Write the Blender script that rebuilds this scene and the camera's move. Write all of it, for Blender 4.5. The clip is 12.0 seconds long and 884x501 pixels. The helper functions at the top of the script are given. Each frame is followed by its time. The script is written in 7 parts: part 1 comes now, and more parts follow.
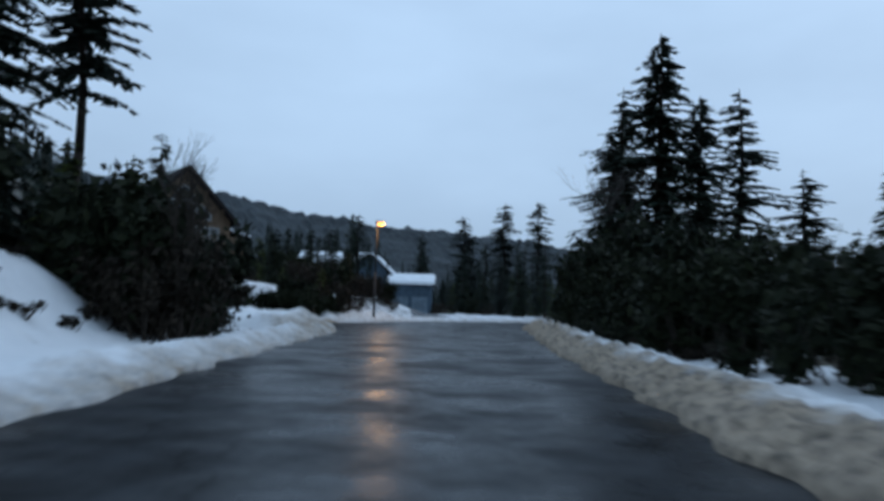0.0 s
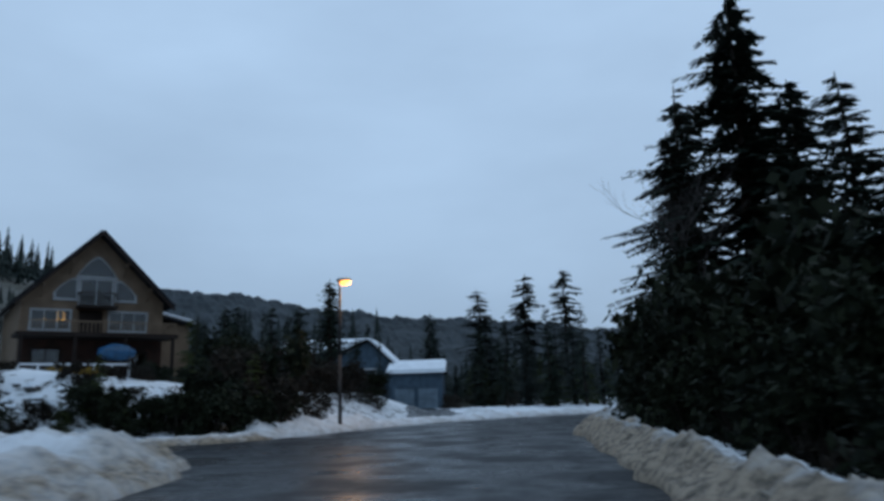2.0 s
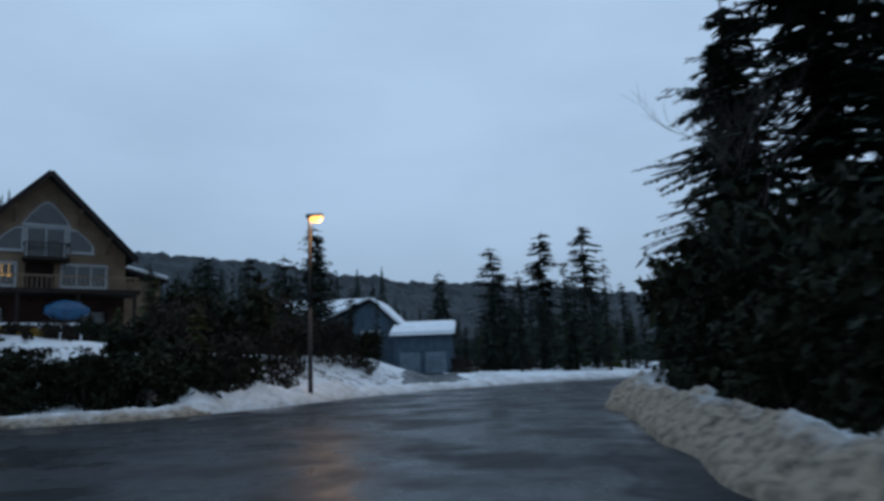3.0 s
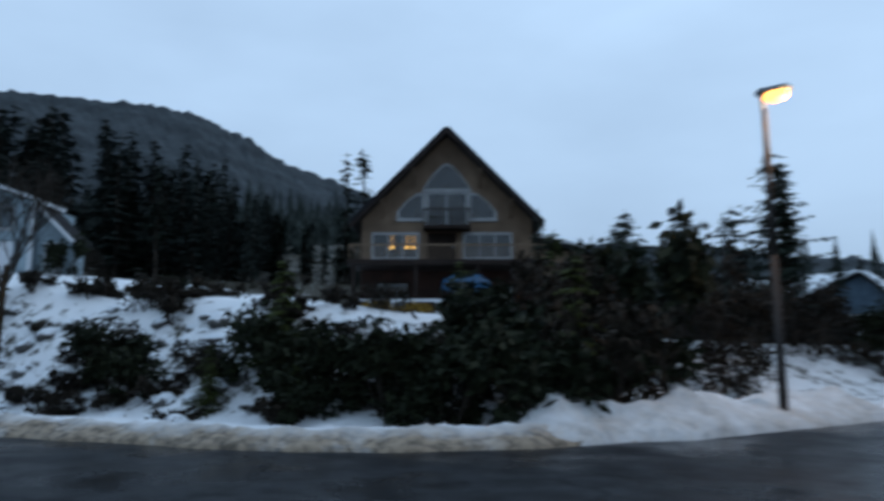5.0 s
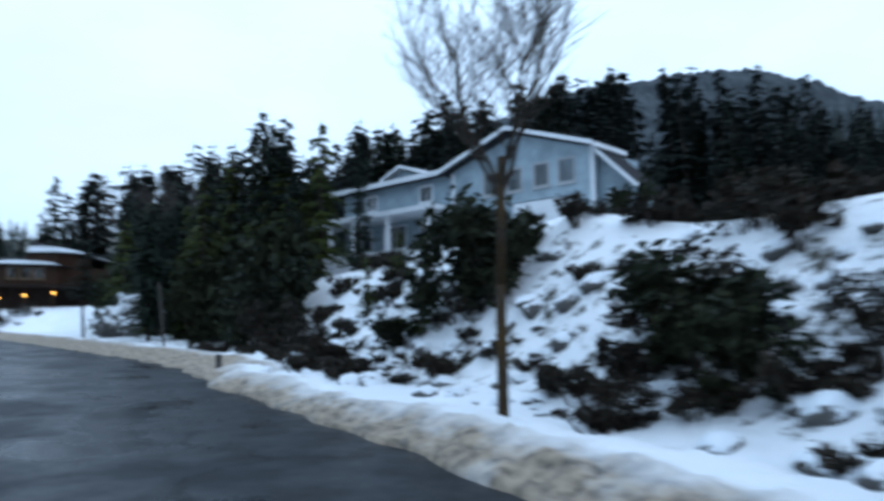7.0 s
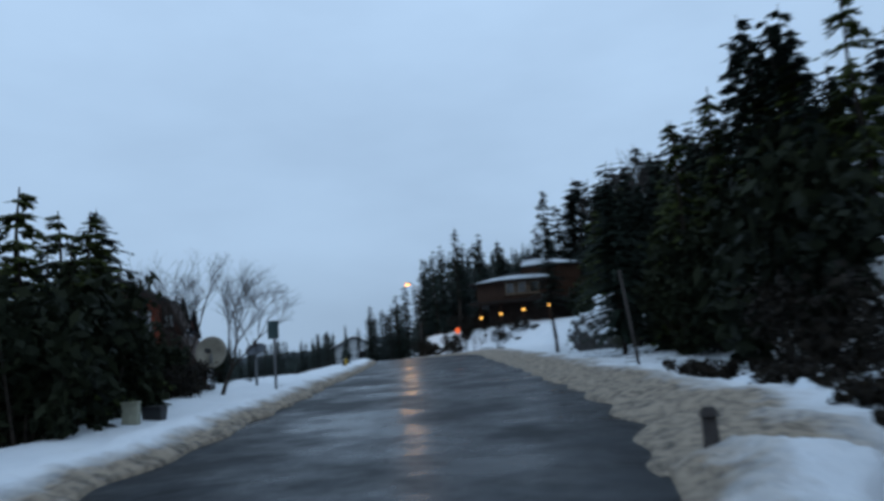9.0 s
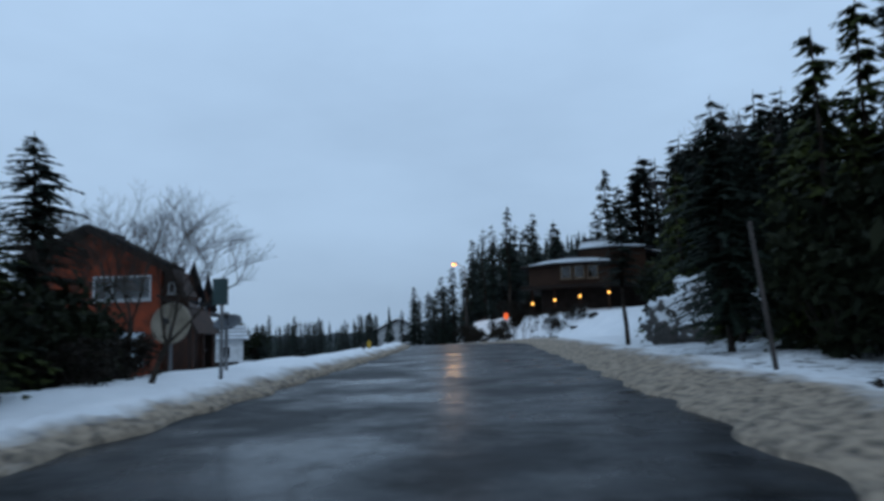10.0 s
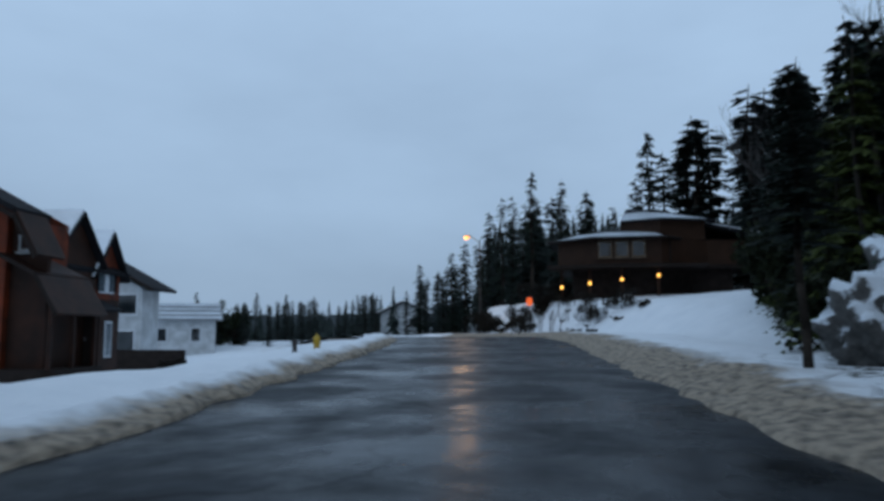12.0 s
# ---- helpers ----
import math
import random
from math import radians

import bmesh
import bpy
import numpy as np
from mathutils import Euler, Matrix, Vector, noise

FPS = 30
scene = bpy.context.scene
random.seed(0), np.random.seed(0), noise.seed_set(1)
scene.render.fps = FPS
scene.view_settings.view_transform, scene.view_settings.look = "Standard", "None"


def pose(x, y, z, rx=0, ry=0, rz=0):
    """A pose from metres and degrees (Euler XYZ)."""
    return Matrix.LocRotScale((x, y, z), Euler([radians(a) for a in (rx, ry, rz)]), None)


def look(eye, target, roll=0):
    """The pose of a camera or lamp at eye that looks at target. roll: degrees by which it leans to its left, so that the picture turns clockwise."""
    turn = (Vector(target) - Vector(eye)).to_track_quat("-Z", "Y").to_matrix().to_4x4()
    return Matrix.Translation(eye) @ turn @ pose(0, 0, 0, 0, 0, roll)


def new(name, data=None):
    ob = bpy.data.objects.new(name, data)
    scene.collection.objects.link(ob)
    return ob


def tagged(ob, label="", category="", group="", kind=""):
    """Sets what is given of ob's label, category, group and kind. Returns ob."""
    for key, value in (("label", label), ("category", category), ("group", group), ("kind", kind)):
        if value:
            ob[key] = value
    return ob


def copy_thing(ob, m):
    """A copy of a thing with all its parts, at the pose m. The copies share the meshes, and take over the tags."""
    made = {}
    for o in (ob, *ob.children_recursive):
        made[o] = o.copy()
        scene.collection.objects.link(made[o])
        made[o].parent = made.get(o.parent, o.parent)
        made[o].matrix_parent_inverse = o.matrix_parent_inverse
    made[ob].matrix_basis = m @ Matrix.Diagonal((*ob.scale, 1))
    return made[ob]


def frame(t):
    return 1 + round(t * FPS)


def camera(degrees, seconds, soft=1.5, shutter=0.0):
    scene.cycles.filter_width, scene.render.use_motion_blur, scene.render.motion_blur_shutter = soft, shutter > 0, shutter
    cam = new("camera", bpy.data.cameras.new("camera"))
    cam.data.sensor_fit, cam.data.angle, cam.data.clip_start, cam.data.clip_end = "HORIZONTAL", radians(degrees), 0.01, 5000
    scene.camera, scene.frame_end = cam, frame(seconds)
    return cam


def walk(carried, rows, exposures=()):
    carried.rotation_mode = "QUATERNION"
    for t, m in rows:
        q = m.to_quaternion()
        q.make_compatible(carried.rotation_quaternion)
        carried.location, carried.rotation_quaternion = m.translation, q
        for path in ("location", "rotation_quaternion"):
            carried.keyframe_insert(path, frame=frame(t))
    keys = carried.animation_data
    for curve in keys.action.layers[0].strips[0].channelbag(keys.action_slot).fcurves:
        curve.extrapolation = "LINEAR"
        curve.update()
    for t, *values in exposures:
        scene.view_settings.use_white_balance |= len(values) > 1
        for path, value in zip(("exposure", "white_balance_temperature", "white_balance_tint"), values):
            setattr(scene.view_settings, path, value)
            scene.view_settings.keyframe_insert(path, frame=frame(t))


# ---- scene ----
cam = camera(62.1, 12.0, soft=3.2, shutter=0.5)
PATH = [
    (0, (-0.003, 0.0, 1.219), (-0.153, 1.989, 1.372), 1.9),
    (0.5, (-0.225, 4.653, 1.169), (-0.42, 6.626, 1.432), -2.1),
    (1, (-0.201, 9.06, 1.231), (-0.4, 11.032, 1.495), -2.9),
    (1.5, (-0.157, 13.12, 1.354), (-0.364, 15.085, 1.66), -1.9),
    (2, (-0.15, 17.463, 1.414), (-0.345, 19.414, 1.806), -1.7),
    (2.5, (0.003, 21.307, 1.287), (-0.195, 23.28, 1.548), -1.2),
    (2.7, (-0.001, 22.683, 1.29), (-0.197, 24.653, 1.578), -1.5),
    (4.5, (-2.071, 33.778, 1.468), (-3.104, 35.471, 1.726), -1.9),
    (5, (-3.635, 35.913, 1.353), (-4.952, 37.389, 1.646), 0.0),
    (5.5, (-5.401, 37.439, 1.321), (-6.962, 38.668, 1.556), -0.0),
    (6, (-7.392, 38.745, 1.386), (-9.166, 39.633, 1.639), -1.4),
    (6.5, (-9.655, 39.429, 1.37), (-11.572, 39.96, 1.578), -1.1),
    (7, (-12.146, 39.749, 1.254), (-14.126, 39.93, 1.469), -0.9),
    (7.5, (-14.565, 39.754, 1.171), (-16.54, 39.569, 1.422), -3.2),
    (7.7, (-15.608, 39.576, 1.236), (-17.57, 39.257, 1.459), -3.0),
    (9.3, (-25.252, 36.865, 1.413), (-26.87, 35.721, 1.682), -3.2),
    (9.5, (-26.423, 36.18, 1.434), (-28.028, 35.012, 1.672), -2.1),
    (10, (-29.584, 34.195, 1.341), (-31.175, 33.01, 1.596), -1.7),
    (10.5, (-32.546, 31.993, 1.58), (-34.144, 30.808, 1.786), -1.5),
    (11, (-35.39, 29.962, 1.7), (-36.983, 28.769, 1.898), -1.8),
    (11.5, (-38.267, 28.04, 1.748), (-39.842, 26.832, 1.998), -0.5),
    (12, (-41.236, 26.212, 1.84), (-42.803, 24.988, 2.051), -0.0),
]
walk(cam, [(t, look(eye, target, roll)) for t, eye, target, roll in PATH],
     exposures=[(0.0, -0.05), (1.5, -0.28), (2.7, -0.28), (4.3, -0.36), (4.5, -0.12), (5.0, 0.0), (5.5, 0.75), (6.0, 0.95), (7.0, 0.88), (7.5, 0.42), (7.7, 0.36), (9.3, -0.14), (10.0, -0.14), (11.0, -0.12), (12.0, -0.3)])

# ---- sky and daylight ----
SUN_AZ, SUN_EL = 60.0, 38.0
world = bpy.data.worlds.new("overcast_dusk")
scene.world = world
world.use_nodes = True
wt = world.node_tree
wt.nodes.clear()
w_out = wt.nodes.new("ShaderNodeOutputWorld")
w_bg = wt.nodes.new("ShaderNodeBackground")
w_sky = wt.nodes.new("ShaderNodeTexSky")
w_sky.sky_type = 'NISHITA'
w_sky.sun_disc = False
w_sky.sun_elevation, w_sky.sun_rotation = radians(SUN_EL), radians(SUN_AZ)
w_sky.air_density, w_sky.dust_density, w_sky.ozone_density = 1.0, 3.0, 2.0
w_co = wt.nodes.new("ShaderNodeTexCoord")
w_map = wt.nodes.new("ShaderNodeMapping")
w_map.inputs["Scale"].default_value = (1.0, 1.0, 2.6)
w_cl = wt.nodes.new("ShaderNodeTexNoise")
w_cl.inputs["Scale"].default_value, w_cl.inputs["Detail"].default_value, w_cl.inputs["Roughness"].default_value = 1.7, 5.0, 0.5
w_ramp = wt.nodes.new("ShaderNodeValToRGB")
w_ramp.color_ramp.elements[0].position, w_ramp.color_ramp.elements[1].position = 0.3, 0.72
w_ramp.color_ramp.elements[0].color = (3.95, 5.6, 7.8, 1)
w_ramp.color_ramp.elements[1].color = (5.2, 7.3, 10.0, 1)
w_mix = wt.nodes.new("ShaderNodeMixRGB")
w_mix.inputs[0].default_value = 0.94
wt.links.new(w_co.outputs["Generated"], w_map.inputs[0])
wt.links.new(w_map.outputs[0], w_cl.inputs["Vector"])
wt.links.new(w_cl.outputs["Fac"], w_ramp.inputs[0])
wt.links.new(w_sky.outputs[0], w_mix.inputs[1])
wt.links.new(w_ramp.outputs[0], w_mix.inputs[2])
# an overcast sky is brighter overhead than at the horizon
w_sep = wt.nodes.new("ShaderNodeSeparateXYZ")
wt.links.new(w_co.outputs["Generated"], w_sep.inputs[0])
w_up = wt.nodes.new("ShaderNodeMapRange")
w_up.inputs["From Min"].default_value, w_up.inputs["From Max"].default_value = 0.0, 0.55
w_up.inputs["To Min"].default_value, w_up.inputs["To Max"].default_value = 0.82, 1.18
wt.links.new(w_sep.outputs["Z"], w_up.inputs["Value"])
w_lum = wt.nodes.new("ShaderNodeVectorMath")
w_lum.operation = 'SCALE'
wt.links.new(w_mix.outputs[0], w_lum.inputs[0])
wt.links.new(w_up.outputs[0], w_lum.inputs["Scale"])
wt.links.new(w_lum.outputs[0], w_bg.inputs[0])
w_bg.inputs[1].default_value = 0.1
wt.links.new(w_bg.outputs[0], w_out.inputs[0])

sun = new("sun", bpy.data.lights.new("sun", 'SUN'))
sun.data.energy, sun.data.angle, sun.data.color = 0.12, radians(40), (1.0, 0.95, 0.9)
sun.matrix_world = look((0, 0, 0), (-math.sin(radians(SUN_AZ)) * math.cos(radians(40)), -math.cos(radians(SUN_AZ)) * math.cos(radians(40)), -math.sin(radians(40))))


# ---- materials ----
def shader(name, colour, rough=0.7, metal=0.0, vary=0.25, scale=3.0, fine=40.0, bump=0.2, second=None, spot=0.5, alpha=None):
    """A surface with a base colour, large stains towards a second colour, fine grain and relief."""
    m = bpy.data.materials.new(name)
    m.use_nodes = True
    nt = m.node_tree
    b = nt.nodes["Principled BSDF"]
    co = nt.nodes.new("ShaderNodeTexCoord")
    big = nt.nodes.new("ShaderNodeTexNoise")
    big.inputs["Scale"].default_value, big.inputs["Detail"].default_value = scale, 4.0
    small = nt.nodes.new("ShaderNodeTexNoise")
    small.inputs["Scale"].default_value, small.inputs["Detail"].default_value = fine, 3.0
    for t in (big, small):
        nt.links.new(co.outputs["Object"], t.inputs["Vector"])
    ramp = nt.nodes.new("ShaderNodeValToRGB")
    dark = second or tuple(c * (1 - vary) for c in colour)
    ramp.color_ramp.elements[0].position, ramp.color_ramp.elements[1].position = spot - 0.14, spot + 0.14
    ramp.color_ramp.elements[0].color, ramp.color_ramp.elements[1].color = (*dark, 1), (*colour, 1)
    nt.links.new(big.outputs["Fac"], ramp.inputs[0])
    grain = nt.nodes.new("ShaderNodeMixRGB")
    grain.blend_type = 'MULTIPLY'
    grain.inputs[0].default_value = min(1.0, vary * 1.6)
    gr = nt.nodes.new("ShaderNodeValToRGB")
    gr.color_ramp.elements[0].color, gr.color_ramp.elements[1].color = (0.55, 0.55, 0.55, 1), (1, 1, 1, 1)
    gr.color_ramp.elements[0].position, gr.color_ramp.elements[1].position = 0.3, 0.6
    nt.links.new(small.outputs["Fac"], gr.inputs[0])
    nt.links.new(ramp.outputs[0], grain.inputs[1])
    nt.links.new(gr.outputs[0], grain.inputs[2])
    nt.links.new(grain.outputs[0], b.inputs["Base Color"])
    b.inputs["Roughness"].default_value, b.inputs["Metallic"].default_value = rough, metal
    if rough >= 0.6 and not metal:
        b.inputs["Specular IOR Level"].default_value = 0.2
    if bump:
        bp = nt.nodes.new("ShaderNodeBump")
        bp.inputs["Strength"].default_value, bp.inputs["Distance"].default_value = bump, 0.05
        nt.links.new(small.outputs["Fac"], bp.inputs["Height"])
        nt.links.new(bp.outputs[0], b.inputs["Normal"])
    return m


def siding(name, colour, board=0.2, axis="Z", rough=0.6, second=None):
    """Painted or stained boards: a wave across the boards gives each lap its relief."""
    m = shader(name, colour, rough, vary=0.3, scale=1.2, fine=18.0, bump=0.0, second=second)
    nt = m.node_tree
    wave = nt.nodes.new("ShaderNodeTexWave")
    wave.wave_profile, wave.bands_direction = 'SAW', axis
    wave.inputs["Scale"].default_value = 0.314 / board
    co = nt.nodes.new("ShaderNodeTexCoord")
    nt.links.new(co.outputs["Object"], wave.inputs["Vector"])
    bp = nt.nodes.new("ShaderNodeBump")
    bp.inputs["Strength"].default_value, bp.inputs["Distance"].default_value = 0.7, 0.03
    nt.links.new(wave.outputs["Fac"], bp.inputs["Height"])
    nt.links.new(bp.outputs[0], nt.nodes["Principled BSDF"].inputs["Normal"])
    return m


def foliage(name, a, b):
    """Leaves or needles whose tone changes clump by clump and tree by tree."""
    m = bpy.data.materials.new(name)
    m.use_nodes = True
    nt = m.node_tree
    p = nt.nodes["Principled BSDF"]
    geo, info = nt.nodes.new("ShaderNodeNewGeometry"), nt.nodes.new("ShaderNodeObjectInfo")
    add = nt.nodes.new("ShaderNodeMath")
    add.operation = 'MULTIPLY_ADD'
    add.inputs[1].default_value = 0.6
    sc = nt.nodes.new("ShaderNodeMath")
    sc.operation = 'MULTIPLY'
    sc.inputs[1].default_value = 0.4
    nt.links.new(info.outputs["Random"], sc.inputs[0])
    nt.links.new(geo.outputs["Random Per Island"], add.inputs[0])
    nt.links.new(sc.outputs[0], add.inputs[2])
    ramp = nt.nodes.new("ShaderNodeValToRGB")
    ramp.color_ramp.elements[0].color, ramp.color_ramp.elements[1].color = (*a, 1), (*b, 1)
    nt.links.new(add.outputs[0], ramp.inputs[0])
    nt.links.new(ramp.outputs[0], p.inputs["Base Color"])
    p.inputs["Roughness"].default_value = 0.75
    p.inputs["Specular IOR Level"].default_value = 0.15
    return m


def snow_mat(name, dirt_attr=True):
    """Old snow: bluish white, with sand, grit and bare earth where the surface carries it."""
    m = bpy.data.materials.new(name)
    m.use_nodes = True
    nt = m.node_tree
    p = nt.nodes["Principled BSDF"]
    co = nt.nodes.new("ShaderNodeTexCoord")
    n1, n2, n3, n4, n5 = (nt.nodes.new("ShaderNodeTexNoise") for _ in range(5))
    for n, s, d in ((n1, 0.9, 5.0), (n2, 6.0, 9.0), (n3, 45.0, 3.0), (n4, 1.1, 7.0), (n5, 2.3, 9.0)):
        n.inputs["Scale"].default_value, n.inputs["Detail"].default_value = s, d
        nt.links.new(co.outputs["Object"], n.inputs["Vector"])
    n4.inputs["Roughness"].default_value = 0.68
    n5.inputs["Roughness"].default_value = 0.7
    att = nt.nodes.new("ShaderNodeAttribute")
    att.attribute_name = "grit"
    sep = nt.nodes.new("ShaderNodeSeparateColor")
    nt.links.new(att.outputs["Color"], sep.inputs[0])
    white = nt.nodes.new("ShaderNodeValToRGB")
    white.color_ramp.elements[0].color, white.color_ramp.elements[1].color = (0.7, 0.74, 0.78, 1), (0.88, 0.9, 0.92, 1)
    nt.links.new(n1.outputs["Fac"], white.inputs[0])
    sand = nt.nodes.new("ShaderNodeValToRGB")
    sand.color_ramp.elements[0].color, sand.color_ramp.elements[1].color = (0.045, 0.037, 0.028, 1), (0.35, 0.28, 0.205, 1)
    sand.color_ramp.elements[0].position, sand.color_ramp.elements[1].position = 0.28, 0.6
    nt.links.new(n2.outputs["Fac"], sand.inputs[0])
    earth = nt.nodes.new("ShaderNodeValToRGB")
    earth.color_ramp.elements[0].color, earth.color_ramp.elements[1].color = (0.012, 0.012, 0.008, 1), (0.06, 0.05, 0.025, 1)
    nt.links.new(n2.outputs["Fac"], earth.inputs[0])

    def blend(src, noise_node, gain, lo, hi, a, b):
        s = nt.nodes.new("ShaderNodeMath")
        s.operation = 'MULTIPLY_ADD'
        s.inputs[1].default_value = gain
        nt.links.new(src, s.inputs[0])
        nt.links.new(noise_node.outputs["Fac"], s.inputs[2])
        r = nt.nodes.new("ShaderNodeMapRange")
        r.inputs["From Min"].default_value, r.inputs["From Max"].default_value = lo, hi
        nt.links.new(s.outputs[0], r.inputs["Value"])
        mx = nt.nodes.new("ShaderNodeMixRGB")
        nt.links.new(r.outputs[0], mx.inputs[0])
        nt.links.new(a, mx.inputs[1])
        nt.links.new(b, mx.inputs[2])
        return mx.outputs[0]

    c1 = blend(sep.outputs[0], n4, 0.9, 0.62, 1.15, white.outputs[0], sand.outputs[0])
    c2 = blend(sep.outputs[1], n5, 1.0, 0.94, 1.04, c1, earth.outputs[0])
    nt.links.new(c2, p.inputs["Base Color"])
    p.inputs["Roughness"].default_value = 0.75
    bp = nt.nodes.new("ShaderNodeBump")
    bp.inputs["Strength"].default_value, bp.inputs["Distance"].default_value = 0.5, 0.08
    nt.links.new(n2.outputs["Fac"], bp.inputs["Height"])
    bp2 = nt.nodes.new("ShaderNodeBump")
    bp2.inputs["Strength"].default_value, bp2.inputs["Distance"].default_value = 0.6, 0.03
    nt.links.new(n3.outputs["Fac"], bp2.inputs["Height"])
    nt.links.new(bp.outputs[0], bp2.inputs["Normal"])
    bp3 = nt.nodes.new("ShaderNodeBump")
    bp3.inputs["Strength"].default_value, bp3.inputs["Distance"].default_value = 0.6, 0.22
    nt.links.new(n5.outputs["Fac"], bp3.inputs["Height"])
    nt.links.new(bp2.outputs[0], bp3.inputs["Normal"])
    nt.links.new(bp3.outputs[0], p.inputs["Normal"])
    return m


def asphalt_mat():
    """Wet asphalt: patches of standing water, worn dry crown, crooked sealed cracks."""
    m = bpy.data.materials.new("wet_asphalt")
    m.use_nodes = True
    nt = m.node_tree
    p = nt.nodes["Principled BSDF"]
    co = nt.nodes.new("ShaderNodeTexCoord")
    n1, n2, n3, n4 = (nt.nodes.new("ShaderNodeTexNoise") for _ in range(4))
    for n, s, d in ((n1, 0.45, 7.0), (n2, 1.9, 6.0), (n3, 70.0, 2.0), (n4, 0.9, 4.0)):
        n.inputs["Scale"].default_value, n.inputs["Detail"].default_value = s, d
        nt.links.new(co.outputs["Object"], n.inputs["Vector"])
    n1.inputs["Roughness"].default_value = 0.62
    col = nt.nodes.new("ShaderNodeValToRGB")
    col.color_ramp.elements[0].color, col.color_ramp.elements[1].color = (0.004, 0.005, 0.0065, 1), (0.019, 0.022, 0.026, 1)
    col.color_ramp.elements[0].position, col.color_ramp.elements[1].position = 0.36, 0.66
    nt.links.new(n2.outputs["Fac"], col.inputs[0])
    # cracks: the borders of large cells, bent by noise
    bend = nt.nodes.new("ShaderNodeVectorMath")
    bend.operation = 'MULTIPLY_ADD'
    bend.inputs[1].default_value = (1.6, 1.6, 0.0)
    nt.links.new(n4.outputs["Color"], bend.inputs[0])
    nt.links.new(co.outputs["Object"], bend.inputs[2])
    cells = nt.nodes.new("ShaderNodeTexVoronoi")
    cells.feature = 'DISTANCE_TO_EDGE'
    cells.inputs["Scale"].default_value = 0.22
    nt.links.new(bend.outputs[0], cells.inputs["Vector"])
    crack = nt.nodes.new("ShaderNodeMapRange")
    crack.inputs["From Min"].default_value, crack.inputs["From Max"].default_value = 0.003, 0.014
    crack.inputs["To Min"].default_value, crack.inputs["To Max"].default_value = 0.6, 1.0
    nt.links.new(cells.outputs["Distance"], crack.inputs["Value"])
    mul = nt.nodes.new("ShaderNodeVectorMath")
    mul.operation = 'SCALE'
    nt.links.new(col.outputs[0], mul.inputs[0])
    nt.links.new(crack.outputs[0], mul.inputs["Scale"])
    nt.links.new(mul.outputs[0], p.inputs["Base Color"])
    rr = nt.nodes.new("ShaderNodeMapRange")
    rr.inputs["From Min"].default_value, rr.inputs["From Max"].default_value = 0.38, 0.6
    rr.inputs["To Min"].default_value, rr.inputs["To Max"].default_value = 0.17, 0.52
    nt.links.new(n1.outputs["Fac"], rr.inputs["Value"])
    nt.links.new(rr.outputs[0], p.inputs["Roughness"])
    sp = nt.nodes.new("ShaderNodeMath")
    sp.operation = 'MULTIPLY'
    sp.inputs[1].default_value = 0.06
    nt.links.new(crack.outputs[0], sp.inputs[0])
    nt.links.new(sp.outputs[0], p.inputs["Specular IOR Level"])
    bp = nt.nodes.new("ShaderNodeBump")
    bp.inputs["Strength"].default_value, bp.inputs["Distance"].default_value = 0.25, 0.006
    nt.links.new(n3.outputs["Fac"], bp.inputs["Height"])
    bp2 = nt.nodes.new("ShaderNodeBump")
    bp2.inputs["Strength"].default_value, bp2.inputs["Distance"].default_value = 0.25, 0.05
    nt.links.new(n2.outputs["Fac"], bp2.inputs["Height"])
    nt.links.new(bp.outputs[0], bp2.inputs["Normal"])
    nt.links.new(bp2.outputs[0], p.inputs["Normal"])
    return m


def glow(name, colour, strength):
    m = bpy.data.materials.new(name)
    m.use_nodes = True
    p = m.node_tree.nodes["Principled BSDF"]
    p.inputs["Base Color"].default_value = (*colour, 1)
    p.inputs["Emission Color"].default_value = (*colour, 1)
    p.inputs["Emission Strength"].default_value = strength
    return m


def glass_mat():
    m = bpy.data.materials.new("window_glass")
    m.use_nodes = True
    p = m.node_tree.nodes["Principled BSDF"]
    p.inputs["Base Color"].default_value = (0.5, 0.56, 0.6, 1)
    p.inputs["Roughness"].default_value = 0.03
    p.inputs["Transmission Weight"].default_value = 1.0
    p.inputs["IOR"].default_value = 1.5
    return m


M_SNOW = snow_mat("old_snow")
M_ROAD = asphalt_mat()


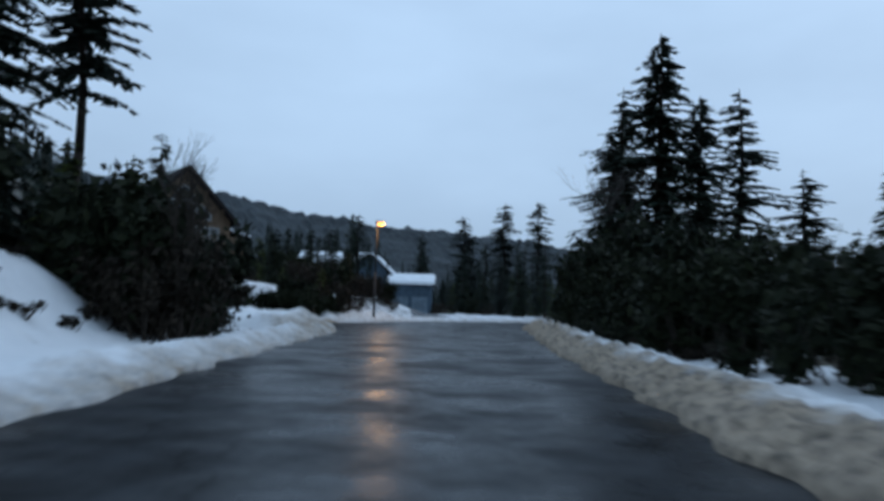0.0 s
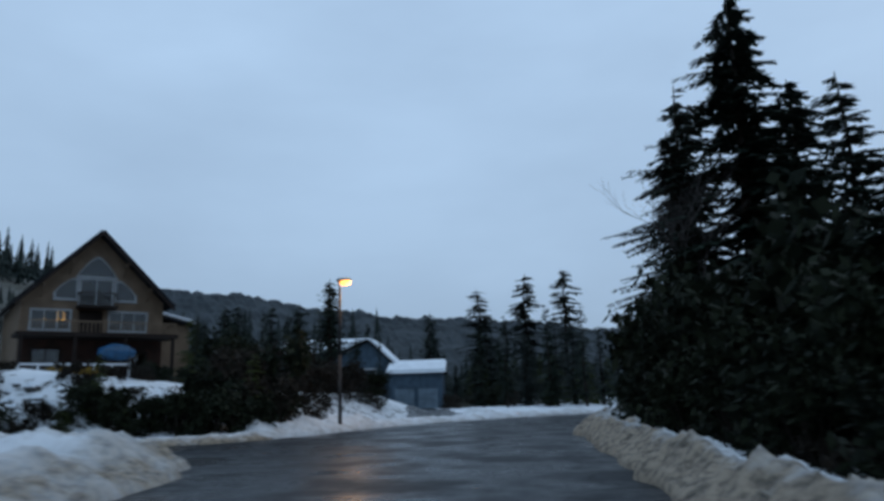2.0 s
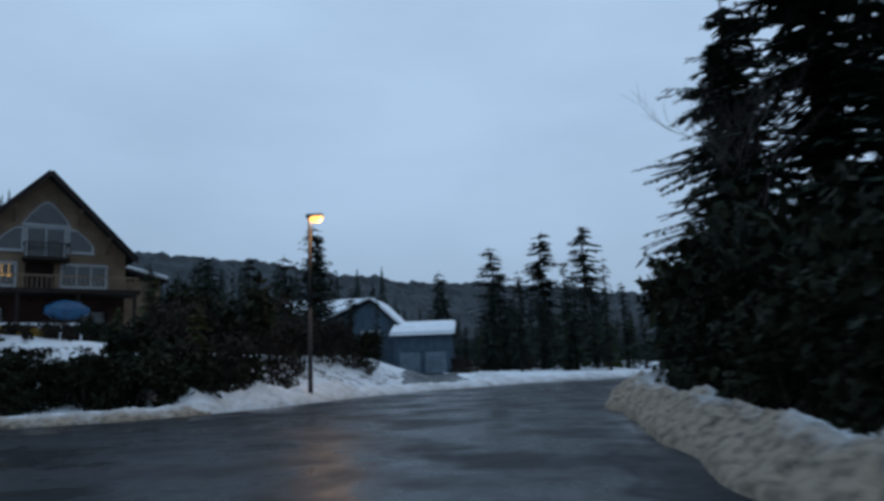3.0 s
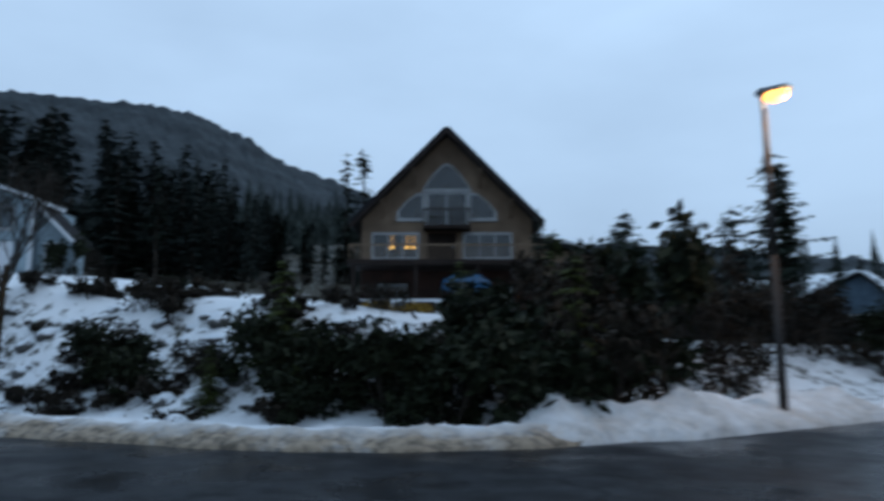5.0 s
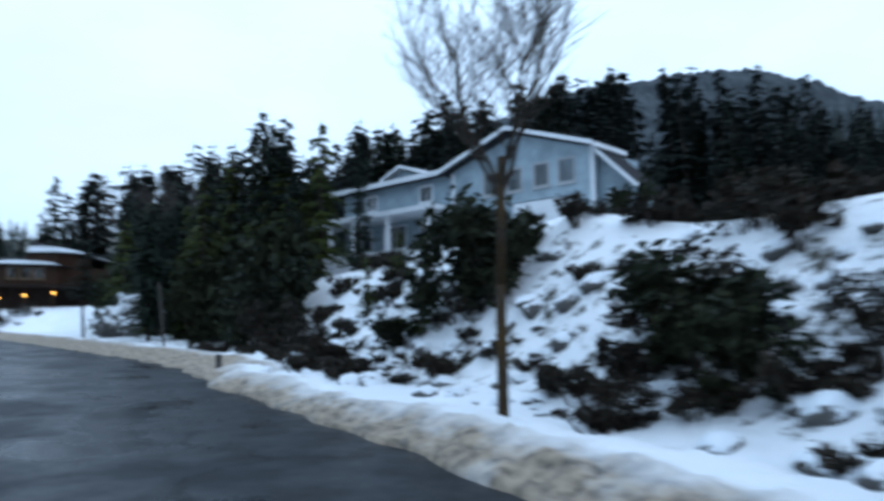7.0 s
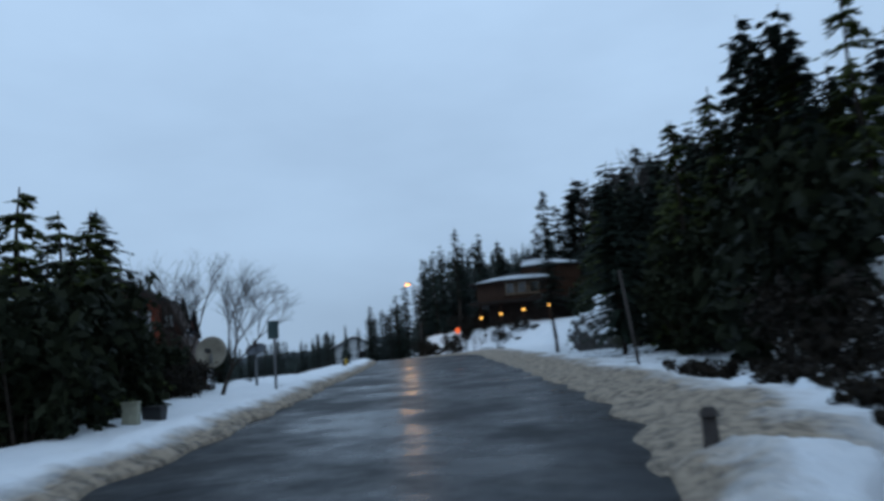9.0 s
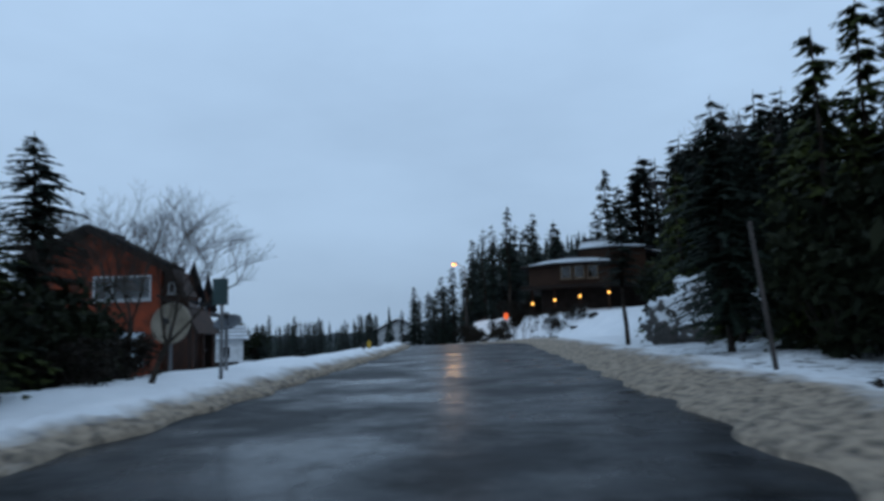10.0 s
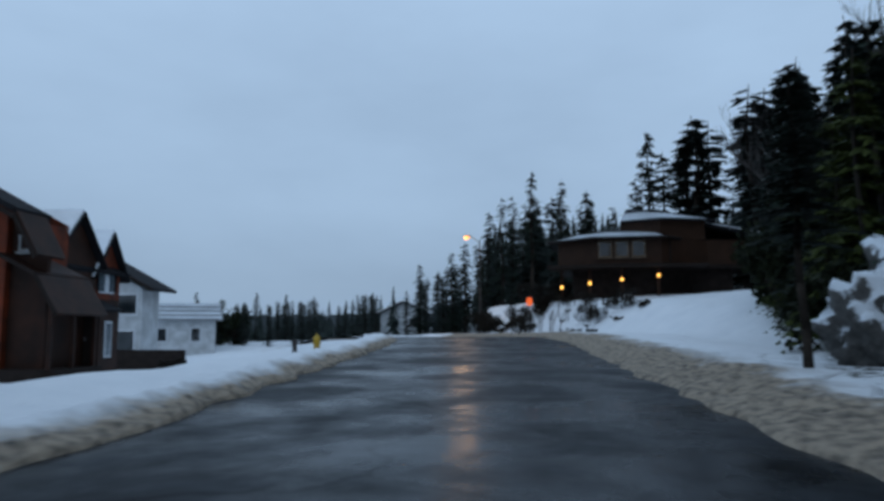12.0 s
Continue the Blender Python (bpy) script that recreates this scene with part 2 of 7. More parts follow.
def rock_mat():
    """Dark grey rock with snow lying on whatever faces upwards, ragged at its edge."""
    m = bpy.data.materials.new("snowy_rock")
    m.use_nodes = True
    nt = m.node_tree
    p = nt.nodes["Principled BSDF"]
    geo, co = nt.nodes.new("ShaderNodeNewGeometry"), nt.nodes.new("ShaderNodeTexCoord")
    n1, n2 = nt.nodes.new("ShaderNodeTexNoise"), nt.nodes.new("ShaderNodeTexNoise")
    for n, s in ((n1, 4.2), (n2, 9.0)):
        n.inputs["Scale"].default_value, n.inputs["Detail"].default_value = s, 7.0
        nt.links.new(co.outputs["Object"], n.inputs["Vector"])
    sep = nt.nodes.new("ShaderNodeSeparateXYZ")
    nt.links.new(geo.outputs["Normal"], sep.inputs[0])
    mad = nt.nodes.new("ShaderNodeMath")
    mad.operation = 'MULTIPLY_ADD'
    mad.inputs[1].default_value = 1.7
    nt.links.new(n1.outputs["Fac"], mad.inputs[0])
    nt.links.new(sep.outputs["Z"], mad.inputs[2])
    rg = nt.nodes.new("ShaderNodeMapRange")
    rg.inputs["From Min"].default_value, rg.inputs["From Max"].default_value = 1.08, 1.3
    nt.links.new(mad.outputs[0], rg.inputs["Value"])
    grey = nt.nodes.new("ShaderNodeValToRGB")
    grey.color_ramp.elements[0].color, grey.color_ramp.elements[1].color = (0.02, 0.02, 0.018, 1), (0.13, 0.125, 0.12, 1)
    nt.links.new(n2.outputs["Fac"], grey.inputs[0])
    mx = nt.nodes.new("ShaderNodeMixRGB")
    nt.links.new(rg.outputs[0], mx.inputs[0])
    nt.links.new(grey.outputs[0], mx.inputs[1])
    mx.inputs[2].default_value = (0.72, 0.77, 0.82, 1)
    nt.links.new(mx.outputs[0], p.inputs["Base Color"])
    p.inputs["Roughness"].default_value = 0.8
    bp = nt.nodes.new("ShaderNodeBump")
    bp.inputs["Strength"].default_value, bp.inputs["Distance"].default_value = 0.7, 0.06
    nt.links.new(n2.outputs["Fac"], bp.inputs["Height"])
    nt.links.new(bp.outputs[0], p.inputs["Normal"])
    return m


M_ROCK = rock_mat()
M_GLASS = glass_mat()
M_NEEDLE = foliage("spruce_needles", (0.006, 0.011, 0.008), (0.026, 0.04, 0.028))
# paler, bluer than the near needles: distance haze is put into this colour
M_NEEDLE_HAZE = foliage("hazed_fir_needles", (0.012, 0.018, 0.016), (0.042, 0.056, 0.05))
M_NEEDLE_LIGHT = foliage("cedar_sprays", (0.011, 0.016, 0.003), (0.054, 0.068, 0.014))
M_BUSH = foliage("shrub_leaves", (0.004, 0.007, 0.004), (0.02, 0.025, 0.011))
M_BRUSH = foliage("brown_brush", (0.007, 0.006, 0.0045), (0.028, 0.021, 0.014))
M_GOLD = foliage("yellow_shrub_leaves", (0.12, 0.07, 0.01), (0.3, 0.19, 0.03))
M_BARK = shader("dark_bark", (0.05, 0.04, 0.032), 0.9, vary=0.5, scale=2.0, fine=25.0, bump=0.6)
M_TWIG = shader("grey_twig_bark", (0.09, 0.08, 0.075), 0.85, vary=0.4, scale=2.0, fine=30.0, bump=0.3)
M_MOSSBARK = shader("mossy_bark", (0.035, 0.028, 0.022), 0.9, vary=0.5, scale=1.6, fine=25.0, bump=0.6, second=(0.055, 0.032, 0.01))
M_TRIM = shader("weathered_trim", (0.36, 0.38, 0.39), 0.6, vary=0.2, scale=1.0, fine=20.0, bump=0.05)
M_WHITE = shader("white_paint", (0.62, 0.65, 0.68), 0.5, vary=0.12, scale=1.0, fine=20.0, bump=0.05)
M_TAN = siding("tan_cedar_siding", (0.2, 0.142, 0.096), 0.22)
M_BLUE = siding("pale_blue_siding", (0.33, 0.42, 0.47), 0.2)
M_SLATE = siding("slate_blue_siding", (0.09, 0.14, 0.19), 0.2)
M_RED = siding("rust_red_boards", (0.2, 0.036, 0.012), 0.25, second=(0.07, 0.018, 0.008))
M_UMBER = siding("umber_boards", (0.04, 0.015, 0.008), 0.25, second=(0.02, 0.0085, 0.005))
M_BROWN = siding("brown_cedar_boards", (0.046, 0.021, 0.011), 0.22)
M_WHITEWALL = siding("white_siding", (0.6, 0.63, 0.65), 0.2)
M_DARKWOOD = shader("dark_wood", (0.028, 0.02, 0.017), 0.7, vary=0.4, scale=2.0, fine=22.0, bump=0.3)
M_SHINGLE = shader("dark_shingles", (0.022, 0.022, 0.025), 0.85, vary=0.4, scale=1.0, fine=14.0, bump=0.5)
for m in (M_SHINGLE, M_DARKWOOD):
    m.node_tree.nodes["Principled BSDF"].inputs["Specular IOR Level"].default_value = 0.12
M_ROOFSNOW = shader("roof_snow", (0.82, 0.86, 0.9), 0.7, vary=0.12, scale=0.8, fine=8.0, bump=0.3)
M_GDOOR = siding("garage_door_paint", (0.42, 0.5, 0.56), 0.5)
M_SLATEDOOR = siding("slate_door_paint", (0.2, 0.27, 0.33), 0.5)
M_TARP = shader("blue_tarp", (0.01, 0.09, 0.2), 0.45, vary=0.4, scale=1.5, fine=6.0, bump=0.6)
M_STEEL = shader("galvanised_steel", (0.2, 0.21, 0.22), 0.5, 0.7, vary=0.2, scale=3.0, fine=30.0, bump=0.05)
M_POLE = shader("weathered_pole", (0.055, 0.05, 0.048), 0.8, vary=0.3, scale=2.0, fine=20.0, bump=0.2)
M_GREENSIGN = shader("sign_back", (0.03, 0.07, 0.075), 0.5, 0.2, vary=0.25, scale=3.0, fine=30.0, bump=0.05)
M_DISH = shader("beige_dish", (0.33, 0.3, 0.24), 0.6, vary=0.3, scale=2.0, fine=15.0, bump=0.1)
M_GREYDISH = shader("grey_dish", (0.05, 0.06, 0.075), 0.5, 0.3, vary=0.2, scale=2.0, fine=15.0, bump=0.05)
M_UTIL = shader("beige_metal_cabinet", (0.34, 0.34, 0.26), 0.6, vary=0.25, scale=2.0, fine=12.0, bump=0.1)
M_BLACK = shader("black_plastic", (0.015, 0.016, 0.018), 0.5, vary=0.3, scale=3.0, fine=25.0, bump=0.1)
M_YELLOW = shader("yellow_hydrant_paint", (0.5, 0.32, 0.02), 0.5, vary=0.25, scale=6.0, fine=30.0, bump=0.1)
M_ORANGE = glow("orange_beacon", (1.0, 0.16, 0.03), 0.7)
M_SODIUM = glow("sodium_lamp", (1.0, 0.42, 0.1), 3.2)
M_BULB = glow("warm_bulb", (1.0, 0.5, 0.1), 3.0)
# the ridge's aerial haze is painted in as a blue-grey base colour
M_MOUNT = shader("hazy_far_forest", (0.054, 0.066, 0.074), 0.95, vary=0.65, scale=0.03, fine=0.25, bump=0.0, second=(0.026, 0.034, 0.039))

# ---- the plan: two streets ----
# Street A runs along +y. Street B leaves it to the left; s metres along it from (-25.25, 36.87), r metres to its right.
BO, BU, BN = (-25.25, 36.87), (-0.8321, -0.5546), (-0.5546, 0.8321)


def on_b(s, r):
    return (BO[0] + s * BU[0] + r * BN[0], BO[1] + s * BU[1] + r * BN[1])


def smooth(v, a, b):
    t = np.clip((np.asarray(v, float) - a) / (b - a), 0, 1)
    return t * t * (3 - 2 * t)


def b_coords(x, y):
    dx, dy = np.asarray(x, float) - BO[0], np.asarray(y, float) - BO[1]
    return dx * BU[0] + dy * BU[1], dx * BN[0] + dy * BN[1]


def road_z(x, y):
    """Height of the carriageway: street A is level, street B climbs gently to a crest."""
    s, r = b_coords(x, y)
    rise = np.interp(s, [-60, -8, -3, 52, 62, 120, 400], [0, 0, 0.06, 1.28, 1.36, 0.6, -4.0])
    far_end = smooth(s, 50, 64)
    return rise * (smooth(r, -24, -12) * far_end + smooth(r, -13, -5.5) * (1 - far_end))


LEFT_A = [(-4.0, -60), (-4.4, 0), (-4.9, 8.5), (-5.6, 14.3), (-6.2, 21), (-6.8, 27), (-7.2, 31)]
CORNER = [(-7.9, 34.0), (-10, 36.0), (-14, 36.3), (-18.6, 35.2), on_b(-2, -4.3)]
LEFT_B = [on_b(2, -4.2), on_b(10, -4.1), on_b(25, -4.2), on_b(42, -4.3), on_b(52, -4.8), on_b(62, -7.0), on_b(75, -12), on_b(92, -22)]
RIGHT_B = [on_b(98, -13), on_b(84, -5.0), on_b(71, 0.6), on_b(60, 2.8), on_b(50, 3.1), on_b(25, 3.1), on_b(14, 2.9), on_b(8, 2.6), on_b(5, 2.0),
           on_b(2, 1.3), on_b(-2, 0.6), on_b(-6, 0.0), on_b(-10, -1.0), (-12.7, 42.9), (-11, 44.8)]
NORTH_A = [(-9.2, 48.5), (-7.6, 55), (-4.5, 61), (0, 67), (6, 72), (16, 77), (34, 80)]
RIGHT_A = [(34, 73), (17, 69), (9, 64.5), (4.6, 58), (2.8, 52), (2.1, 45), (2.0, 33), (2.1, 20), (2.4, 10), (2.6, 0), (2.6, -60)]
OUTLINE = LEFT_A + CORNER + LEFT_B + RIGHT_B + NORTH_A + RIGHT_A


def road_distance(x, y):
    """Metres from the edge of the carriageway, below nought on it."""
    x, y = np.asarray(x, float), np.asarray(y, float)
    best, inside = np.full(x.shape, 1e9), np.zeros(x.shape, bool)
    for (ax, ay), (bx, by) in zip(OUTLINE, OUTLINE[1:] + OUTLINE[:1]):
        ux, uy = bx - ax, by - ay
        t = np.clip(((x - ax) * ux + (y - ay) * uy) / (ux * ux + uy * uy), 0, 1)
        best = np.minimum(best, np.hypot(x - ax - t * ux, y - ay - t * uy))
        with np.errstate(divide="ignore", invalid="ignore"):
            cross = ((ay > y) != (by > y)) & (x < ux * (y - ay) / (uy if uy else 1e-9) + ax)
        inside ^= cross
    return np.where(inside, -best, best)


WAVES = [(random.uniform(0, 6.28), random.uniform(0, 6.28), random.uniform(0, 6.28)) for _ in range(14)]


def lumps(x, y, size):
    """Uneven ground, about -1 to 1, with features of that size in metres."""
    v = 0.0
    for k, (a, b, c) in enumerate(WAVES):
        f = (0.6 + 0.21 * k) * 3.2 / size
        v = v + np.sin(f * (x * math.cos(a) + y * math.sin(a)) + b + 1.7 * np.sin(f * 0.45 * (x * math.sin(c) - y * math.cos(c)) + a)) / (1 + 0.35 * k)
    return v / 3.0


def ground_z(x, y):
    x, y = np.asarray(x, float), np.asarray(y, float)
    s, r = b_coords(x, y)
    d, zr = road_distance(x, y), road_z(x, y)
    uphill = (((r > -1.0) & (s > -14)) | ((y > 41) & (x < 0))) & (d > 0)
    west = smooth(-x, 5.5, 11.0)
    shelf = np.interp(s, [-60, -22, -14, -8, 0, 8, 20, 34, 60, 80, 130], [1.2, 1.6, 2.3, 2.8, 3.3, 3.8, 3.4, 2.4, 2.9, 3.9, 3.0])
    yard = np.interp(s, [-60, -22, -12, 0, 8, 20, 34, 60, 80, 130], [0.6, 0.6, 0.5, 1.4, 1.8, 2.0, 1.6, 1.6, 0.6, 1.0])
    toe = np.interp(s, [-60, -12, 4, 14, 60, 90], [2.2, 2.0, 2.4, 5.0, 5.0, 3.0])
    lip = 0.04 + 0.2 * smooth(d, 1.2, 2.8)
    west = west * (1 - smooth(y, 68, 78) * smooth(x, -26, -18))
    up = zr + lip + west * (np.maximum(shelf - zr, 0) * smooth(d, toe, toe + 4.5) + yard * smooth(d, 8, 20) + 0.2 * np.clip(d - 30, 0, 170) * smooth(s, -30, -5))
    flat = zr + lip + 0.03
    near_a = smooth(x, -30, -20)
    bank = near_a * 2.0 * smooth(d, 2.6, 5.6) * smooth(-y, -25, -15) * smooth(-x, 6, 9) + near_a * 0.04 * np.clip(d - 8, 0, 60) * smooth(-y, -25, -15)
    dip = -(0.3 + 0.9 * smooth(s, 46, 62)) * smooth(-r, 6.5, 13) * smooth(s, 26, 40) * smooth(-s, -110, -80)
    valley = dip - 0.06 * np.clip(-28 - r, 0, 120) * smooth(s, 5, 25)
    east = -0.06 * np.clip(x - 6, 0, 40) * smooth(x, 2, 5)
    z = np.where(uphill, up, flat + bank + valley + east)
    rough = smooth(d, 1.0, 4.0)
    z = z + rough * (0.14 * lumps(x, y, 5.0) + 0.06 * lumps(x + 31, y, 1.6)) + smooth(d, 30, 90) * 1.2 * lumps(x, y, 60.0)
    z = z + 0.35 * smooth(d, 2.0, 4.0) * smooth(-d, -8.5, -6.0) * uphill * west * lumps(x, y - 17, 2.4) * smooth(s, -20, -6) * smooth(-s, -16, -8)
    return np.where(d < 0.4, zr - 0.12, z)


def height(x, y):
    return float(ground_z(np.array([x]), np.array([y]))[0])


def mesh_of(name, verts, faces, mat, smoothed=True):
    me = bpy.data.meshes.new(name)
    me.from_pydata(verts, [], faces)
    me.materials.append(mat)
    if smoothed:
        me.polygons.foreach_set("use_smooth", [True] * len(me.polygons))
    me.update()
    return me


def grit(me, values):
    """Sand and bare earth carried by a snow surface: red is sand, green is earth."""
    layer = me.color_attributes.new("grit", 'FLOAT_COLOR', 'POINT')
    flat = np.ones((len(me.vertices), 4), np.float32)
    flat[:, 0], flat[:, 1], flat[:, 2] = values[0], values[1], 0
    layer.data.foreach_set("color", flat.ravel())


def axis_lines(a, b, step, far):
    mid = list(np.arange(a, b + step, step))
    lo, hi, g = [], [], step
    v = a
    while v > -far:
        g *= 1.25
        v -= g
        lo.append(v)
    v, g = b, step
    while v < far:
        g *= 1.25
        v += g
        hi.append(v)
    return np.array(lo[::-1] + mid + hi)


GX, GY = axis_lines(-112, 36, 0.7, 3000), axis_lines(-12, 84, 0.7, 3000)
gx, gy = np.meshgrid(GX, GY)
gz = ground_z(gx, gy)
nx, ny = len(GX), len(GY)
verts = np.stack([gx.ravel(), gy.ravel(), gz.ravel()], -1).tolist()
faces = [(j * nx + i, j * nx + i + 1, (j + 1) * nx + i + 1, (j + 1) * nx + i) for j in range(ny - 1) for i in range(nx - 1)]
me = mesh_of("ground", verts, faces, M_SNOW)
gs, gr = b_coords(gx, gy)
gd = road_distance(gx, gy)
north = ((gr > 0) & (gs > -14)) | ((gy > 41) & (gx < 0))
earth = np.where(north, 0.43 * smooth(gd, 1.5, 2.6) * smooth(-gd, -7.0, -5.5) * smooth(-gs, -46, -36) + 0.62 * smooth(gd, 24, 34), 0.0)
earth = np.maximum(earth, 0.6 * smooth(gx, 5, 8) * (gy < 75))
earth = np.maximum(earth, 0.5 * smooth(-gx, 9.5, 13) * smooth(-gy, -28, -20) * smooth(gx, -30, -20))
earth = np.maximum(earth, 0.45 * smooth(gd, 45, 90))
grit(me, (np.clip(0.75 * smooth(-gd, -1.2, 0.2), 0, 1).ravel(), earth.ravel()))
tagged(new("ground", me), "snow-covered ground with bare earth on the banks", "ground", kind="structure")

step = 0.45
rx, ry = np.meshgrid(np.arange(-112, 35, step), np.arange(-30, 84, step))
keep = road_distance(rx, ry) < 0.55
rz = road_z(rx, ry) + 0.005 * lumps(rx, ry, 9.0)
rn = rx.shape[1]
index = -np.ones(rx.shape, int)
index[keep] = np.arange(keep.sum())
verts = np.stack([rx[keep], ry[keep], rz[keep]], -1).tolist()
faces = []
for j in range(rx.shape[0] - 1):
    for i in range(rn - 1):
        q = (index[j, i], index[j, i + 1], index[j + 1, i + 1], index[j + 1, i])
        if min(q) >= 0:
            faces.append(tuple(int(v) for v in q))
tagged(new("road", mesh_of("road", verts, faces, M_ROAD)), "wet dark asphalt street with a side street", "road", kind="structure")


# ---- ploughed snow along the kerbs ----
def along(points, step):
    """Points every step metres along a line, with the direction to its left."""
    out, pts = [], [Vector((*p, 0)) for p in points]
    for a, b in zip(pts, pts[1:]):
        n = max(1, int((b - a).length / step))
        for k in range(n):
            out.append(a.lerp(b, k / n))
    out.append(pts[-1])
    res = []
    for k, p in enumerate(out):
        d = (out[min(k + 3, len(out) - 1)] - out[max(k - 3, 0)]).normalized()
        res.append((p, Vector((-d.y, d.x, 0))))
    return res


def snow_bank(points, width, tall, side, label, sand=0.9, crest=0.45, seed=0, ends=True, rough=1.0, fall=1.0, swell=0.0):
    """A ridge of ploughed snow: it starts on the asphalt, rises to a lumpy crest and falls to the verge."""
    rows, across, vs, gritty = along(points, 0.15), 21, [], []
    n = len(rows)
    for k, (p, left) in enumerate(rows):
        fade = min(1.0, k / 7, (n - 1 - k) / 7) if ends else 1.0
        big = 0.75 + 0.5 * noise.noise((p.x * 0.45 + seed, p.y * 0.45, 3.1)) + 0.25 * noise.noise((p.x * 1.3, p.y * 1.3 + seed, 7.7))
        wide = width * (0.85 + 0.35 * noise.noise((p.x * 0.5, p.y * 0.5, 11.0 + seed)))
        for j in range(across):
            f = j / (across - 1)
            q = p + left * side * (wide * f - 0.35 - 0.25 * noise.noise((p.x * 0.8, p.y * 0.8, 21.0 + seed)))
            prof = (f / crest) ** 0.8 if f < crest else max(0.0, 1 - (f - crest) / (1 - crest)) ** 0.9
            lump = rough * (0.09 * noise.noise((q.x * 2.2, q.y * 2.2, 5.0)) + 0.08 * abs(noise.noise((q.x * 4.5, q.y * 4.5, 9.0))) + 0.07 * abs(noise.noise((q.x * 9.0, q.y * 9.0, 2.0))) + (0.16 * max(0.0, 0.5 - noise.voronoi((q.x * 2.1, q.y * 2.1, 1.0))[0][0]) + 0.09 * max(0.0, 0.5 - noise.voronoi((q.x * 5.5, q.y * 5.5, 4.0))[0][0])) * max(0.0, 0.5 + 1.6 * noise.noise((q.x * 0.7, q.y * 0.7, 33.0))))
            base = float(road_z(q.x, q.y))
            z = base + 0.012 - 0.14 * (j == 0) + fade * ((tall + swell * float(smooth(p.y, 17, 26))) * big * prof + lump * min(1.0, 4 * prof)) + (0.2 if f > crest else 0.2 * f / crest) * fade - 0.25 * (j == across - 1)
            vs.append((q.x, q.y, z))
            gritty.append(sand * max(0.0, 1.25 - fall * max(0.0, f - 0.18) / 0.82) * (1.0 if f < crest + 0.1 else 0.7))
    fs = [(k * across + j, k * across + j + 1, (k + 1) * across + j + 1, (k + 1) * across + j) for k in range(n - 1) for j in range(across - 1)]
    if side > 0:
        fs = [f[::-1] for f in fs]
    me = mesh_of("snow_bank", vs, fs, M_SNOW)
    grit(me, (np.clip(gritty, 0, 1), 0.0))
    return tagged(new("snow_bank", me), label, "snow bank", "ploughed snow banks", kind="stuff")


snow_bank([(2.6, -12), (2.6, 0), (2.4, 10), (2.1, 20), (2.0, 33), (2.1, 45), (2.8, 52), (4.6, 58), (9, 64.5), (17, 69)], 2.1, 0.24, -1, "gritty ploughed snow bank along the street edge", 0.8, 0.5, 1, rough=1.3, fall=1.25, swell=0.2)
snow_bank([(-4.35, -12), (-4.4, 0), (-4.9, 8.5), (-5.6, 14.3), (-6.2, 21), (-6.8, 27)], 1.8, 0.2, 1, "low grey-white ploughed snow ridge beside the street", 0.4, 0.5, 2, rough=0.8, fall=1.8)
snow_bank([(-6.6, 25), (-7.0, 30.5), (-7.9, 34.0), (-10, 36.0), (-14, 36.3), (-18.6, 35.2), on_b(-2, -4.3), on_b(3, -4.2)], 4.6, 0.72, 1, "high white snow pile rounding the street corner", 0.5, 0.42, 3, fall=1.8)
snow_bank([on_b(2, -4.2), on_b(10, -4.1), on_b(25, -4.2), on_b(42, -4.3), on_b(52, -4.8), on_b(58, -6)], 1.5, 0.06, 1, "dirty ploughed snow ridge with a white top", 0.66, 0.55, 4, rough=0.65, fall=2.6)
snow_bank([on_b(84, -5.0), on_b(71, 0.6), on_b(60, 2.8), on_b(50, 3.1), on_b(25, 3.1), on_b(14, 2.9), on_b(8, 2.6), on_b(4.4, 1.8)], 3.4, 0.1, 1, "wide sandy brown ploughed snow bank", 0.92, 0.6, 5, rough=0.5, fall=1.25)
snow_bank([on_b(5.6, 2.1), on_b(2, 1.3), on_b(-2, 0.6), on_b(-6, 0.0), on_b(-10, -1.0), (-12.7, 42.9), (-11, 44.8), (-9.6, 47.6)], 1.8, 0.07, 1, "low sandy snow ridge below the bank", 0.6, 0.5, 6, rough=0.7, fall=1.5)
snow_bank([(-10.6, 45.6), (-9.2, 48.5), (-7.9, 53.4), (-7.2, 56)], 3.0, 0.55, 1, "rounded white snow mound round the lamp pole", 0.3, 0.5, 7)
snow_bank([(-7.6, 55), (-4.5, 61), (0, 67), (6, 72), (16, 77)], 1.7, 0.12, 1, "white snow ridge at the bend of the street", 0.25, 0.5, 8)


snow_bank([(-2.4, 66.0), (-3.2, 70.0), (-4.6, 76.0)], 2.4, 0.4, -1, "white snow heap beside the driveway", 0.2, 0.5, 9)
snow_bank([(-8.1, 61.6), (-8.7, 66.0), (-9.6, 72.0)], 2.2, 0.35, 1, "white snow heap beside the driveway", 0.2, 0.5, 10)

# the garage's driveway, laid over the rise
vs, across = [], 7
rows = along([(-4.9, 61.6), (-6.2, 69.0), (-8.4, 84.0), (-11.6, 98.4)], 0.6)
for p, left in rows:
    for j in range(across):
        q = p + left * (2.1 * (1 - 2 * j / (across - 1)))
        vs.append((q.x, q.y, height(q.x, q.y) + 0.07 - 0.1 * (j in (0, across - 1))))
fs = [(k * across + j, k * across + j + 1, (k + 1) * across + j + 1, (k + 1) * across + j) for k in range(len(rows) - 1) for j in range(across - 1)]
tagged(new("driveway", mesh_of("driveway", vs, [f[::-1] for f in fs], M_ROAD)), "wet asphalt driveway up to the garage", "driveway", kind="structure")


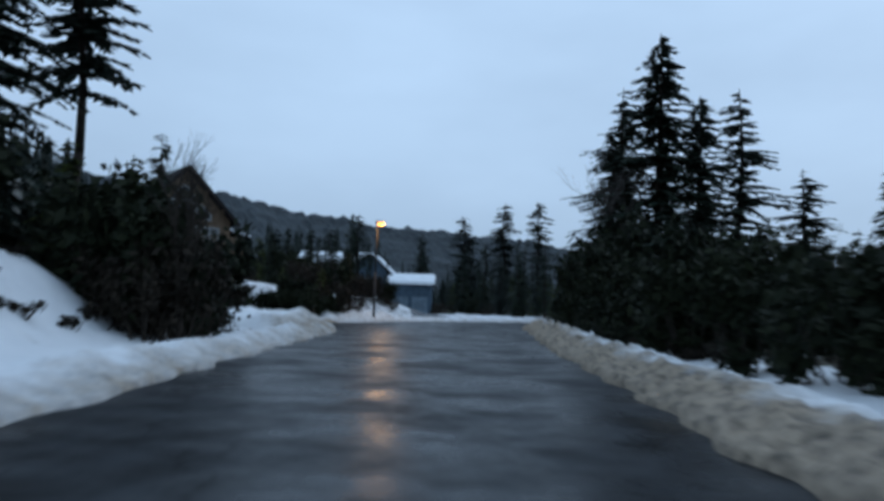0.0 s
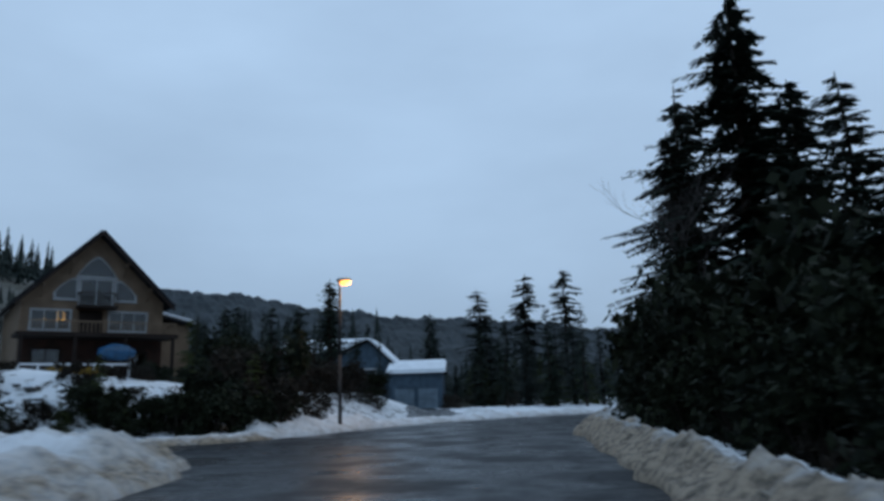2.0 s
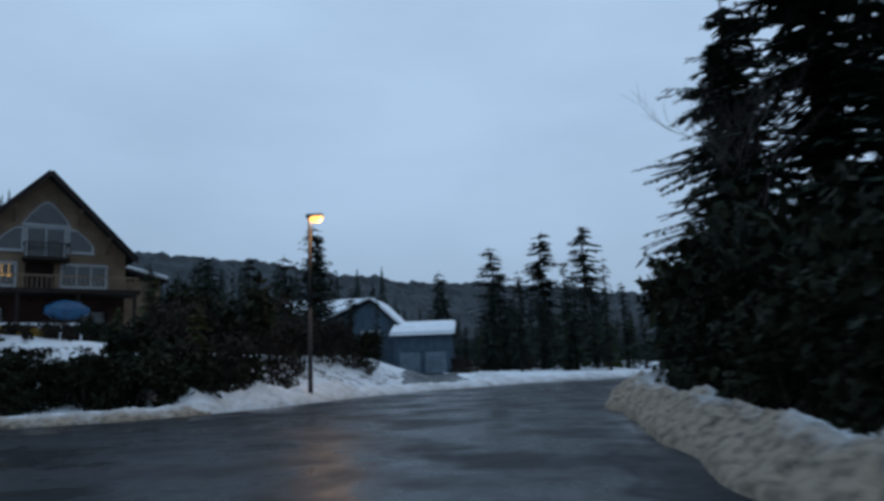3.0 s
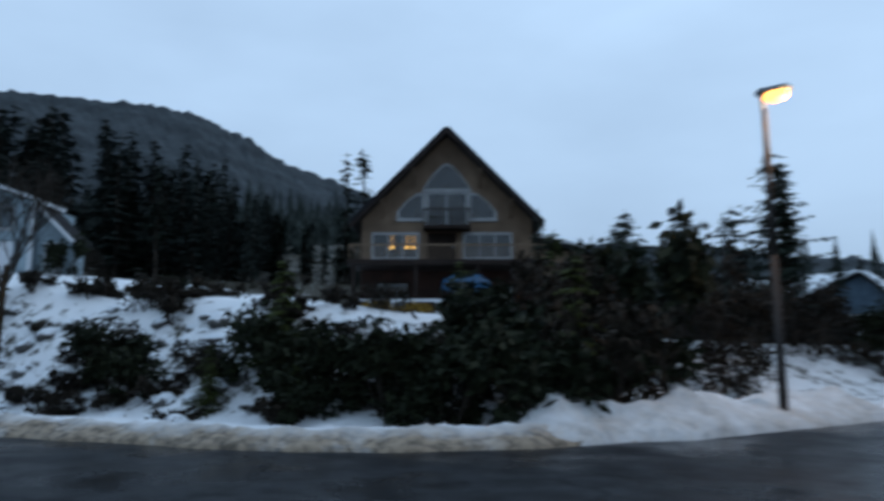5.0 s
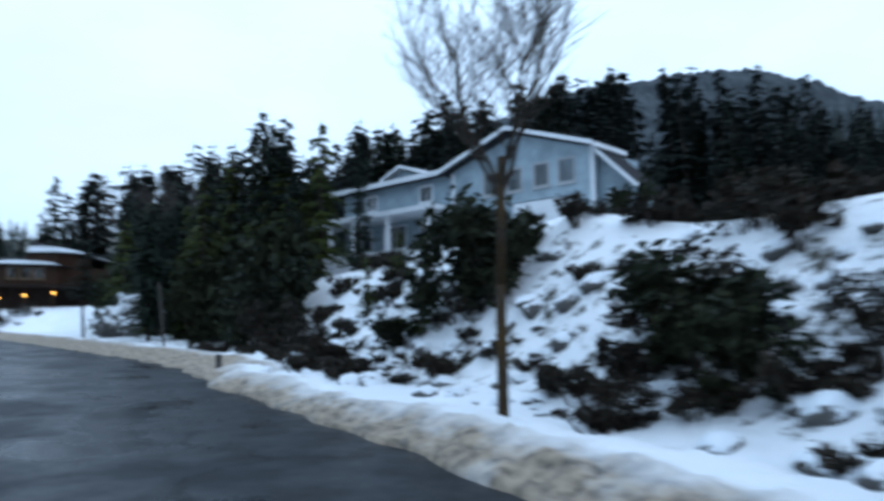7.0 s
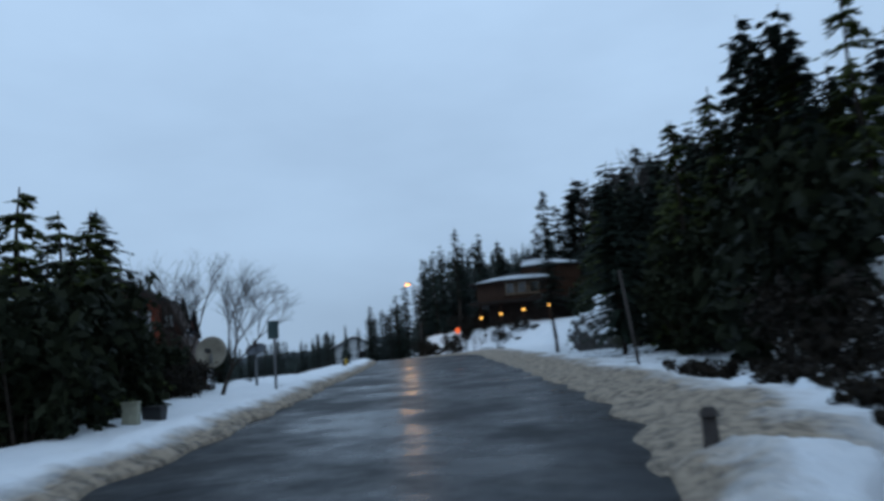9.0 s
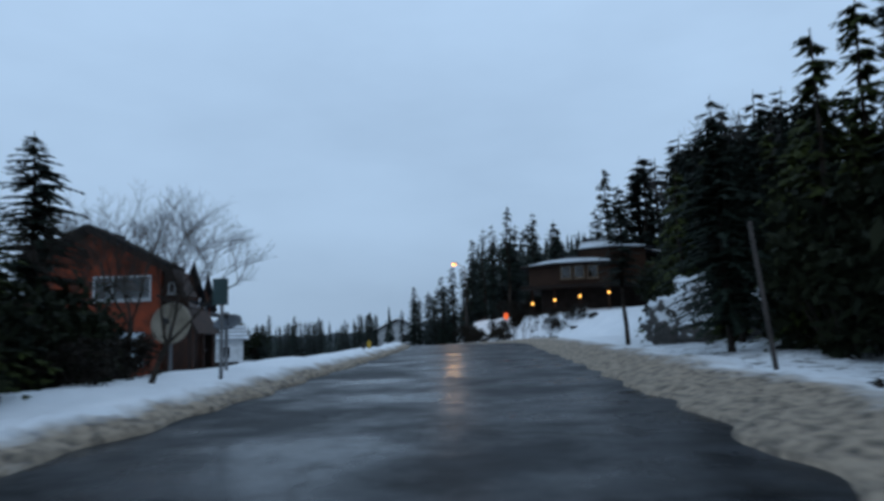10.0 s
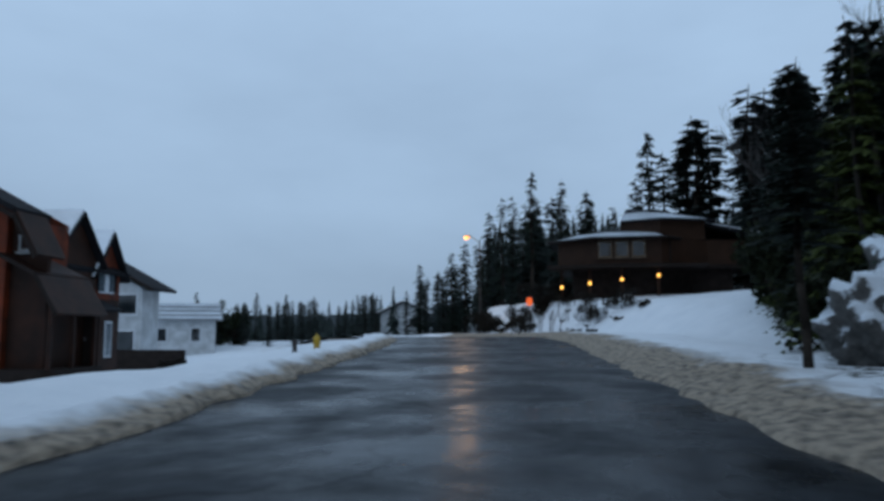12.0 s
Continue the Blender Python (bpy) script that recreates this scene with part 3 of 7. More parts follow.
# ---- mesh helpers ----
def part(name, bm, mat, parent, label="", smoothed=False):
    """Links a bmesh as one mesh object under a thing or a part."""
    me = bpy.data.meshes.new(name)
    bmesh.ops.recalc_face_normals(bm, faces=bm.faces)
    bm.to_mesh(me)
    bm.free()
    me.materials.append(mat)
    if smoothed:
        me.polygons.foreach_set("use_smooth", [True] * len(me.polygons))
    ob = new(name, me)
    ob.parent = parent
    return tagged(ob, label)


def thing(name, x, y, z, turn, label, category, group=""):
    ob = new(name)
    ob.empty_display_size = 0.2
    ob.matrix_basis = pose(x, y, z, 0, 0, turn)
    return tagged(ob, label, category, group)


def box(bm, x0, x1, y0, y1, z0, z1, bevel=0.0):
    c = bmesh.ops.create_cube(bm, size=1, matrix=Matrix.Translation(((x0 + x1) / 2, (y0 + y1) / 2, (z0 + z1) / 2)) @ Matrix.Diagonal((abs(x1 - x0), abs(y1 - y0), abs(z1 - z0), 1)))
    if bevel:
        bmesh.ops.bevel(bm, geom=list({e for v in c["verts"] for e in v.link_edges}), offset=bevel, segments=2, affect='EDGES')
    return bm


def boxed(*a, bevel=0.0):
    return box(bmesh.new(), *a, bevel=bevel)


def tube(bm, a, b, ra, rb, n=8):
    a, b = Vector(a), Vector(b)
    q = (b - a).to_track_quat("Z", "Y").to_matrix()
    rings = []
    for p, rad in ((a, ra), (b, rb)):
        rings.append([bm.verts.new(p + q @ Vector((rad * math.cos(6.2832 * k / n), rad * math.sin(6.2832 * k / n), 0))) for k in range(n)])
    for k in range(n):
        bm.faces.new((rings[0][k], rings[0][(k + 1) % n], rings[1][(k + 1) % n], rings[1][k]))
    bm.faces.new(rings[0][::-1])
    bm.faces.new(rings[1])
    return bm


def slab(bm, outline, y0, y1):
    """A plate: an outline in x and z, drawn out from y0 to y1."""
    a = [bm.verts.new((x, y0, z)) for x, z in outline]
    b = [bm.verts.new((x, y1, z)) for x, z in outline]
    bm.faces.new(a)
    bm.faces.new(b[::-1])
    for k in range(len(a)):
        j = (k + 1) % len(a)
        bm.faces.new((a[j], a[k], b[k], b[j]))
    return bm


def pierced(outline, holes, y0, thick):
    """A wall with openings that go through it: outlines in x and z."""
    bm = bmesh.new()
    for loop in [outline, *holes]:
        vs = [bm.verts.new((x, y0, z)) for x, z in loop]
        for k in range(len(vs)):
            bm.edges.new((vs[k], vs[(k + 1) % len(vs)]))
    bmesh.ops.triangle_fill(bm, edges=bm.edges[:], use_beauty=True, use_dissolve=False)
    ext = bmesh.ops.extrude_face_region(bm, geom=bm.faces[:])
    for v in [g for g in ext["geom"] if isinstance(g, bmesh.types.BMVert)]:
        v.co.y += thick
    return bm


def ring(outline, inner, y0, y1):
    """A frame between two outlines with the same number of corners."""
    bm = bmesh.new()
    rows = [[bm.verts.new((x, y, z)) for x, z in loop] for y in (y0, y1) for loop in (outline, inner)]
    n = len(outline)
    for k in range(n):
        j = (k + 1) % n
        bm.faces.new((rows[0][k], rows[0][j], rows[1][j], rows[1][k]))
        bm.faces.new((rows[2][j], rows[2][k], rows[3][k], rows[3][j]))
        bm.faces.new((rows[0][j], rows[0][k], rows[2][k], rows[2][j]))
        bm.faces.new((rows[1][k], rows[1][j], rows[3][j], rows[3][k]))
    return bm


def inset(loop, d):
    cx, cz = sum(p[0] for p in loop) / len(loop), sum(p[1] for p in loop) / len(loop)
    w, h = max(abs(p[0] - cx) for p in loop), max(abs(p[1] - cz) for p in loop)
    return [(cx + (x - cx) * (1 - d / w), cz + (z - cz) * (1 - d / h)) for x, z in loop]


def rect(x0, x1, z0, z1):
    return [(x0, z0), (x1, z0), (x1, z1), (x0, z1)]


def window(house, loop, y, trim=M_WHITE, bars=(), frame_w=0.09, depth=0.22):
    """A window in a wall whose outer face is at y: frame, pane, glazing bars and sill."""
    w = part("window", ring(inset(loop, -frame_w), inset(loop, 0.04), y - 0.05, y + 0.06), trim, house)
    pane = part("pane", slab(bmesh.new(), inset(loop, 0.02), y + 0.01, y + 0.03), M_GLASS, w)
    pane.visible_shadow = False
    x0, x1 = min(p[0] for p in loop), max(p[0] for p in loop)
    z0, z1 = min(p[1] for p in loop), max(p[1] for p in loop)
    for f in bars:
        part("glazing_bar", boxed(x0 + f * (x1 - x0) - 0.035, x0 + f * (x1 - x0) + 0.035, y - 0.03, y + 0.04, z0 + 0.03, z1 - 0.03), trim, w)
    part("sill", boxed(x0 - 0.12, x1 + 0.12, y - 0.12, y + 0.02, z0 - 0.14, z0 - 0.07), trim, w)
    return w


def roof_plane(house, a, b, y0, y1, thick=0.22, mat=None, snow=0.0, name="roof"):
    """A sloping roof from a to b (x, z), drawn from y0 to y1, with a snow cover on it."""
    (ax, az), (bx, bz) = a, b
    l = math.hypot(bx - ax, bz - az)
    nx_, nz_ = -(bz - az) / l, (bx - ax) / l
    if nz_ < 0:
        nx_, nz_ = -nx_, -nz_
    o = part(name, slab(bmesh.new(), [a, b, (bx + nx_ * thick, bz + nz_ * thick), (ax + nx_ * thick, az + nz_ * thick)], y0, y1), mat or M_SHINGLE, house)
    if snow:
        t0, t1 = thick + 0.004, thick + snow
        bm = slab(bmesh.new(), [(ax + nx_ * t0, az + nz_ * t0), (bx + nx_ * t0, bz + nz_ * t0), (bx + nx_ * t1, bz + nz_ * t1), (ax + nx_ * t1, az + nz_ * t1)], y0 + 0.06, y1 - 0.06)
        bmesh.ops.bevel(bm, geom=bm.edges[:], offset=snow * 0.4, segments=2, affect='EDGES')
        part("snow_cover", bm, M_ROOFSNOW, o, "white settled snow")
    return o


# ---- plants ----
def needle_crown(rng, h, wide, low, droop, gaps, up=0.0, fan=1.0, fine=1.0):
    """Sprays of needles on whorls of branches, with bare gaps between them."""
    vs, fs = [], []
    z = low * h
    while z < h * 0.985:
        t = (z - low * h) / (h - low * h)
        reach = (wide * (1 - t) ** 0.75 * (0.55 + 0.6 * min(1.0, t * 5 + 0.35)) + 0.18) * rng.uniform(0.62, 1.12)
        for _ in range(rng.randint(4, 6) if t < 0.9 else 3):
            if rng.random() < gaps:
                continue
            az, l = rng.uniform(0, 6.283), reach * rng.uniform(0.55, 1.15)
            ca, sa = math.cos(az), math.sin(az)
            n = max(2, int(l / (0.4 * fan * fine)))
            tilt = rng.uniform(-0.1, 0.2) + up
            k0 = len(vs)
            vs += [(0, 0, z + 0.03), (0, 0, z - 0.03), (ca * l * 0.8, sa * l * 0.8, z + tilt * l * 0.8 - droop * l * 0.64)]
            fs.append((k0, k0 + 1, k0 + 2))
            for j in range(n):
                f = (j + 0.6) / n
                d = l * f
                cx, cy, cz = ca * d, sa * d, z + tilt * d - droop * d * f
                size = (0.24 + 0.34 * (1 - f)) * fan * rng.uniform(0.6, 1.25) * (0.75 + 0.025 * h) * (0.3 + 0.6 * fine)
                for side in (-1, 1, 0):
                    a2 = az + side * rng.uniform(0.5, 1.15)
                    ex, ey = math.cos(a2) * size * 1.5, math.sin(a2) * size * 1.5
                    ez = -size * rng.uniform(0.15, 0.85)
                    px, py = -math.sin(a2) * size * 0.34, math.cos(a2) * size * 0.34
                    k = len(vs)
                    vs += [(cx - px, cy - py, cz + 0.04), (cx + px, cy + py, cz - 0.03), (cx + ex + px * 0.3, cy + ey, cz + ez), (cx + ex * 0.6 - px * 1.1, cy + ey * 0.6 - py * 1.1, cz + ez * 0.45 - 0.1 * size)]
                    fs += [(k, k + 1, k + 2), (k, k + 2, k + 3)]
        z += rng.uniform(0.2, 0.45) * (0.7 + 0.025 * h) * (0.35 + 0.65 * fine)
    return vs, fs


def trunk_mesh(rng, h, rad, lean=0.02):
    bm = bmesh.new()
    pts = [Vector((lean * h * math.sin(k * 0.9) * 0.4, lean * h * math.cos(k * 1.3) * 0.4, h * k / 7 - (0.4 if k == 0 else 0))) for k in range(8)]
    for k in range(7):
        tube(bm, pts[k], pts[k + 1], rad * (1 - k / 7.3) + 0.015, rad * (1 - (k + 1) / 7.3) + 0.012, 7)
    return bm


def conifer(name, seed, h, wide, low, droop, gaps, mat, label, rad=None, up=0.0, fan=1.0, fine=1.0):
    rng = random.Random(seed)
    t = new(name)
    tagged(t, label, "tree", "conifers")
    part("trunk", trunk_mesh(rng, h, rad or h * 0.013 + 0.04), M_BARK, t, smoothed=True)
    vs, fs = needle_crown(rng, h, wide, low, droop, gaps, up, fan, fine)
    crown = new("crown", mesh_of("crown", vs, fs, mat, False))
    crown.parent = t
    return t


def limb(bm, rng, p, d, l, r, depth, spread, rise):
    """A tapered limb that forks into thinner ones."""
    steps = 3 if depth > 1 else 2
    for k in range(steps):
        q = p + d * (l / steps)
        tube(bm, p, q, r * (1 - 0.22 * k / steps), r * (1 - 0.22 * (k + 1) / steps), 6 if r > 0.05 else 4 if r > 0.02 else 3)
        p = q
        d = (d + Vector((rng.uniform(-1, 1), rng.uniform(-1, 1), rng.uniform(-0.5, 1) * rise)) * 0.16).normalized()
        if depth > 0 and k < steps - 1 and rng.random() < 0.75:
            side = (d + Vector((rng.uniform(-1, 1), rng.uniform(-1, 1), rng.uniform(-0.2, 0.8) * rise)) * spread).normalized()
            limb(bm, rng, p, side, l * rng.uniform(0.5, 0.72), r * 0.5, depth - 1, spread, rise)
    if depth > 0:
        for _ in range(rng.choice((2, 2, 3))):
            e = (d + Vector((rng.uniform(-1, 1), rng.uniform(-1, 1), rng.uniform(-0.25, 0.9) * rise)) * spread).normalized()
            limb(bm, rng, p, e, l * rng.uniform(0.58, 0.8), r * 0.6, depth - 1, spread, rise)


def bare_tree(seed, x, y, z, stem, l, r, depth, label, mat=M_TWIG, trunk_mat=M_BARK, spread=0.75, rise=0.8, stems=3):
    rng = random.Random(seed)
    t = thing("bare_tree", x, y, z, 0, label, "tree", "leafless trees")
    bm = bmesh.new()
    tube(bm, (0, 0, -0.4), (0.03, 0, stem * 0.5), r * 1.25, r * 1.02, 9)
    tube(bm, (0.03, 0, stem * 0.5), (0.0, 0.05, stem), r * 1.02, r * 0.9, 9)
    part("trunk", bm, trunk_mat, t, smoothed=True)
    for k in range(stems):
        bm = bmesh.new()
        a = 6.283 * k / stems + rng.uniform(-0.4, 0.4)
        d = Vector((math.cos(a) * spread * 0.55, math.sin(a) * spread * 0.55, 1.0)).normalized()
        limb(bm, rng, Vector((0, 0.04, stem * rng.uniform(0.8, 0.98))), d, l, r * 0.55, depth, spread, rise)
        part("limb", bm, mat, t)
    return t


def bush(name, seed, wide, tall, mat, label, leaf=0.16, count=900, group="shrubs"):
    """A shrub of several lobes: small leaves set all through an uneven crown, on twigs."""
    rng = random.Random(seed)
    t = new(name)
    tagged(t, label, "shrub", group)
    lobes = [(rng.uniform(-0.85, 0.85) * wide, rng.uniform(-0.85, 0.85) * wide, rng.uniform(0.16, 0.85) * tall, rng.uniform(0.16, 0.42)) for _ in range(13)]
    bm = bmesh.new()
    for lx, ly, lz, s in lobes:
        tube(bm, (lx * 0.15, ly * 0.15, -0.5), (lx, ly, lz), 0.045, 0.015, 5)
    part("stem", bm, M_BARK, t)
    vs, fs = [], []
    for _ in range(count):
        lx, ly, lz, s = rng.choice(lobes)
        d = Vector((rng.gauss(0, 1), rng.gauss(0, 1), rng.gauss(0, 1))).normalized() * (rng.uniform(0.35, 1.12) if rng.random() < 0.8 else rng.uniform(1.0, 1.4))
        c = Vector((lx + d.x * s * wide, ly + d.y * s * wide, max(0.02, lz + d.z * s * tall * 0.8)))
        a = Vector((rng.uniform(-1, 1), rng.uniform(-1, 1), rng.uniform(-0.9, 0.5))).normalized() * leaf * rng.uniform(0.7, 1.7)
        b = a.cross(Vector((rng.uniform(-1, 1), rng.uniform(-1, 1), rng.uniform(-1, 1)))).normalized() * leaf * rng.uniform(0.35, 0.8)
        k = len(vs)
        vs += [tuple(c - a), tuple(c + b), tuple(c + a), tuple(c - b)]
        fs += [(k, k + 1, k + 2), (k, k + 2, k + 3)]
    leaves = new("leaves", mesh_of("leaves", vs, fs, mat, False))
    leaves.parent = t
    return t


USED = set()


def plant(model, x, y, scale=1.0, z=None, turn=None, tall=1.0, label=""):
    """Sets the model itself the first time, copies after that."""
    zz = height(x, y) - 0.05 if z is None else z
    m = pose(x, y, zz, 0, 0, (x * 37.0 + y * 91.0) % 360 if turn is None else turn) @ Matrix.Diagonal((scale, scale, scale * tall, 1))
    if model.name not in USED:
        USED.add(model.name)
        model.matrix_basis = m
        ob = model
    else:
        base = model.matrix_basis.copy()
        model.matrix_basis = Matrix.Identity(4)
        ob = copy_thing(model, m)
        model.matrix_basis = base
    return tagged(ob, label)


SPRUCE = conifer("spruce_tree", 11, 20.0, 3.6, 0.04, 0.25, 0.12, M_NEEDLE, "dark green spruce with ragged drooping branches", fine=1.3)
SPRUCE_B = conifer("spruce_tree", 12, 18.0, 3.2, 0.02, 0.2, 0.2, M_NEEDLE, "dark green spruce, dense to the ground", fine=1.3)
HEMLOCK = conifer("hemlock_tree", 13, 20.0, 3.3, 0.1, 0.32, 0.42, M_NEEDLE, "gaunt hemlock with gaps between its branches", fine=1.2)
FAR_A = conifer("fir_tree", 31, 20.0, 3.0, 0.03, 0.24, 0.22, M_NEEDLE_HAZE, "dark fir in the woods on the hill", fine=1.4)
FAR_B = conifer("fir_tree", 32, 20.0, 2.6, 0.06, 0.3, 0.36, M_NEEDLE_HAZE, "dark ragged fir in the woods on the hill", fine=1.3)
SNAG = conifer("hemlock_tree", 14, 20.0, 2.6, 0.35, 0.15, 0.6, M_NEEDLE, "thin half-bare conifer with sparse upper branches")
BIG = conifer("spruce_tree", 18, 22.0, 5.2, 0.03, 0.3, 0.12, M_NEEDLE, "tall dark spruce with ragged hanging branches", fine=0.6)
GAUNT = conifer("hemlock_tree", 19, 20.0, 4.8, 0.1, 0.2, 0.4, M_NEEDLE, "tall gaunt hemlock, sky showing through its branches", fine=0.6)
BARELEG = conifer("spruce_tree", 24, 20.0, 6.2, 0.12, 0.3, 0.1, M_NEEDLE, "broad dark conifer with a bare foot beside the street", fine=0.8)
SLENDER = conifer("hemlock_tree", 20, 16.0, 1.7, 0.42, 0.3, 0.3, M_NEEDLE, "slender hemlock with a bare lower trunk", rad=0.16, fine=0.6)
PINE = conifer("shore_pine", 15, 10.0, 2.3, 0.12, 0.05, 0.4, M_NEEDLE, "small bushy shore pine with layered tufts", up=0.12, fine=0.8)
YOUNG = conifer("young_spruce", 16, 7.0, 1.9, 0.0, 0.12, 0.1, M_NEEDLE_LIGHT, "young green spruce, branched to the ground", fan=0.75, fine=1.0)
CEDAR = conifer("cedar_tree", 17, 6.0, 2.0, 0.0, 0.4, 0.08, M_NEEDLE_LIGHT, "bushy green cedar with hanging sprays", fan=0.7, fine=1.0)
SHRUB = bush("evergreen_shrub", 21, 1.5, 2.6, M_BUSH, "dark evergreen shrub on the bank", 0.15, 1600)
BRUSH = bush("brown_shrub", 22, 1.4, 2.2, M_BRUSH, "brown leafless brush with dry leaves", 0.11, 1000)
LOW = bush("low_shrub", 23, 0.8, 0.7, M_BRUSH, "low brown brush poking through the snow", 0.09, 420)
GOLD = bush("yellow_shrub", 24, 0.9, 0.8, M_GOLD, "yellow-leaved shrub by the house", 0.1, 600)


# ---- the street's lamps, signs and posts ----
def street_lamp(x, y, z, turn, tall, arm, label):
    t = thing("street_lamp", x, y, z, turn, label, "street lamp", "street lamps")
    part("pole", tube(tube(bmesh.new(), (0, 0, -0.3), (0, 0, tall * 0.5), 0.095, 0.08, 12), (0, 0, tall * 0.5), (0, 0, tall), 0.08, 0.055, 12), M_POLE, t, smoothed=True)
    bm = bmesh.new()
    for k in range(6):
        a, b = k / 6, (k + 1) / 6
        tube(bm, (arm * a, 0, tall - 0.25 + 0.55 * math.sin(a * 1.4)), (arm * b, 0, tall - 0.25 + 0.55 * math.sin(b * 1.4)), 0.04, 0.035, 8)
    part("arm", bm, M_STEEL, t, smoothed=True)
    top = tall - 0.25 + 0.55 * math.sin(1.4)
    bm = boxed(arm - 0.1, arm + 0.62, -0.15, 0.15, top - 0.02, top + 0.16, bevel=0.06)
    head = part("lamp_head", bm, M_STEEL, t, "grey cobra-head lamp", True)
    bm = bmesh.new()
    bmesh.ops.create_uvsphere(bm, u_segments=16, v_segments=10, radius=1, matrix=Matrix.Translation((arm + 0.3, 0, top - 0.04)) @ Matrix.Diagonal((0.27, 0.17, 0.15, 1)))
    part("lens", bm, M_SODIUM, head, "glowing orange sodium lens", True)
    lamp = new("lamp_light", bpy.data.lights.new("lamp_light", 'POINT'))
    lamp.data.energy, lamp.data.color, lamp.data.shadow_soft_size = 240, (1.0, 0.55, 0.2), 0.15
    lamp.parent = t
    lamp.location = (arm + 0.7, 0, top - 0.4)
    return t


street_lamp(-8.68, 52.2, 0.3, 5, 6.5, -0.05, "street lamp with a lit orange head on a dark pole")
lx, ly = on_b(87, -1.6)
street_lamp(lx, ly, 1.2, 304, 8.8, 0.9, "distant street lamp, lit orange, at the bend")


def sign_post(x, y, z, turn):
    t = thing("street_sign", x, y, z, turn, "back of a dark green sign on a steel post", "sign")
    part("post", tube(bmesh.new(), (0, 0, -0.4), (0.02, 0, 2.65), 0.04, 0.035, 8), M_STEEL, t)
    part("sign_plate", boxed(-0.15, 0.15, -0.05, -0.03, 2.15, 2.65, bevel=0.008), M_GREENSIGN, t)
    return t


def dish(x, y, z, turn, tall, rad, tilt, mat, label):
    t = thing("satellite_dish", x, y, z, turn, label, "satellite dish", "satellite dishes")
    part("mast", tube(bmesh.new(), (0, 0, -0.4), (0, 0, tall), 0.05, 0.045, 8), M_STEEL, t)
    bm = bmesh.new()
    rows, n = [], 24
    for k in range(7):
        f = k / 6
        rows.append([bm.verts.new((rad * f * math.cos(6.2832 * j / n), 0.28 * rad * f * f, rad * f * math.sin(6.2832 * j / n))) for j in range(n)])
    for k in range(6):
        for j in range(n):
            bm.faces.new((rows[k][j], rows[k][(j + 1) % n], rows[k + 1][(j + 1) % n], rows[k + 1][j]) if k else (rows[0][j], rows[1][(j + 1) % n], rows[1][j]))
    bmesh.ops.remove_doubles(bm, verts=bm.verts[:], dist=0.0005)
    bmesh.ops.solidify(bm, geom=bm.faces[:], thickness=0.03)
    bmesh.ops.transform(bm, matrix=Matrix.Translation((0, -0.12, tall + 0.05)) @ Matrix.Rotation(radians(tilt), 4, 'X'), verts=bm.verts[:])
    bowl = part("reflector", bm, mat, t, smoothed=True)
    arm_dir = Matrix.Rotation(radians(tilt), 4, 'X') @ Vector((0, 1, 0))
    hub = Vector((0, -0.12, tall + 0.05))
    part("feed_horn", tube(tube(bmesh.new(), hub, hub + arm_dir * rad * 0.75, 0.02, 0.02, 6), hub + arm_dir * rad * 0.7, hub + arm_dir * rad * 0.95, 0.1, 0.08, 10), M_BLACK, t)
    return t


x, y = on_b(18.6, -4.7)
sign_post(x, y, 0.05, 124)
x, y = on_b(24.5, -8.2)
dish(x, y, height(x, y), 300, 1.22, 0.56, 10, M_DISH, "round beige satellite dish on a steel mast")
x, y = on_b(24.0, -6.5)
dish(x, y, height(x, y), 300, 1.12, 0.36, 56, M_GREYDISH, "dark grey satellite dish tipped up on a post")


def utility_cabinet(x, y, z, turn):
    t = thing("utility_cabinet", x, y, z, turn, "pale beige metal utility cabinet in the snow", "utility box")
    part("body", boxed(-0.3, 0.3, -0.25, 0.25, -0.2, 0.72, bevel=0.02), M_UTIL, t)
    part("lid", boxed(-0.34, 0.34, -0.29, 0.29, 0.724, 0.79, bevel=0.02), M_UTIL, t)
    part("door", boxed(-0.24, 0.24, -0.27, -0.254, 0.0, 0.66, bevel=0.006), M_UTIL, t)
    return t


def bin_thing(x, y, z, turn):
    t = thing("storage_bin", x, y, z, turn, "low black plastic bin beside the cabinet", "bin")
    bm = boxed(-0.6, 0.6, -0.3, 0.3, -0.2, 0.42, bevel=0.04)
    for v in bm.verts:
        if v.co.z < 0:
            v.co.x *= 0.85
            v.co.y *= 0.85
    part("body", bm, M_BLACK, t)
    part("lid", boxed(-0.64, 0.64, -0.33, 0.33, 0.424, 0.5, bevel=0.03), M_BLACK, t)
    return t


x, y = on_b(12.3, -6.1)
utility_cabinet(x, y, height(x, y) + 0.02, 130).scale = (0.48, 0.48, 0.5)
x, y = on_b(13.2, -6.0)
bin_thing(x, y, height(x, y) + 0.02, 115).scale = (0.36, 0.5, 0.5)


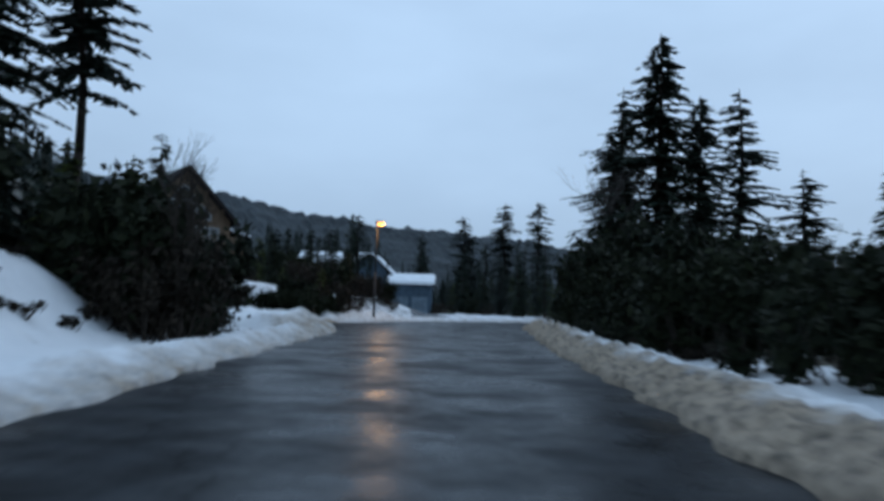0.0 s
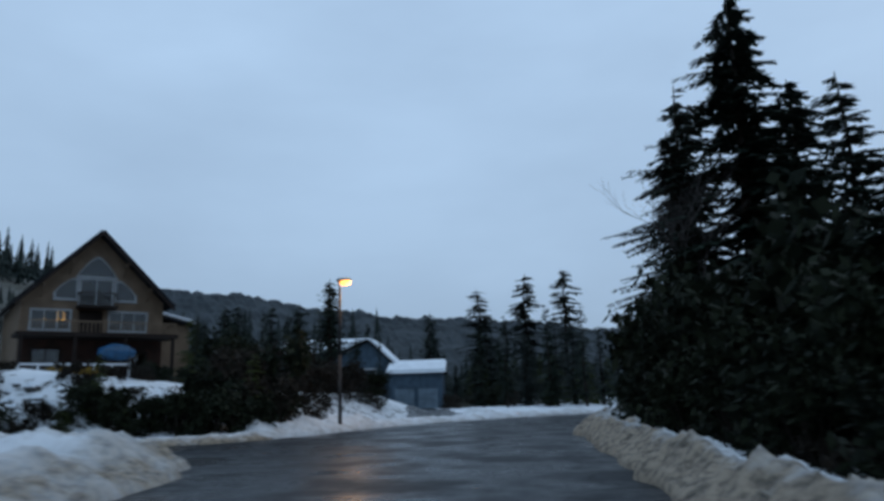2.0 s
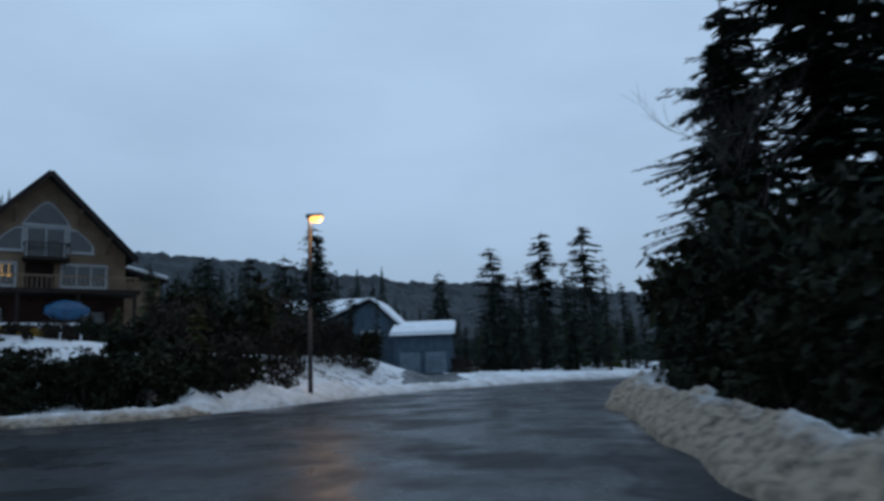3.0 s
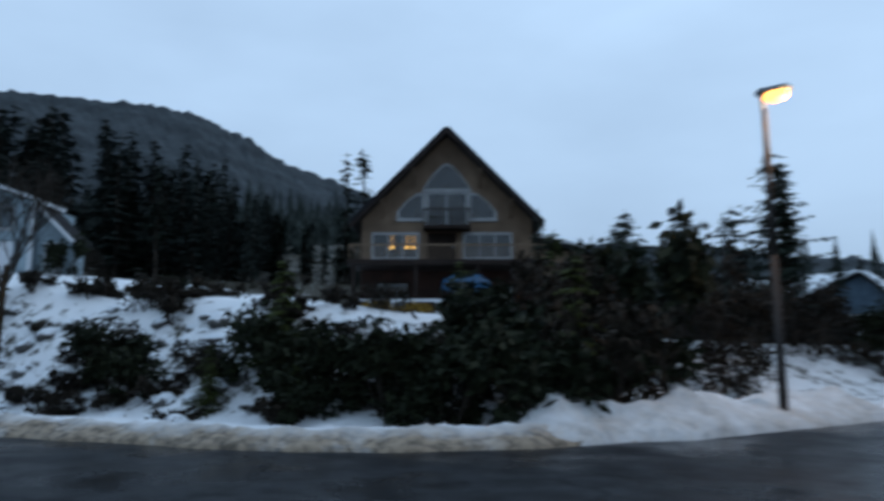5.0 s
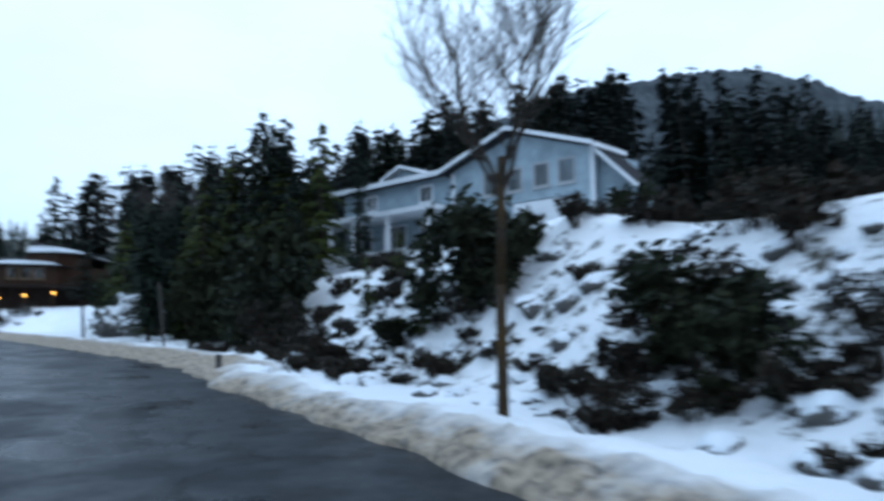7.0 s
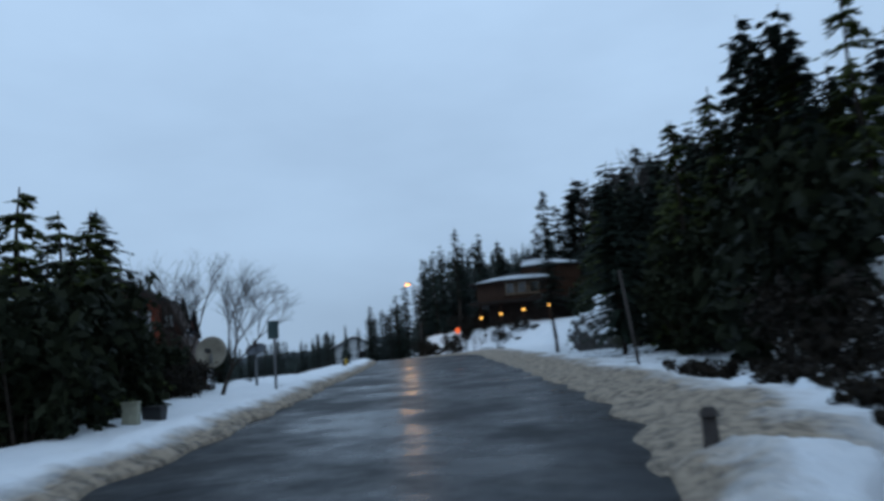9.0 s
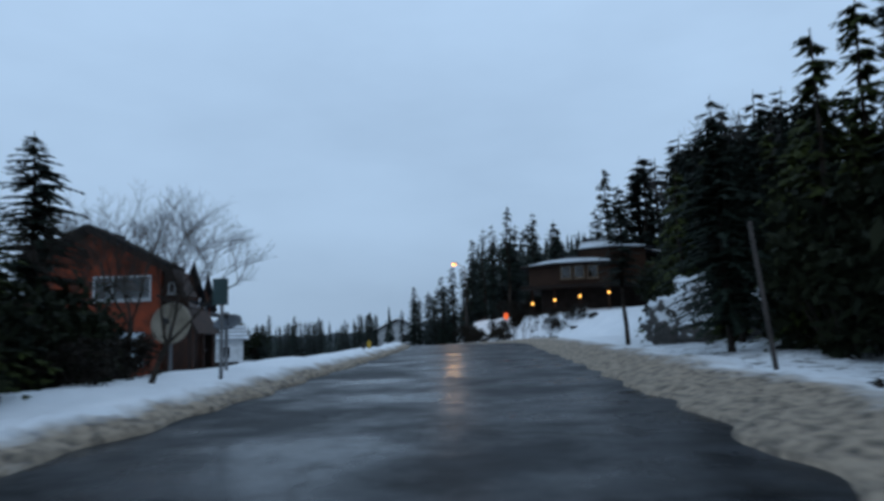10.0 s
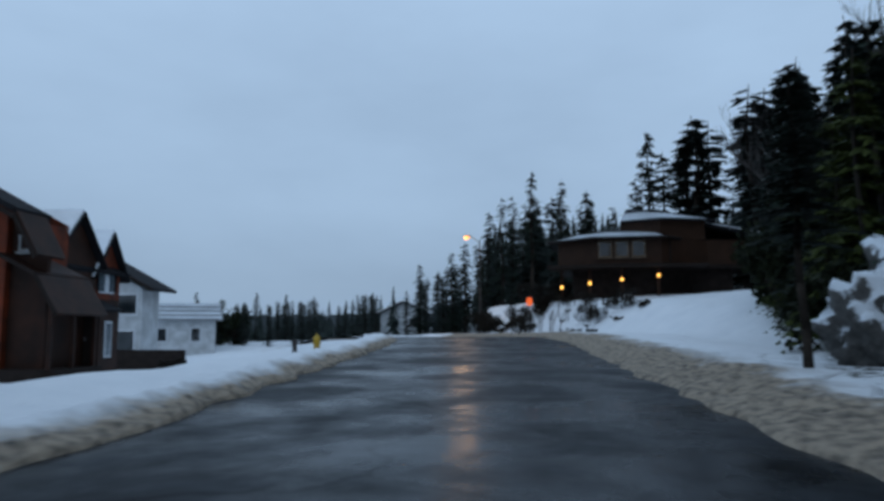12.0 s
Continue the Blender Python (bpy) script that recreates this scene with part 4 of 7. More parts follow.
def hydrant(x, y, z):
    t = thing("fire_hydrant", x, y, z, 20, "yellow fire hydrant at the top of the snow bank", "hydrant")
    bm = tube(bmesh.new(), (0, 0, -0.2), (0, 0, 0.55), 0.13, 0.12, 14)
    tube(bm, (0, 0, 0.1), (0, 0, 0.16), 0.18, 0.18, 14)
    part("barrel", bm, M_YELLOW, t, smoothed=True)
    bm = bmesh.new()
    bmesh.ops.create_uvsphere(bm, u_segments=14, v_segments=8, radius=0.15, matrix=Matrix.Translation((0, 0, 0.56)))
    tube(bm, (0, 0, 0.66), (0, 0, 0.78), 0.04, 0.035, 6)
    part("bonnet", bm, M_YELLOW, t, smoothed=True)
    for a in (0, 180):
        s = 1 if a == 0 else -1
        part("nozzle", tube(bmesh.new(), (s * 0.1, 0, 0.4), (s * 0.24, 0, 0.4), 0.06, 0.06, 8), M_YELLOW, t)
    part("marker_rod", tube(bmesh.new(), (0.1, 0.1, 0.1), (0.1, 0.1, 0.7), 0.02, 0.02, 6), M_YELLOW, t)
    return t


x, y = on_b(41, -5.4)
hydrant(x, y, 1.1).scale = (0.75, 0.75, 0.75)


def post(x, y, z, tall, rad, lean, mat, label, cap=False):
    t = thing("post", x, y, z, 0, label, "post", "roadside posts")
    part("shaft", tube(bmesh.new(), (0, 0, -0.5), (lean[0], lean[1], tall), rad, rad * 0.75, 9), mat, t, smoothed=True)
    part("cap", tube(bmesh.new(), (lean[0] * 0.98, lean[1] * 0.98, tall - 0.02), (lean[0], lean[1], tall + 0.06), rad * 1.05, rad * 0.6, 9), mat, t)
    return t


x, y = on_b(37.5, -5.1)
post(x, y, 0.95, 0.55, 0.08, (0, 0), M_POLE, "short dark marker post beside the hydrant")
x, y = on_b(18.6, 5.4)
post(x, y, height(x, y), 2.6, 0.05, (0.28, -0.22), M_TWIG, "pale leaning pole beside the street")

x, y = -30.3, 36.0
post(x, y, 0.2, 0.5, 0.09, (0, 0), M_POLE, "short dark marker post in the sandy snow")


# ---- houses ----
def shell(house, outline_back, depth, mat, floor_z, eave_l, eave_r, y0=0.2):
    """Side walls, back wall and floor that close a house behind its front."""
    part("side_wall", boxed(eave_l[0], eave_l[0] + 0.2, y0, depth - 0.2, floor_z, eave_l[1]), mat, house)
    part("side_wall", boxed(eave_r[0] - 0.2, eave_r[0], y0, depth - 0.2, floor_z, eave_r[1]), mat, house)
    part("back_wall", slab(bmesh.new(), outline_back, depth - 0.2, depth), mat, house)


def railing(house, x0, x1, y0, y1, z, tall, mat, step=0.28):
    """A deck rail along the front and both ends."""
    r = part("railing", box(box(box(bmesh.new(), x0, x1, y0 - 0.04, y0 + 0.04, z + tall - 0.08, z + tall), x0 - 0.04, x0 + 0.04, y0, y1, z + tall - 0.08, z + tall), x1 - 0.04, x1 + 0.04, y0, y1, z + tall - 0.08, z + tall), mat, house)
    n = int((x1 - x0) / step)
    for k in range(n + 1):
        x = x0 + (x1 - x0) * k / n
        part("baluster", box(bmesh.new(), x - 0.02, x + 0.02, y0 - 0.02, y0 + 0.02, z, z + tall - 0.08), mat, r)
    return r


def chalet(x, y, turn):
    """The tan chalet: steep gable, arched window, small balcony, full-width deck."""
    z0 = height(x, y)
    h = thing("chalet", x, y, 0, turn, "tan cedar chalet with a steep gable, arched windows and a deck", "house")
    base, depth = z0 - 0.6, 11.0
    top_win = [(-1.2, 10.1), (1.2, 10.1), (1.05, 10.4), (0.62, 10.95), (0.22, 11.34), (0, 11.42), (-0.22, 11.34), (-0.62, 10.95), (-1.05, 10.4)]
    wl = [(-2.5, 8.55), (-1.22, 8.55), (-1.22, 9.85), (-1.6, 9.82), (-2.1, 9.42), (-2.5, 8.95)]
    wr = [(-x_, z_) for x_, z_ in wl[::-1]]
    centre = rect(-1.0, 1.0, 8.15, 9.9)
    main = [rect(-3.8, -1.5, 6.5, 7.75), rect(0.9, 3.3, 6.5, 7.75)]
    door = rect(-1.0, 0.5, 6.25, 7.85)
    low = [rect(-3.6, -2.0, 3.5, 5.2), rect(1.6, 3.4, 3.5, 5.0)]
    outline = [(-4.4, base), (4.4, base), (4.4, 8.5), (0, 12.95), (-4.4, 8.5)]
    upper = [(-4.4, 5.85), (4.4, 5.85), *outline[2:]]
    part("front_wall", pierced(upper, [top_win, wl, wr, centre, *main, door], 0, 0.2), M_TAN, h)
    # below deck level the front wall takes the darker umber colour
    part("lower_front_wall", pierced(rect(-4.4, 4.4, base, 5.845), low, 0, 0.2), M_UMBER, h, "dark brown boards under the deck")
    shell(h, outline, depth, M_TAN, base, (-4.4, 8.4), (4.4, 8.4))
    for a, b in (((-4.85, 8.1), (0.02, 13.05)), ((4.85, 8.1), (-0.02, 13.05))):
        roof_plane(h, a, b, -1.2, depth + 0.5, 0.16)
    for sgn in (-1, 1):
        part("barge_board", slab(bmesh.new(), [(sgn * 4.95, 7.95), (0, 13.0), (0, 12.8), (sgn * 4.82, 7.88)], -1.26, -1.2), M_DARKWOOD, h)
    for px, pz in ((-3.3, 9.35), (-1.7, 10.95), (1.7, 10.95), (3.3, 9.35)):
        bm = tube(tube(bmesh.new(), (px, 0, pz - 0.75), (px, -1.1, pz), 0.07, 0.07, 5), (px, 0, pz - 0.02), (px, -1.15, pz - 0.02), 0.07, 0.07, 5)
        part("bracket", bm, M_TAN, h)
    window(h, top_win, 0.0, M_TRIM)
    window(h, wl, 0.0, M_TRIM)
    window(h, wr, 0.0, M_TRIM)
    window(h, centre, 0.0, M_TRIM, bars=(0.5,))
    for m in main:
        window(h, m, 0.0, M_TRIM, bars=(0.33, 0.66))
    for m in low:
        window(h, m, 0.0, M_DARKWOOD, bars=(0.5,))
    d = part("door", boxed(-0.97, 0.47, 0.08, 0.13, 6.28, 7.82), M_DARKWOOD, h)
    part("handle", boxed(0.3, 0.36, 0.02, 0.08, 7.0, 7.15), M_STEEL, d)
    part("floor", boxed(-4.2, 4.2, 0.2, depth - 0.2, 6.0, 6.2), M_DARKWOOD, h)
    part("floor", boxed(-4.2, 4.2, 0.2, depth - 0.2, 8.0, 8.12), M_DARKWOOD, h)
    part("balcony_floor", boxed(-1.2, 1.2, -1.1, 0, 7.88, 8.06), M_DARKWOOD, h)
    railing(h, -1.15, 1.15, -1.05, 0, 8.06, 0.85, M_DARKWOOD, 0.2)
    part("deck", boxed(-4.8, 4.8, -2.6, 0, 5.85, 6.1), M_DARKWOOD, h)
    railing(h, -4.7, 4.7, -2.5, 0, 6.1, 0.75, M_TAN, 0.24)
    for px in (-4.5, -1.5, 1.5, 4.5):
        part("deck_post", boxed(px - 0.09, px + 0.09, -2.5, -2.3, base, 5.85), M_DARKWOOD, h)
    for px in (-2.9, -2.1, -1.75):
        bm = bmesh.new()
        bmesh.ops.create_uvsphere(bm, u_segments=12, v_segments=8, radius=0.1, matrix=Matrix.Translation((px, 1.0, 7.2)) @ Matrix.Diagonal((1.3, 1, 0.7, 1)))
        tube(bm, (px, 1.0, 7.25), (px, 1.0, 8.0), 0.01, 0.01, 4)
        part("pendant_lamp", bm, M_BULB, h, "lit warm pendant lamp behind the window", True)
    # lean-to with snow at its side
    part("annex_wall", boxed(4.4, 7.2, 3.0, 8.0, base, 7.3), M_TAN, h)
    roof_plane(h, (4.3, 8.0), (7.6, 7.2), 2.6, 8.4, 0.2, snow=0.25)
    part("lower_rail", boxed(-4.6, 1.6, -3.4, -3.32, 4.0, 4.12), M_WHITE, h)
    for k in range(7):
        part("lower_rail_post", boxed(-4.6 + k * 1.03 - 0.05, -4.6 + k * 1.03 + 0.05, -3.41, -3.31, base - 1.0, 4.0), M_WHITE, h)
    return h


def tarp(x, y, z, turn):
    t = thing("tarpaulin", x, y, z, turn, "bright blue tarpaulin draped over a load under the deck", "tarpaulin")
    bm = bmesh.new()
    bmesh.ops.create_uvsphere(bm, u_segments=24, v_segments=14, radius=1)
    for v in bm.verts:
        q = v.co.copy()
        w = noise.noise((q.x * 2.3, q.y * 2.3, q.z * 2.3)) * 0.14
        v.co = Vector((q.x * 1.3 * (1 + w), q.y * 0.7 * (1 + w), max(-0.9, q.z) * 0.62 * (1 + w) + 0.55))
    part("sheet", bm, M_TARP, t, smoothed=True)
    bm = bmesh.new()
    for sx in (-1, 1):
        for sy in (-1, 1):
            tube(bm, (sx * 0.8, sy * 0.35, -3.0), (sx * 0.8, sy * 0.35, 0.5), 0.05, 0.05, 6)
    part("trestle", bm, M_DARKWOOD, t)
    return t


CH = (-28.36, 64.0)
chalet(*CH, 41.5)
ca, sa = math.cos(radians(41.5)), math.sin(radians(41.5))


def at_chalet(dx, dy):
    return CH[0] + dx * ca - dy * sa, CH[1] + dx * sa + dy * ca


tx, ty = at_chalet(0.9, -2.9)
tarp(tx, ty, 4.35, 41.5).scale = (0.88, 0.88, 0.88)


def pale_house(x, y, turn):
    """The pale blue house on the bank: broad gable with a dropped side roof, wing and porch to its left."""
    z0 = 5.35
    h = thing("gabled_house", x, y, 0, turn, "pale blue two-storey house with a white-trimmed gable and a wing", "house")
    base, depth = 4.0, 4.2
    wins = [rect(c - 0.42, c + 0.42, 7.95, 9.05) for c in (-1.4, -2.8, -4.4, -5.9)]
    gdoor = rect(-4.6, -0.9, 5.5, 7.35)
    outline = [(-8.4, base), (0, base), (0, 9.35), (-4.35, 10.75), (-8.4, 9.5)]
    part("front_wall", pierced(outline, [*wins, gdoor], 0, 0.2), M_BLUE, h)
    shell(h, outline + [], depth, M_BLUE, base, (-8.4, 9.4), (0, 9.3))
    bay = [(0.02, base), (1.9, base), (1.9, 7.45), (0.02, 9.1)]
    part("side_bay_wall", pierced(bay, [rect(0.5, 1.2, 5.9, 7.2)], 0.5, 0.2), M_BLUE, h)
    part("side_bay_wall", boxed(1.7, 1.9, 0.7, 1.7, base, 7.4), M_BLUE, h)
    window(h, rect(0.5, 1.2, 5.9, 7.2), 0.5)
    roof_plane(h, (2.2, 7.2), (0.1, 9.25), -0.3, 1.8, 0.16, M_SHINGLE)
    part("bay_fascia", slab(bmesh.new(), [(2.25, 7.15), (0.1, 9.25), (0.1, 9.42), (2.36, 7.25)], -0.38, -0.3), M_WHITE, h)
    for w in wins:
        window(h, w, 0.0, trim=M_TRIM, frame_w=0.06)
    d = part("garage_door", boxed(-4.56, -0.94, 0.06, 0.12, 5.5, 7.31), M_WHITE, h, "white panelled garage door")
    for k in range(4):
        part("door_panel", boxed(-4.5, -1.0, 0.035, 0.058, 5.56 + k * 0.44, 5.94 + k * 0.44, bevel=0.01), M_WHITE, d)
    part("corner_board", boxed(-0.12, 0.1, -0.06, 0.0, base, 9.3), M_WHITE, h)
    part("corner_board", boxed(-8.5, -8.3, -0.06, 0.0, base, 9.4), M_WHITE, h)
    roof_plane(h, (-8.9, 9.33), (-4.35, 10.85), -0.7, depth, 0.2, M_SHINGLE)
    roof_plane(h, (0.45, 9.25), (-4.35, 10.85), -0.7, 2.2, 0.2, M_SHINGLE)
    part("eave_board", boxed(0.4, 0.5, -0.7, 2.2, 9.2, 9.42), M_WHITE, h)
    for a, b in (((-8.9, 9.33), (-4.35, 10.85)), ((0.45, 9.25), (-4.35, 10.85))):
        part("fascia", slab(bmesh.new(), [a, b, (b[0], b[1] + 0.2), (a[0], a[1] + 0.2)], -0.78, -0.7), M_WHITE, h)
    # wing
    ww = [rect(c - 0.45, c + 0.45, 8.35, 9.2) for c in (-11.0, -15.5)]
    pw = [rect(c - 0.9, c + 0.9, 5.9, 7.2) for c in (-10.5, -13.5, -16.4)]
    part("wing_wall", pierced(rect(-18.0, -8.4, base, 9.6), [*ww, *pw], 0.6, 0.2), M_BLUE, h)
    part("wing_side_wall", boxed(-18.0, -17.8, 0.8, 7.0, base, 9.6), M_BLUE, h)
    part("wing_back_wall", boxed(-18.0, -8.4, 7.0, 7.2, base, 9.6), M_BLUE, h)
    for w in ww + pw:
        window(h, w, 0.6, bars=(0.5,))
    bm = slab(bmesh.new(), [(-18.5, 9.55), (-8.2, 9.55), (-8.2, 9.75), (-18.5, 9.75)], -0.1, 7.6)
    part("wing_roof", bm, M_SHINGLE, h)
    part("wing_fascia", boxed(-18.5, -8.5, -0.18, -0.1, 9.5, 9.78), M_WHITE, h)
    roof_plane(h, (-14.0, 9.76), (-12.4, 10.4), -0.15, 5, 0.14, M_WHITE)
    roof_plane(h, (-10.6, 9.76), (-12.4, 10.4), -0.15, 5, 0.14, M_WHITE)
    part("dormer_wall", slab(bmesh.new(), [(-13.8, 9.75), (-10.8, 9.75), (-12.4, 10.36)], 0.2, 0.4), M_BLUE, h)
    bm = slab(bmesh.new(), [(-19.2, 7.45), (-8.6, 7.45), (-8.6, 7.72), (-19.2, 7.72)], -1.6, 0.6)
    part("porch_roof", bm, M_WHITE, h)
    for px in (-19.0, -16.9, -14.9, -12.0, -9.0):
        part("porch_post", boxed(px - 0.1, px + 0.1, -1.5, -1.3, base, 7.45), M_WHITE, h)
    part("porch_floor", boxed(-19.2, -8.4, -1.6, 0.6, base, 5.55), M_WHITE, h)
    return h


pale_house(-43.74, 49.5, 42.0)


def red_house(s, r, turn):
    """The rust-red house: gable to the street's lower end, long porch roof and two dormers to the street."""
    x, y = on_b(s, r)
    h = thing("red_house", x, y, 0, turn, "rust-red board house with a porch roof and two snowy dormers", "house")
    base, depth = -1.0, 4.0
    win = rect(-4.05, -0.65, 4.5, 5.85)
    gd = rect(-5.0, -0.9, 0.55, 2.6)
    outline = [(-8.0, base), (0, base), (0, 6.3), (-4.2, 8.55), (-8.0, 6.6)]
    part("gable_wall", pierced(outline, [win, gd], 0, 0.2), M_RED, h)
    shell(h, outline, depth, M_RED, base, (-8.0, 6.5), (0, 6.2))
    window(h, win, 0.0, M_TRIM, bars=(0.33,), frame_w=0.06)
    d = part("garage_door", boxed(-4.96, -0.94, 0.06, 0.12, 0.5, 2.56), M_GDOOR, h, "pale grey garage door")
    for k in range(4):
        part("door_panel", boxed(-4.9, -1.0, 0.035, 0.058, 0.57 + k * 0.5, 1.02 + k * 0.5, bevel=0.01), M_GDOOR, d)
    roof_plane(h, (-8.7, 6.35), (-4.2, 8.75), -0.9, depth + 0.1, 0.22)
    roof_plane(h, (0.9, 6.1), (-4.2, 8.75), -0.9, 1.2, 0.22)
    roof_plane(h, (1.7, 4.5), (0.75, 6.25), -0.9, 0.9, 0.16, M_UMBER)
    part("barge_board", slab(bmesh.new(), [(0.95, 6.05), (-4.2, 8.7), (-4.2, 8.52), (0.85, 5.9)], -0.97, -0.9), M_DARKWOOD, h)
    part("barge_board", slab(bmesh.new(), [(0.97, 6.02), (1.82, 4.52), (1.7, 4.42), (0.87, 5.88)], -0.97, -0.9), M_DARKWOOD, h)
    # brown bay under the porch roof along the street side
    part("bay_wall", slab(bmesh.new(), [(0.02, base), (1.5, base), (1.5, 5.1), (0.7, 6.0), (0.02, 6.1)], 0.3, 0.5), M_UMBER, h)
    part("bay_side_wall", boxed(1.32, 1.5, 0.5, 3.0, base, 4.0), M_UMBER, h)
    window(h, rect(0.35, 0.7, 4.85, 5.4), 0.3, trim=M_TRIM, frame_w=0.05)
    roof_plane(h, (1.53, 3.8), (-0.1, 4.6), -0.5, 3.0, 0.14, M_UMBER)
    roof_plane(h, (2.38, 2.35), (1.5, 3.8), -0.5, 3.0, 0.14, M_UMBER)
    part("porch_barge_board", slab(bmesh.new(), [(1.58, 3.95), (0.02, 4.72), (0.02, 4.56), (1.49, 3.83)], -0.57, -0.5), M_DARKWOOD, h)
    part("porch_barge_board", slab(bmesh.new(), [(2.48, 2.43), (1.61, 3.91), (1.51, 3.81), (2.38, 2.33)], -0.57, -0.5), M_DARKWOOD, h)
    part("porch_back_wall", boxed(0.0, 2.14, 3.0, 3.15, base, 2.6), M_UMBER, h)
    d = part("porch_door", boxed(1.52, 2.1, 2.93, 2.996, 0.4, 2.35, bevel=0.01), M_DARKWOOD, h, "dark brown porch door")
    part("door_handle", boxed(1.58, 1.64, 2.87, 2.928, 1.35, 1.5), M_STEEL, d)
    for py in (-0.3, 1.2, 2.7):
        part("porch_post", boxed(2.0, 2.14, py, py + 0.14, base, 2.75), M_UMBER, h)
    for k in range(4):
        f = part("side_window", boxed(0.1, 0.16, 3.5 + k * 1.2, 4.1 + k * 1.2, 0.5, 2.2), M_WHITE, h, "tall narrow white-framed window")
        part("pane", boxed(0.162, 0.175, 3.6 + k * 1.2, 4.0 + k * 1.2, 0.6, 2.1), M_GLASS, f)
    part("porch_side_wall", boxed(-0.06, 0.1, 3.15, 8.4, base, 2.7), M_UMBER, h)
    roof_plane(h, (0.25, 2.65), (-1.1, 3.2), 3.15, 8.6, 0.12)
    part("porch_floor", boxed(0.0, 2.36, -0.3, 2.98, base, 0.35), M_DARKWOOD, h)
    # rear part with two dormers flush with its street wall
    part("rear_wall", boxed(-1.1, -0.9, depth, depth + 6.2, base, 4.6), M_UMBER, h)
    part("rear_end_wall", boxed(-8.0, -1.1, depth + 6.2, depth + 6.4, base, 4.6), M_RED, h)
    roof_plane(h, (-0.6, 4.5), (-4.6, 7.2), 1.2, depth + 6.6, 0.2)
    roof_plane(h, (-8.6, 4.7), (-4.6, 7.2), depth, depth + 6.6, 0.2)
    for y0, z0, wide, front, dz in ((3.9, 5.2, 3.6, -0.65, 1.85), (7.5, 4.7, 2.6, -0.85, 1.8)):
        wall = bmesh.new()
        a = [wall.verts.new(p) for p in ((front, y0, z0 - 1.4), (front, y0 + wide, z0 - 1.4), (front, y0 + wide, z0), (front, y0 + wide / 2, z0 + dz), (front, y0, z0))]
        wall.faces.new(a)
        ext = bmesh.ops.extrude_face_region(wall, geom=wall.faces[:])
        for v in [g for g in ext["geom"] if isinstance(g, bmesh.types.BMVert)]:
            v.co.x -= 4.0
        dm = part("dormer", wall, M_UMBER if y0 < 5 else M_RED, h, "dark brown gabled dormer" if y0 < 5 else "rust-red gabled dormer")
        mid = y0 + wide / 2
        for sgn in (-1, 1):
            for nm, up_, th, mat in (("dormer_roof", 0.0, 0.12, M_SHINGLE), ("snow_cover", 0.124, 0.13, M_ROOFSNOW)):
                bm = bmesh.new()
                e = mid + sgn * (wide / 2 + 0.35)
                pts = [(mid, z0 + dz + 0.05 + up_), (e, z0 - 0.5 + up_), (e, z0 - 0.5 + up_ + th), (mid, z0 + dz + 0.05 + up_ + th)]
                f0 = [bm.verts.new((front + (0.4 if nm == "dormer_roof" else 0.3), py, pz)) for py, pz in pts]
                f1 = [bm.verts.new((front - 4.6, py, pz)) for py, pz in pts]
                bm.faces.new(f0)
                bm.faces.new(f1[::-1])
                for k in range(4):
                    j = (k + 1) % 4
                    bm.faces.new((f0[j], f0[k], f1[k], f1[j]))
                part(nm, bm, mat, dm, "white settled snow" if nm == "snow_cover" else "")
        if y0 < 5:
            continue
        wf = part("dormer_window", boxed(front + 0.004, front + 0.05, y0 + 0.6, y0 + wide - 0.6, z0 - 1.1, z0 + 0.1), M_WHITE, dm, "white dormer window frame")
        for c in (0.28, 0.72):
            part("pane", boxed(front + 0.052, front + 0.065, y0 + wide * c - 0.36, y0 + wide * c + 0.36, z0 - 1.02, z0 + 0.02), M_GLASS, wf)
    return h


rh = red_house(43.0, -16.75, 123.7)
rh.scale = (0.9, 0.9, 0.9)
rh.location.z = 0.16


def white_house(s, r, turn):
    x, y = on_b(s, r)
    h = thing("white_house", x, y, 0, turn, "tall white house with a shallow gable and overhanging eaves", "house")
    base = -2.2
    wins = [rect(-1.9, -0.4, 2.5, 3.9), rect(-1.8, -0.5, -0.2, 1.3)]
    outline = [(-6.5, base), (0, base), (0, 4.3), (-4.5, 6.9), (-6.5, 6.0)]
    part("gable_wall", pierced(outline, wins, 0, 0.2), M_WHITEWALL, h)
    shell(h, outline, 2.6, M_WHITEWALL, base, (-6.5, 5.9), (0, 4.2))
    for w in wins:
        window(h, w, 0.0)
    roof_plane(h, (1.1, 4.1), (-4.5, 7.1), -0.8, 3.0, 0.2)
    roof_plane(h, (-7.2, 5.9), (-4.5, 7.1), -0.8, 3.0, 0.2)
    part("fascia", slab(bmesh.new(), [(1.1, 4.1), (-4.5, 7.1), (-4.5, 7.3), (1.1, 4.3)], -0.88, -0.8), M_DARKWOOD, h)
    part("fence", boxed(-1.5, 5.0, -4.0, -3.9, base - 1.5, 0.1), M_DARKWOOD, h)
    return h


white_house(70, -25.3, 123.7).location.z = 0.35


